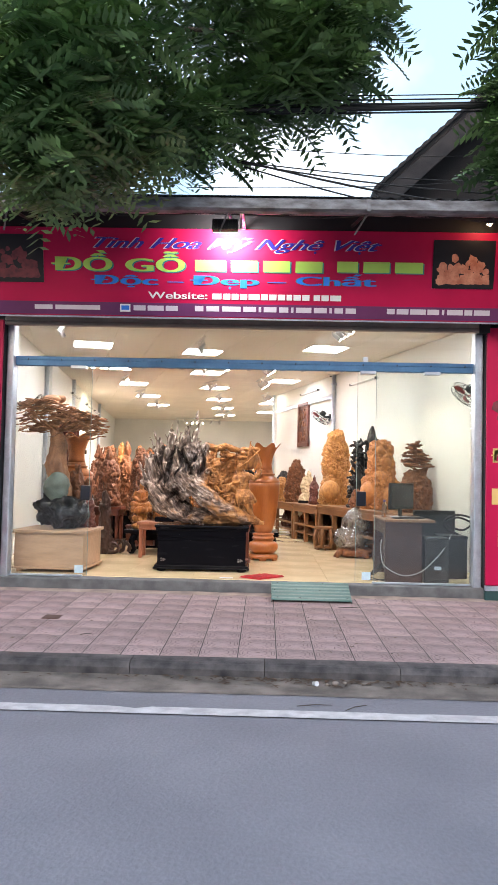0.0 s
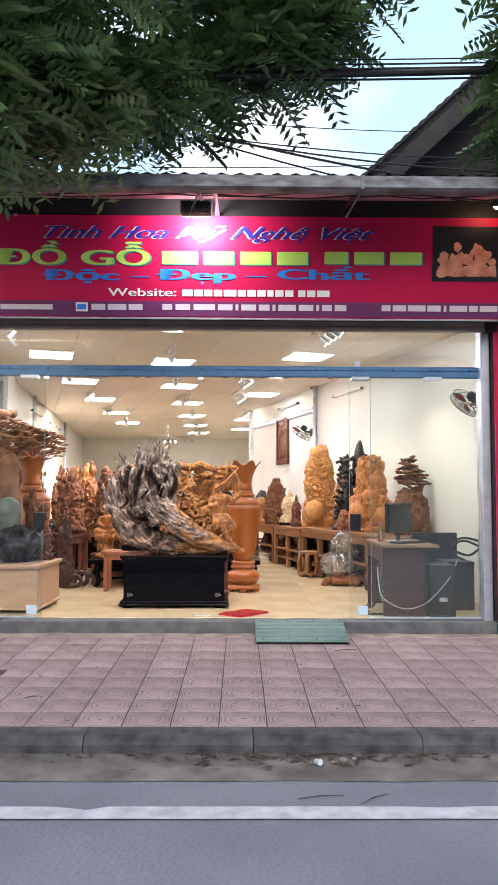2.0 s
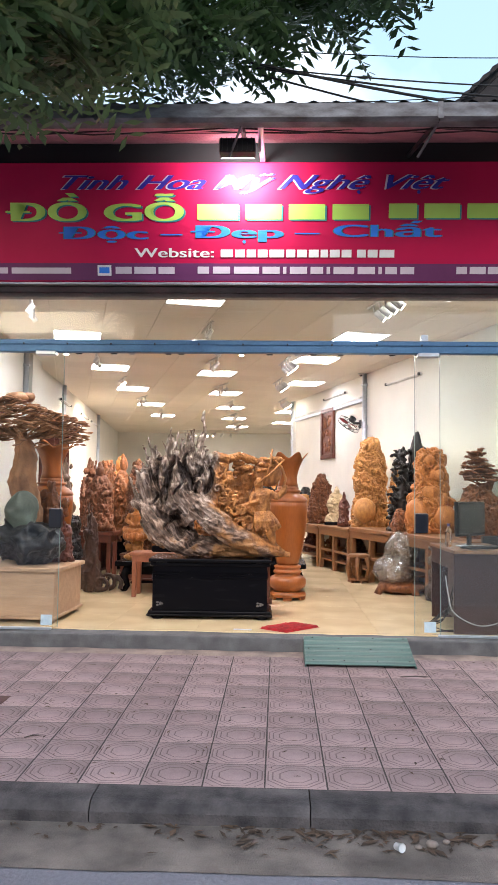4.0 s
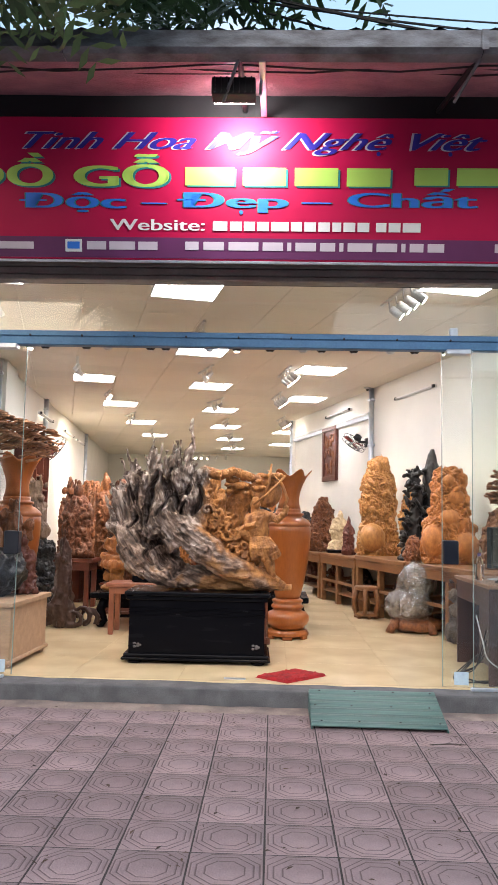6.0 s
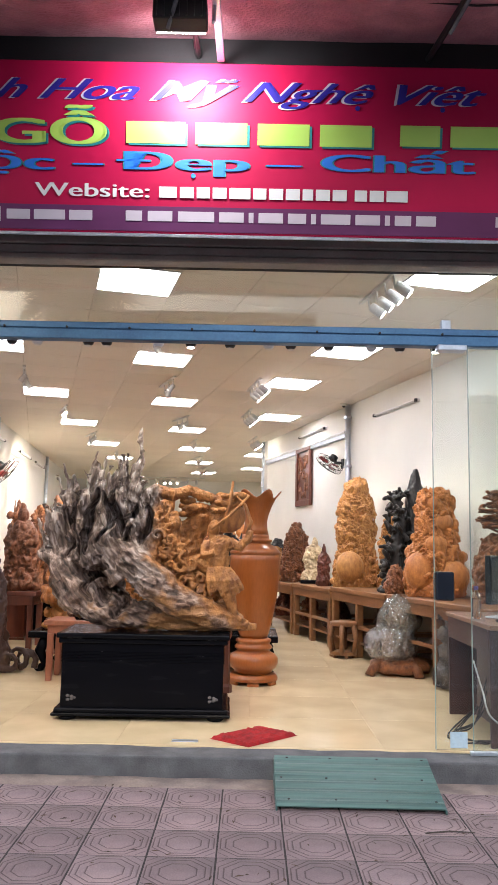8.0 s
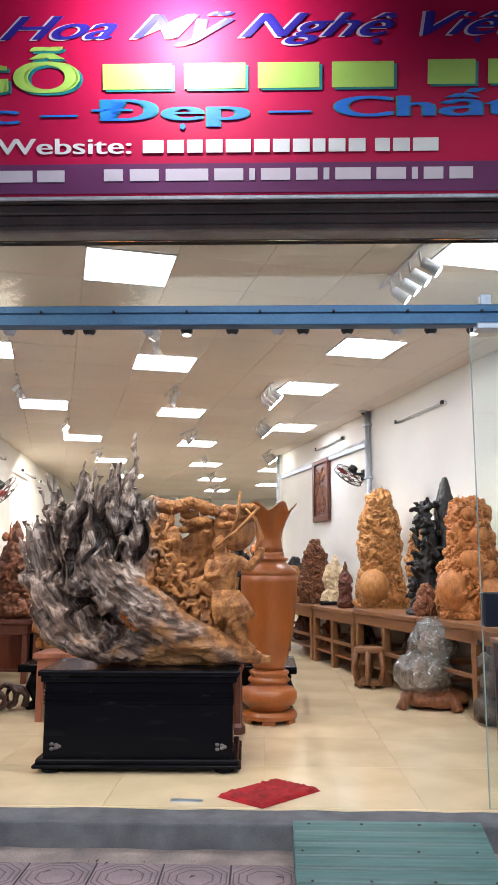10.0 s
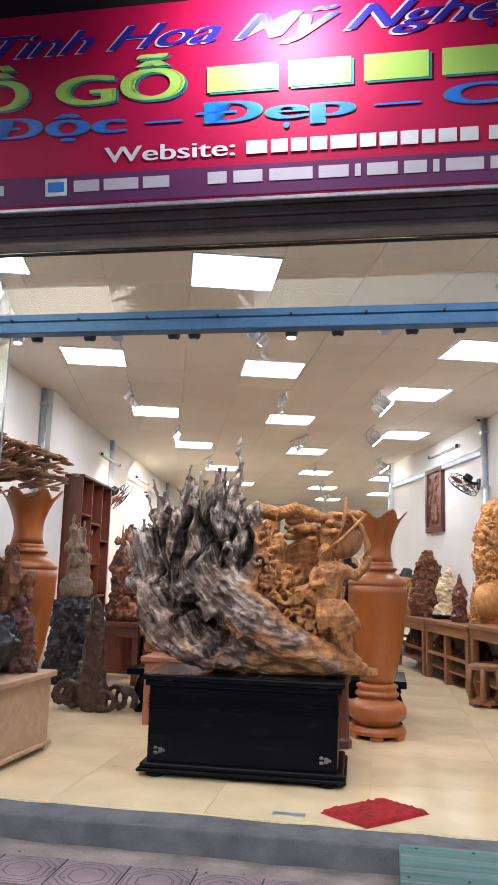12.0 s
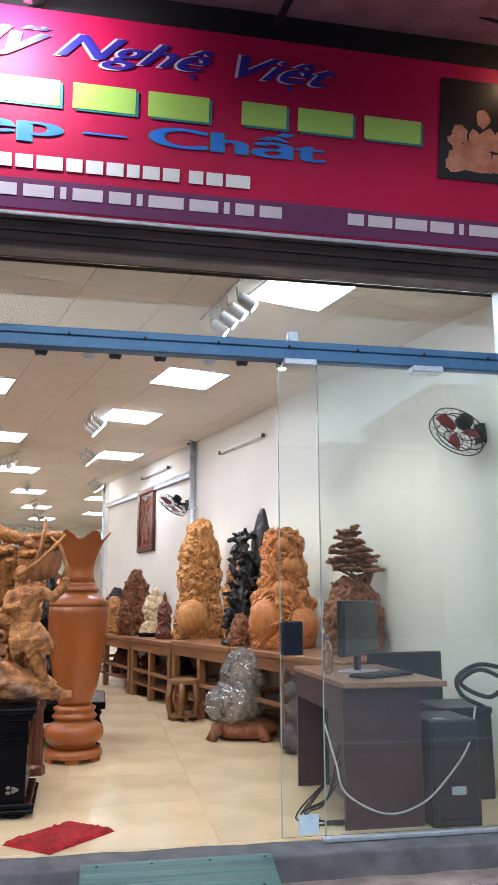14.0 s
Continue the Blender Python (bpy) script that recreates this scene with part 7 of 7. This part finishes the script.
solo("rock_stack_carving", carved([(0.24, 0), (0.25, 0.3), (0.2, 0.6), (0.22, 0.75), (0.1, 0.85)], 75, 36, 160, 0.07, 0.05, 7), BLACKCARVE, pose(-3.12, 12.9, FLOOR), "dark stack of rounded black stones", "sculpture", smooth=True)
solo("log_carving", rooty(0.95, 0.45, 76, 10, 0.15), mat("pale_log", (0.28, 0.19, 0.13), 0.6, (0.12, 0.08, 0.055), scale=6, bump=0.4), pose(-3.15, 12.95, FLOOR + 0.83), "upright brown weathered log on the stones", "sculpture", smooth=True)

# shelf against the wall
shf = thing("open_shelf", pose(-3.98, 14.15, FLOOR, 0, 0, 96.7), "dark red wooden shelf with uneven open compartments", "shelf")
part("back", box(0, 1.575, 0.0, 0.015, 0, 2.3), REDWOOD, shf)
for x in (0, 0.5, 1.05, 1.55):
    part("upright", box(x, x + 0.025, -0.33, 0.0, 0, 2.3, 0.003), REDWOOD, shf)
part("top", box(-0.02, 1.595, -0.35, 0.0, 2.3, 2.33, 0.003), REDWOOD, shf)
rnd = random.Random(80)
for x0, x1 in ((0.025, 0.5), (0.525, 1.05), (1.075, 1.55)):
    z = 0.1
    while z < 2.0:
        part("shelf_board", box(x0, x1, -0.32, 0.0, z, z + 0.022, 0.002), REDWOOD, shf)
        z += rnd.uniform(0.4, 0.75)
for k, (u, z, h) in enumerate(((0.25, 0.95, 0.7), (0.8, 0.8, 0.6), (1.3, 1.0, 0.6), (0.3, 0.2, 0.5))):
    a = radians(96.7)
    p = (-3.98 + u * math.cos(a) + 0.17 * math.sin(a), 14.15 + u * math.sin(a) - 0.17 * math.cos(a))
    solo("shelf_figure", robed(h, 0.24, 82 + k), (ORANGEWOOD, MIDWOOD, DARKCARVE)[k % 3], pose(p[0] + 0.02, p[1], FLOOR + z), "small carved figure standing in the shelf", "sculpture", "shelf figures", smooth=True)

# the crowd of carvings further in, on low plinths
CROWD = [(-2.02, 12.85, 1.5, 0.38, 4, 0), (-1.6, 12.7, 1.3, 0.36, 1, 1), (-2.98, 14.0, 1.75, 0.38, 4, 2), (-3.25, 14.9, 1.75, 0.4, 4, 0), (-1.95, 14.6, 1.75, 0.45, 1, 1), (-2.1, 16.2, 1.8, 0.5, 4, 1), (-2.2, 13.6, 1.65, 0.42, 4, 1), (-2.6, 14.4, 1.8, 0.45, 0, 0), (-3.35, 16.5, 1.75, 0.5, 0, 1), (-0.55, 13.3, 1.2, 0.5, 1, 1), (-1.15, 13.4, 1.35, 0.5, 0, 0), (-2.2, 13.9, 1.55, 0.5, 0, 1), (-1.75, 13.2, 1.4, 0.5, 1, 0), (-3.1, 15.6, 1.75, 0.45, 0, 2), (-2.5, 15.2, 1.75, 0.55, 1, 0), (-1.6, 15.0, 1.45, 0.6, 0, 1), (-3.3, 17.6, 1.9, 0.6, 1, 0), (-2.6, 17.4, 1.7, 0.6, 0, 0),
         (-1.7, 17.0, 1.6, 0.6, 1, 1), (-0.9, 14.6, 1.45, 0.6, 0, 2), (-0.3, 14.2, 1.4, 0.55, 2, 0), (-0.9, 16.8, 1.6, 0.6, 0, 1), (-0.2, 16.5, 1.55, 0.55, 1, 0), (-0.75, 12.1, 0.95, 0.5, 3, 2), (-0.25, 12.15, 1.15, 0.45, 3, 2), (-1.3, 12.15, 0.9, 0.4, 1, 1),
         (-3.9, 19.5, 1.9, 0.7, 0, 0), (-2.9, 19.8, 1.8, 0.7, 1, 1), (-1.9, 20.0, 1.7, 0.7, 0, 0), (-0.9, 19.8, 1.7, 0.7, 1, 2), (-3.4, 22.5, 1.9, 0.8, 0, 1), (-2.2, 23.0, 1.8, 0.8, 1, 0), (-1.0, 22.6, 1.8, 0.8, 0, 1)]
CW = (MIDWOOD, ORANGEWOOD, GOLDWOOD, BLACKCARVE, RUSTWOOD)
CL = ("brown carved wood column with clustered forms", "orange carved wood figure", "golden carved wood piece", "dark blue-black carved root", "reddish brown carved wood column")
for k, (x, y, h, w, mm, kind_) in enumerate(CROWD):
    zb = FLOOR
    if 11.5 < y < 12.4:
        zb = FLOOR + 0.361
    else:
        plh = 0.3 + 0.12 * (k % 3)
        pl = thing("plinth", pose(x, y, FLOOR), "dark wooden plinth under a carving", "plinth", "carving plinths")
        part("body", box(-w * 0.5, w * 0.5, -w * 0.4, w * 0.4, 0.03, plh - 0.03, 0.006), (REDWOOD, BLACKWOOD)[k % 2], pl)
        part("top", box(-w * 0.54, w * 0.54, -w * 0.44, w * 0.44, plh - 0.03, plh, 0.006), (REDWOOD, BLACKWOOD)[k % 2], pl)
        part("base", box(-w * 0.53, w * 0.53, -w * 0.43, w * 0.43, 0, 0.03, 0.004), (REDWOOD, BLACKWOOD)[k % 2], pl)
        zb, h = FLOOR + plh + 0.001, h - plh
    if kind_ == 0:
        bm = robed(h, w, 100 + k)
    elif kind_ == 1:
        bm = carved([(w * 0.42, 0), (w * 0.46, h * 0.2), (w * 0.38, h * 0.5), (w * 0.42, h * 0.7), (w * 0.3, h * 0.88), (w * 0.12, h)], 100 + k, 34, 150, w * 0.12, w * 0.08, 8)
    else:
        bm = rooty(h, w, 100 + k, 18, 0.4)
    solo("wood_carving", bm, CW[mm], pose(x, y, zb, 0, 0, 15 * k), CL[mm], "sculpture", "carvings crowd", smooth=True)

# ---- pieces of the ground: pavers and floor tiles ----
def octagon(r, z):
    return [(r * math.cos(radians(22.5 + 45 * k)), r * math.sin(radians(22.5 + 45 * k)), z) for k in range(8)]


bm = box(-0.146, 0.146, -0.146, 0.146, -0.03, 0.0, 0.0)
for f in [f for f in bm.faces if f.normal.z > 0.9 or all(v.co.z > -0.001 for v in f.verts)]:
    bm.faces.remove(f)
rim_ = [v for v in bm.verts if v.co.z > -0.001]
rim_.sort(key=lambda v: math.atan2(v.co.y, v.co.x))
for v in rim_:
    v.co.z = -0.003
sq = [bm.verts.new((a * 0.1443, b * 0.1443, 0)) for a, b in ((-1, -1), (1, -1), (1, 1), (-1, 1))]
for k in range(4):
    bm.faces.new((rim_[k], rim_[(k + 1) % 4], sq[(k + 1) % 4], sq[k]))
bm.faces.new(sq)
for r0, r1 in ((0.142, 0.124), (0.116, 0.086), (0.078, 0.02)):
    o0, o1, i1, i0 = ([bm.verts.new(p) for p in octagon(r, z)] for r, z in ((r0, 0.0003), (r0 - 0.003, 0.002), (r1 + 0.003, 0.002), (r1, 0.0003)))
    for a, b in ((o0, o1), (o1, i1), (i1, i0)):
        for k in range(8):
            bm.faces.new((a[k], a[(k + 1) % 8], b[(k + 1) % 8], b[k]))
for r0 in (0.149, 0.124, 0.086):      # dirt settled in the pattern's grooves
    a, b = ([bm.verts.new(p) for p in octagon(r, 0.0008)] for r in (r0, r0 - 0.0065))
    for k in range(8):
        bm.faces.new((a[k], a[(k + 1) % 8], b[(k + 1) % 8], b[k])).material_index = 1
for sx_ in (-1, 1):      # a short groove across each corner
    for sy_ in (-1, 1):
        q = [bm.verts.new((sx_ * u, sy_ * w, 0.0008)) for u, w in ((0.141, 0.096), (0.141, 0.102), (0.102, 0.141), (0.096, 0.141))]
        bm.faces.new(q).material_index = 1
bmesh.ops.recalc_face_normals(bm, faces=bm.faces[:])
for v in bm.verts:
    v.co.x *= 1.004
    v.co.y *= 1.004
paver_mesh = mesh_of("paver", bm, PAVER)
paver_mesh.materials.append(mat("paver_groove", (0.185, 0.13, 0.13), 0.9, piece=0.15, scale=4))
rnd = random.Random(3)
tiltp = math.degrees(math.atan(0.018))
for i in range(-21, 21):
    for j in range(-5, 5):
        x, y = 0.11 + 0.3 * i + 0.15, 7.475 + 0.3 * j + 0.15
        if y < 5.99 or y > 8.68:
            continue
        ob = new("paver", paver_mesh)
        ob.parent = pavement
        ob.matrix_basis = pose(x, y, pave_z(y) + rnd.uniform(-0.0004, 0.0006), tiltp + rnd.uniform(-0.08, 0.08), rnd.uniform(-0.08, 0.08), rnd.uniform(-0.5, 0.5))
bm = bmesh.new()
N = 120
rows_ = [[bm.verts.new((-4.6 + 9.2 * i / N, y + 0.012 * noise.noise(Vector((i * 0.3, y * 9, 0))), pave_z(y) + dz + 0.006 * noise.noise(Vector((i * 0.4, y * 7, 5))))) for i in range(N + 1)] for y, dz in ((8.655, -0.012), (8.68, 0.004), (8.74, 0.008), (8.81, 0.016))]
for a, b in zip(rows_, rows_[1:]):
    for i in range(N):
        bm.faces.new((a[i], a[i + 1], b[i + 1], b[i]))
solo("cement_fillet", bm, mat("sandy_cement", (0.36, 0.28, 0.24), 0.9, (0.2, 0.155, 0.14), scale=6, bump=0.6, fine=80), pose(0, 0, 0), "rough sandy cement strip where pavers meet the step", "pavement edge", kind="structure", smooth=True)

tile_mesh = mesh_of("floor_tile", box(-0.3993, 0.3993, -0.3993, 0.3993, -0.008, 0.0, 0.0006), CREAM)
for i in range(-8, 5):
    for j in range(0, 25):
        x, y = 0.35 + 0.8 * i, 9.43 + 0.8 * j
        if x > on_wall(y).x + 0.6 and y < 19 or x < -3.37 - 0.118 * (y - 9.05) - 0.5:
            continue
        ob = new("floor_tile", tile_mesh)
        ob.parent = floor
        ob.matrix_basis = pose(x, y, FLOOR)
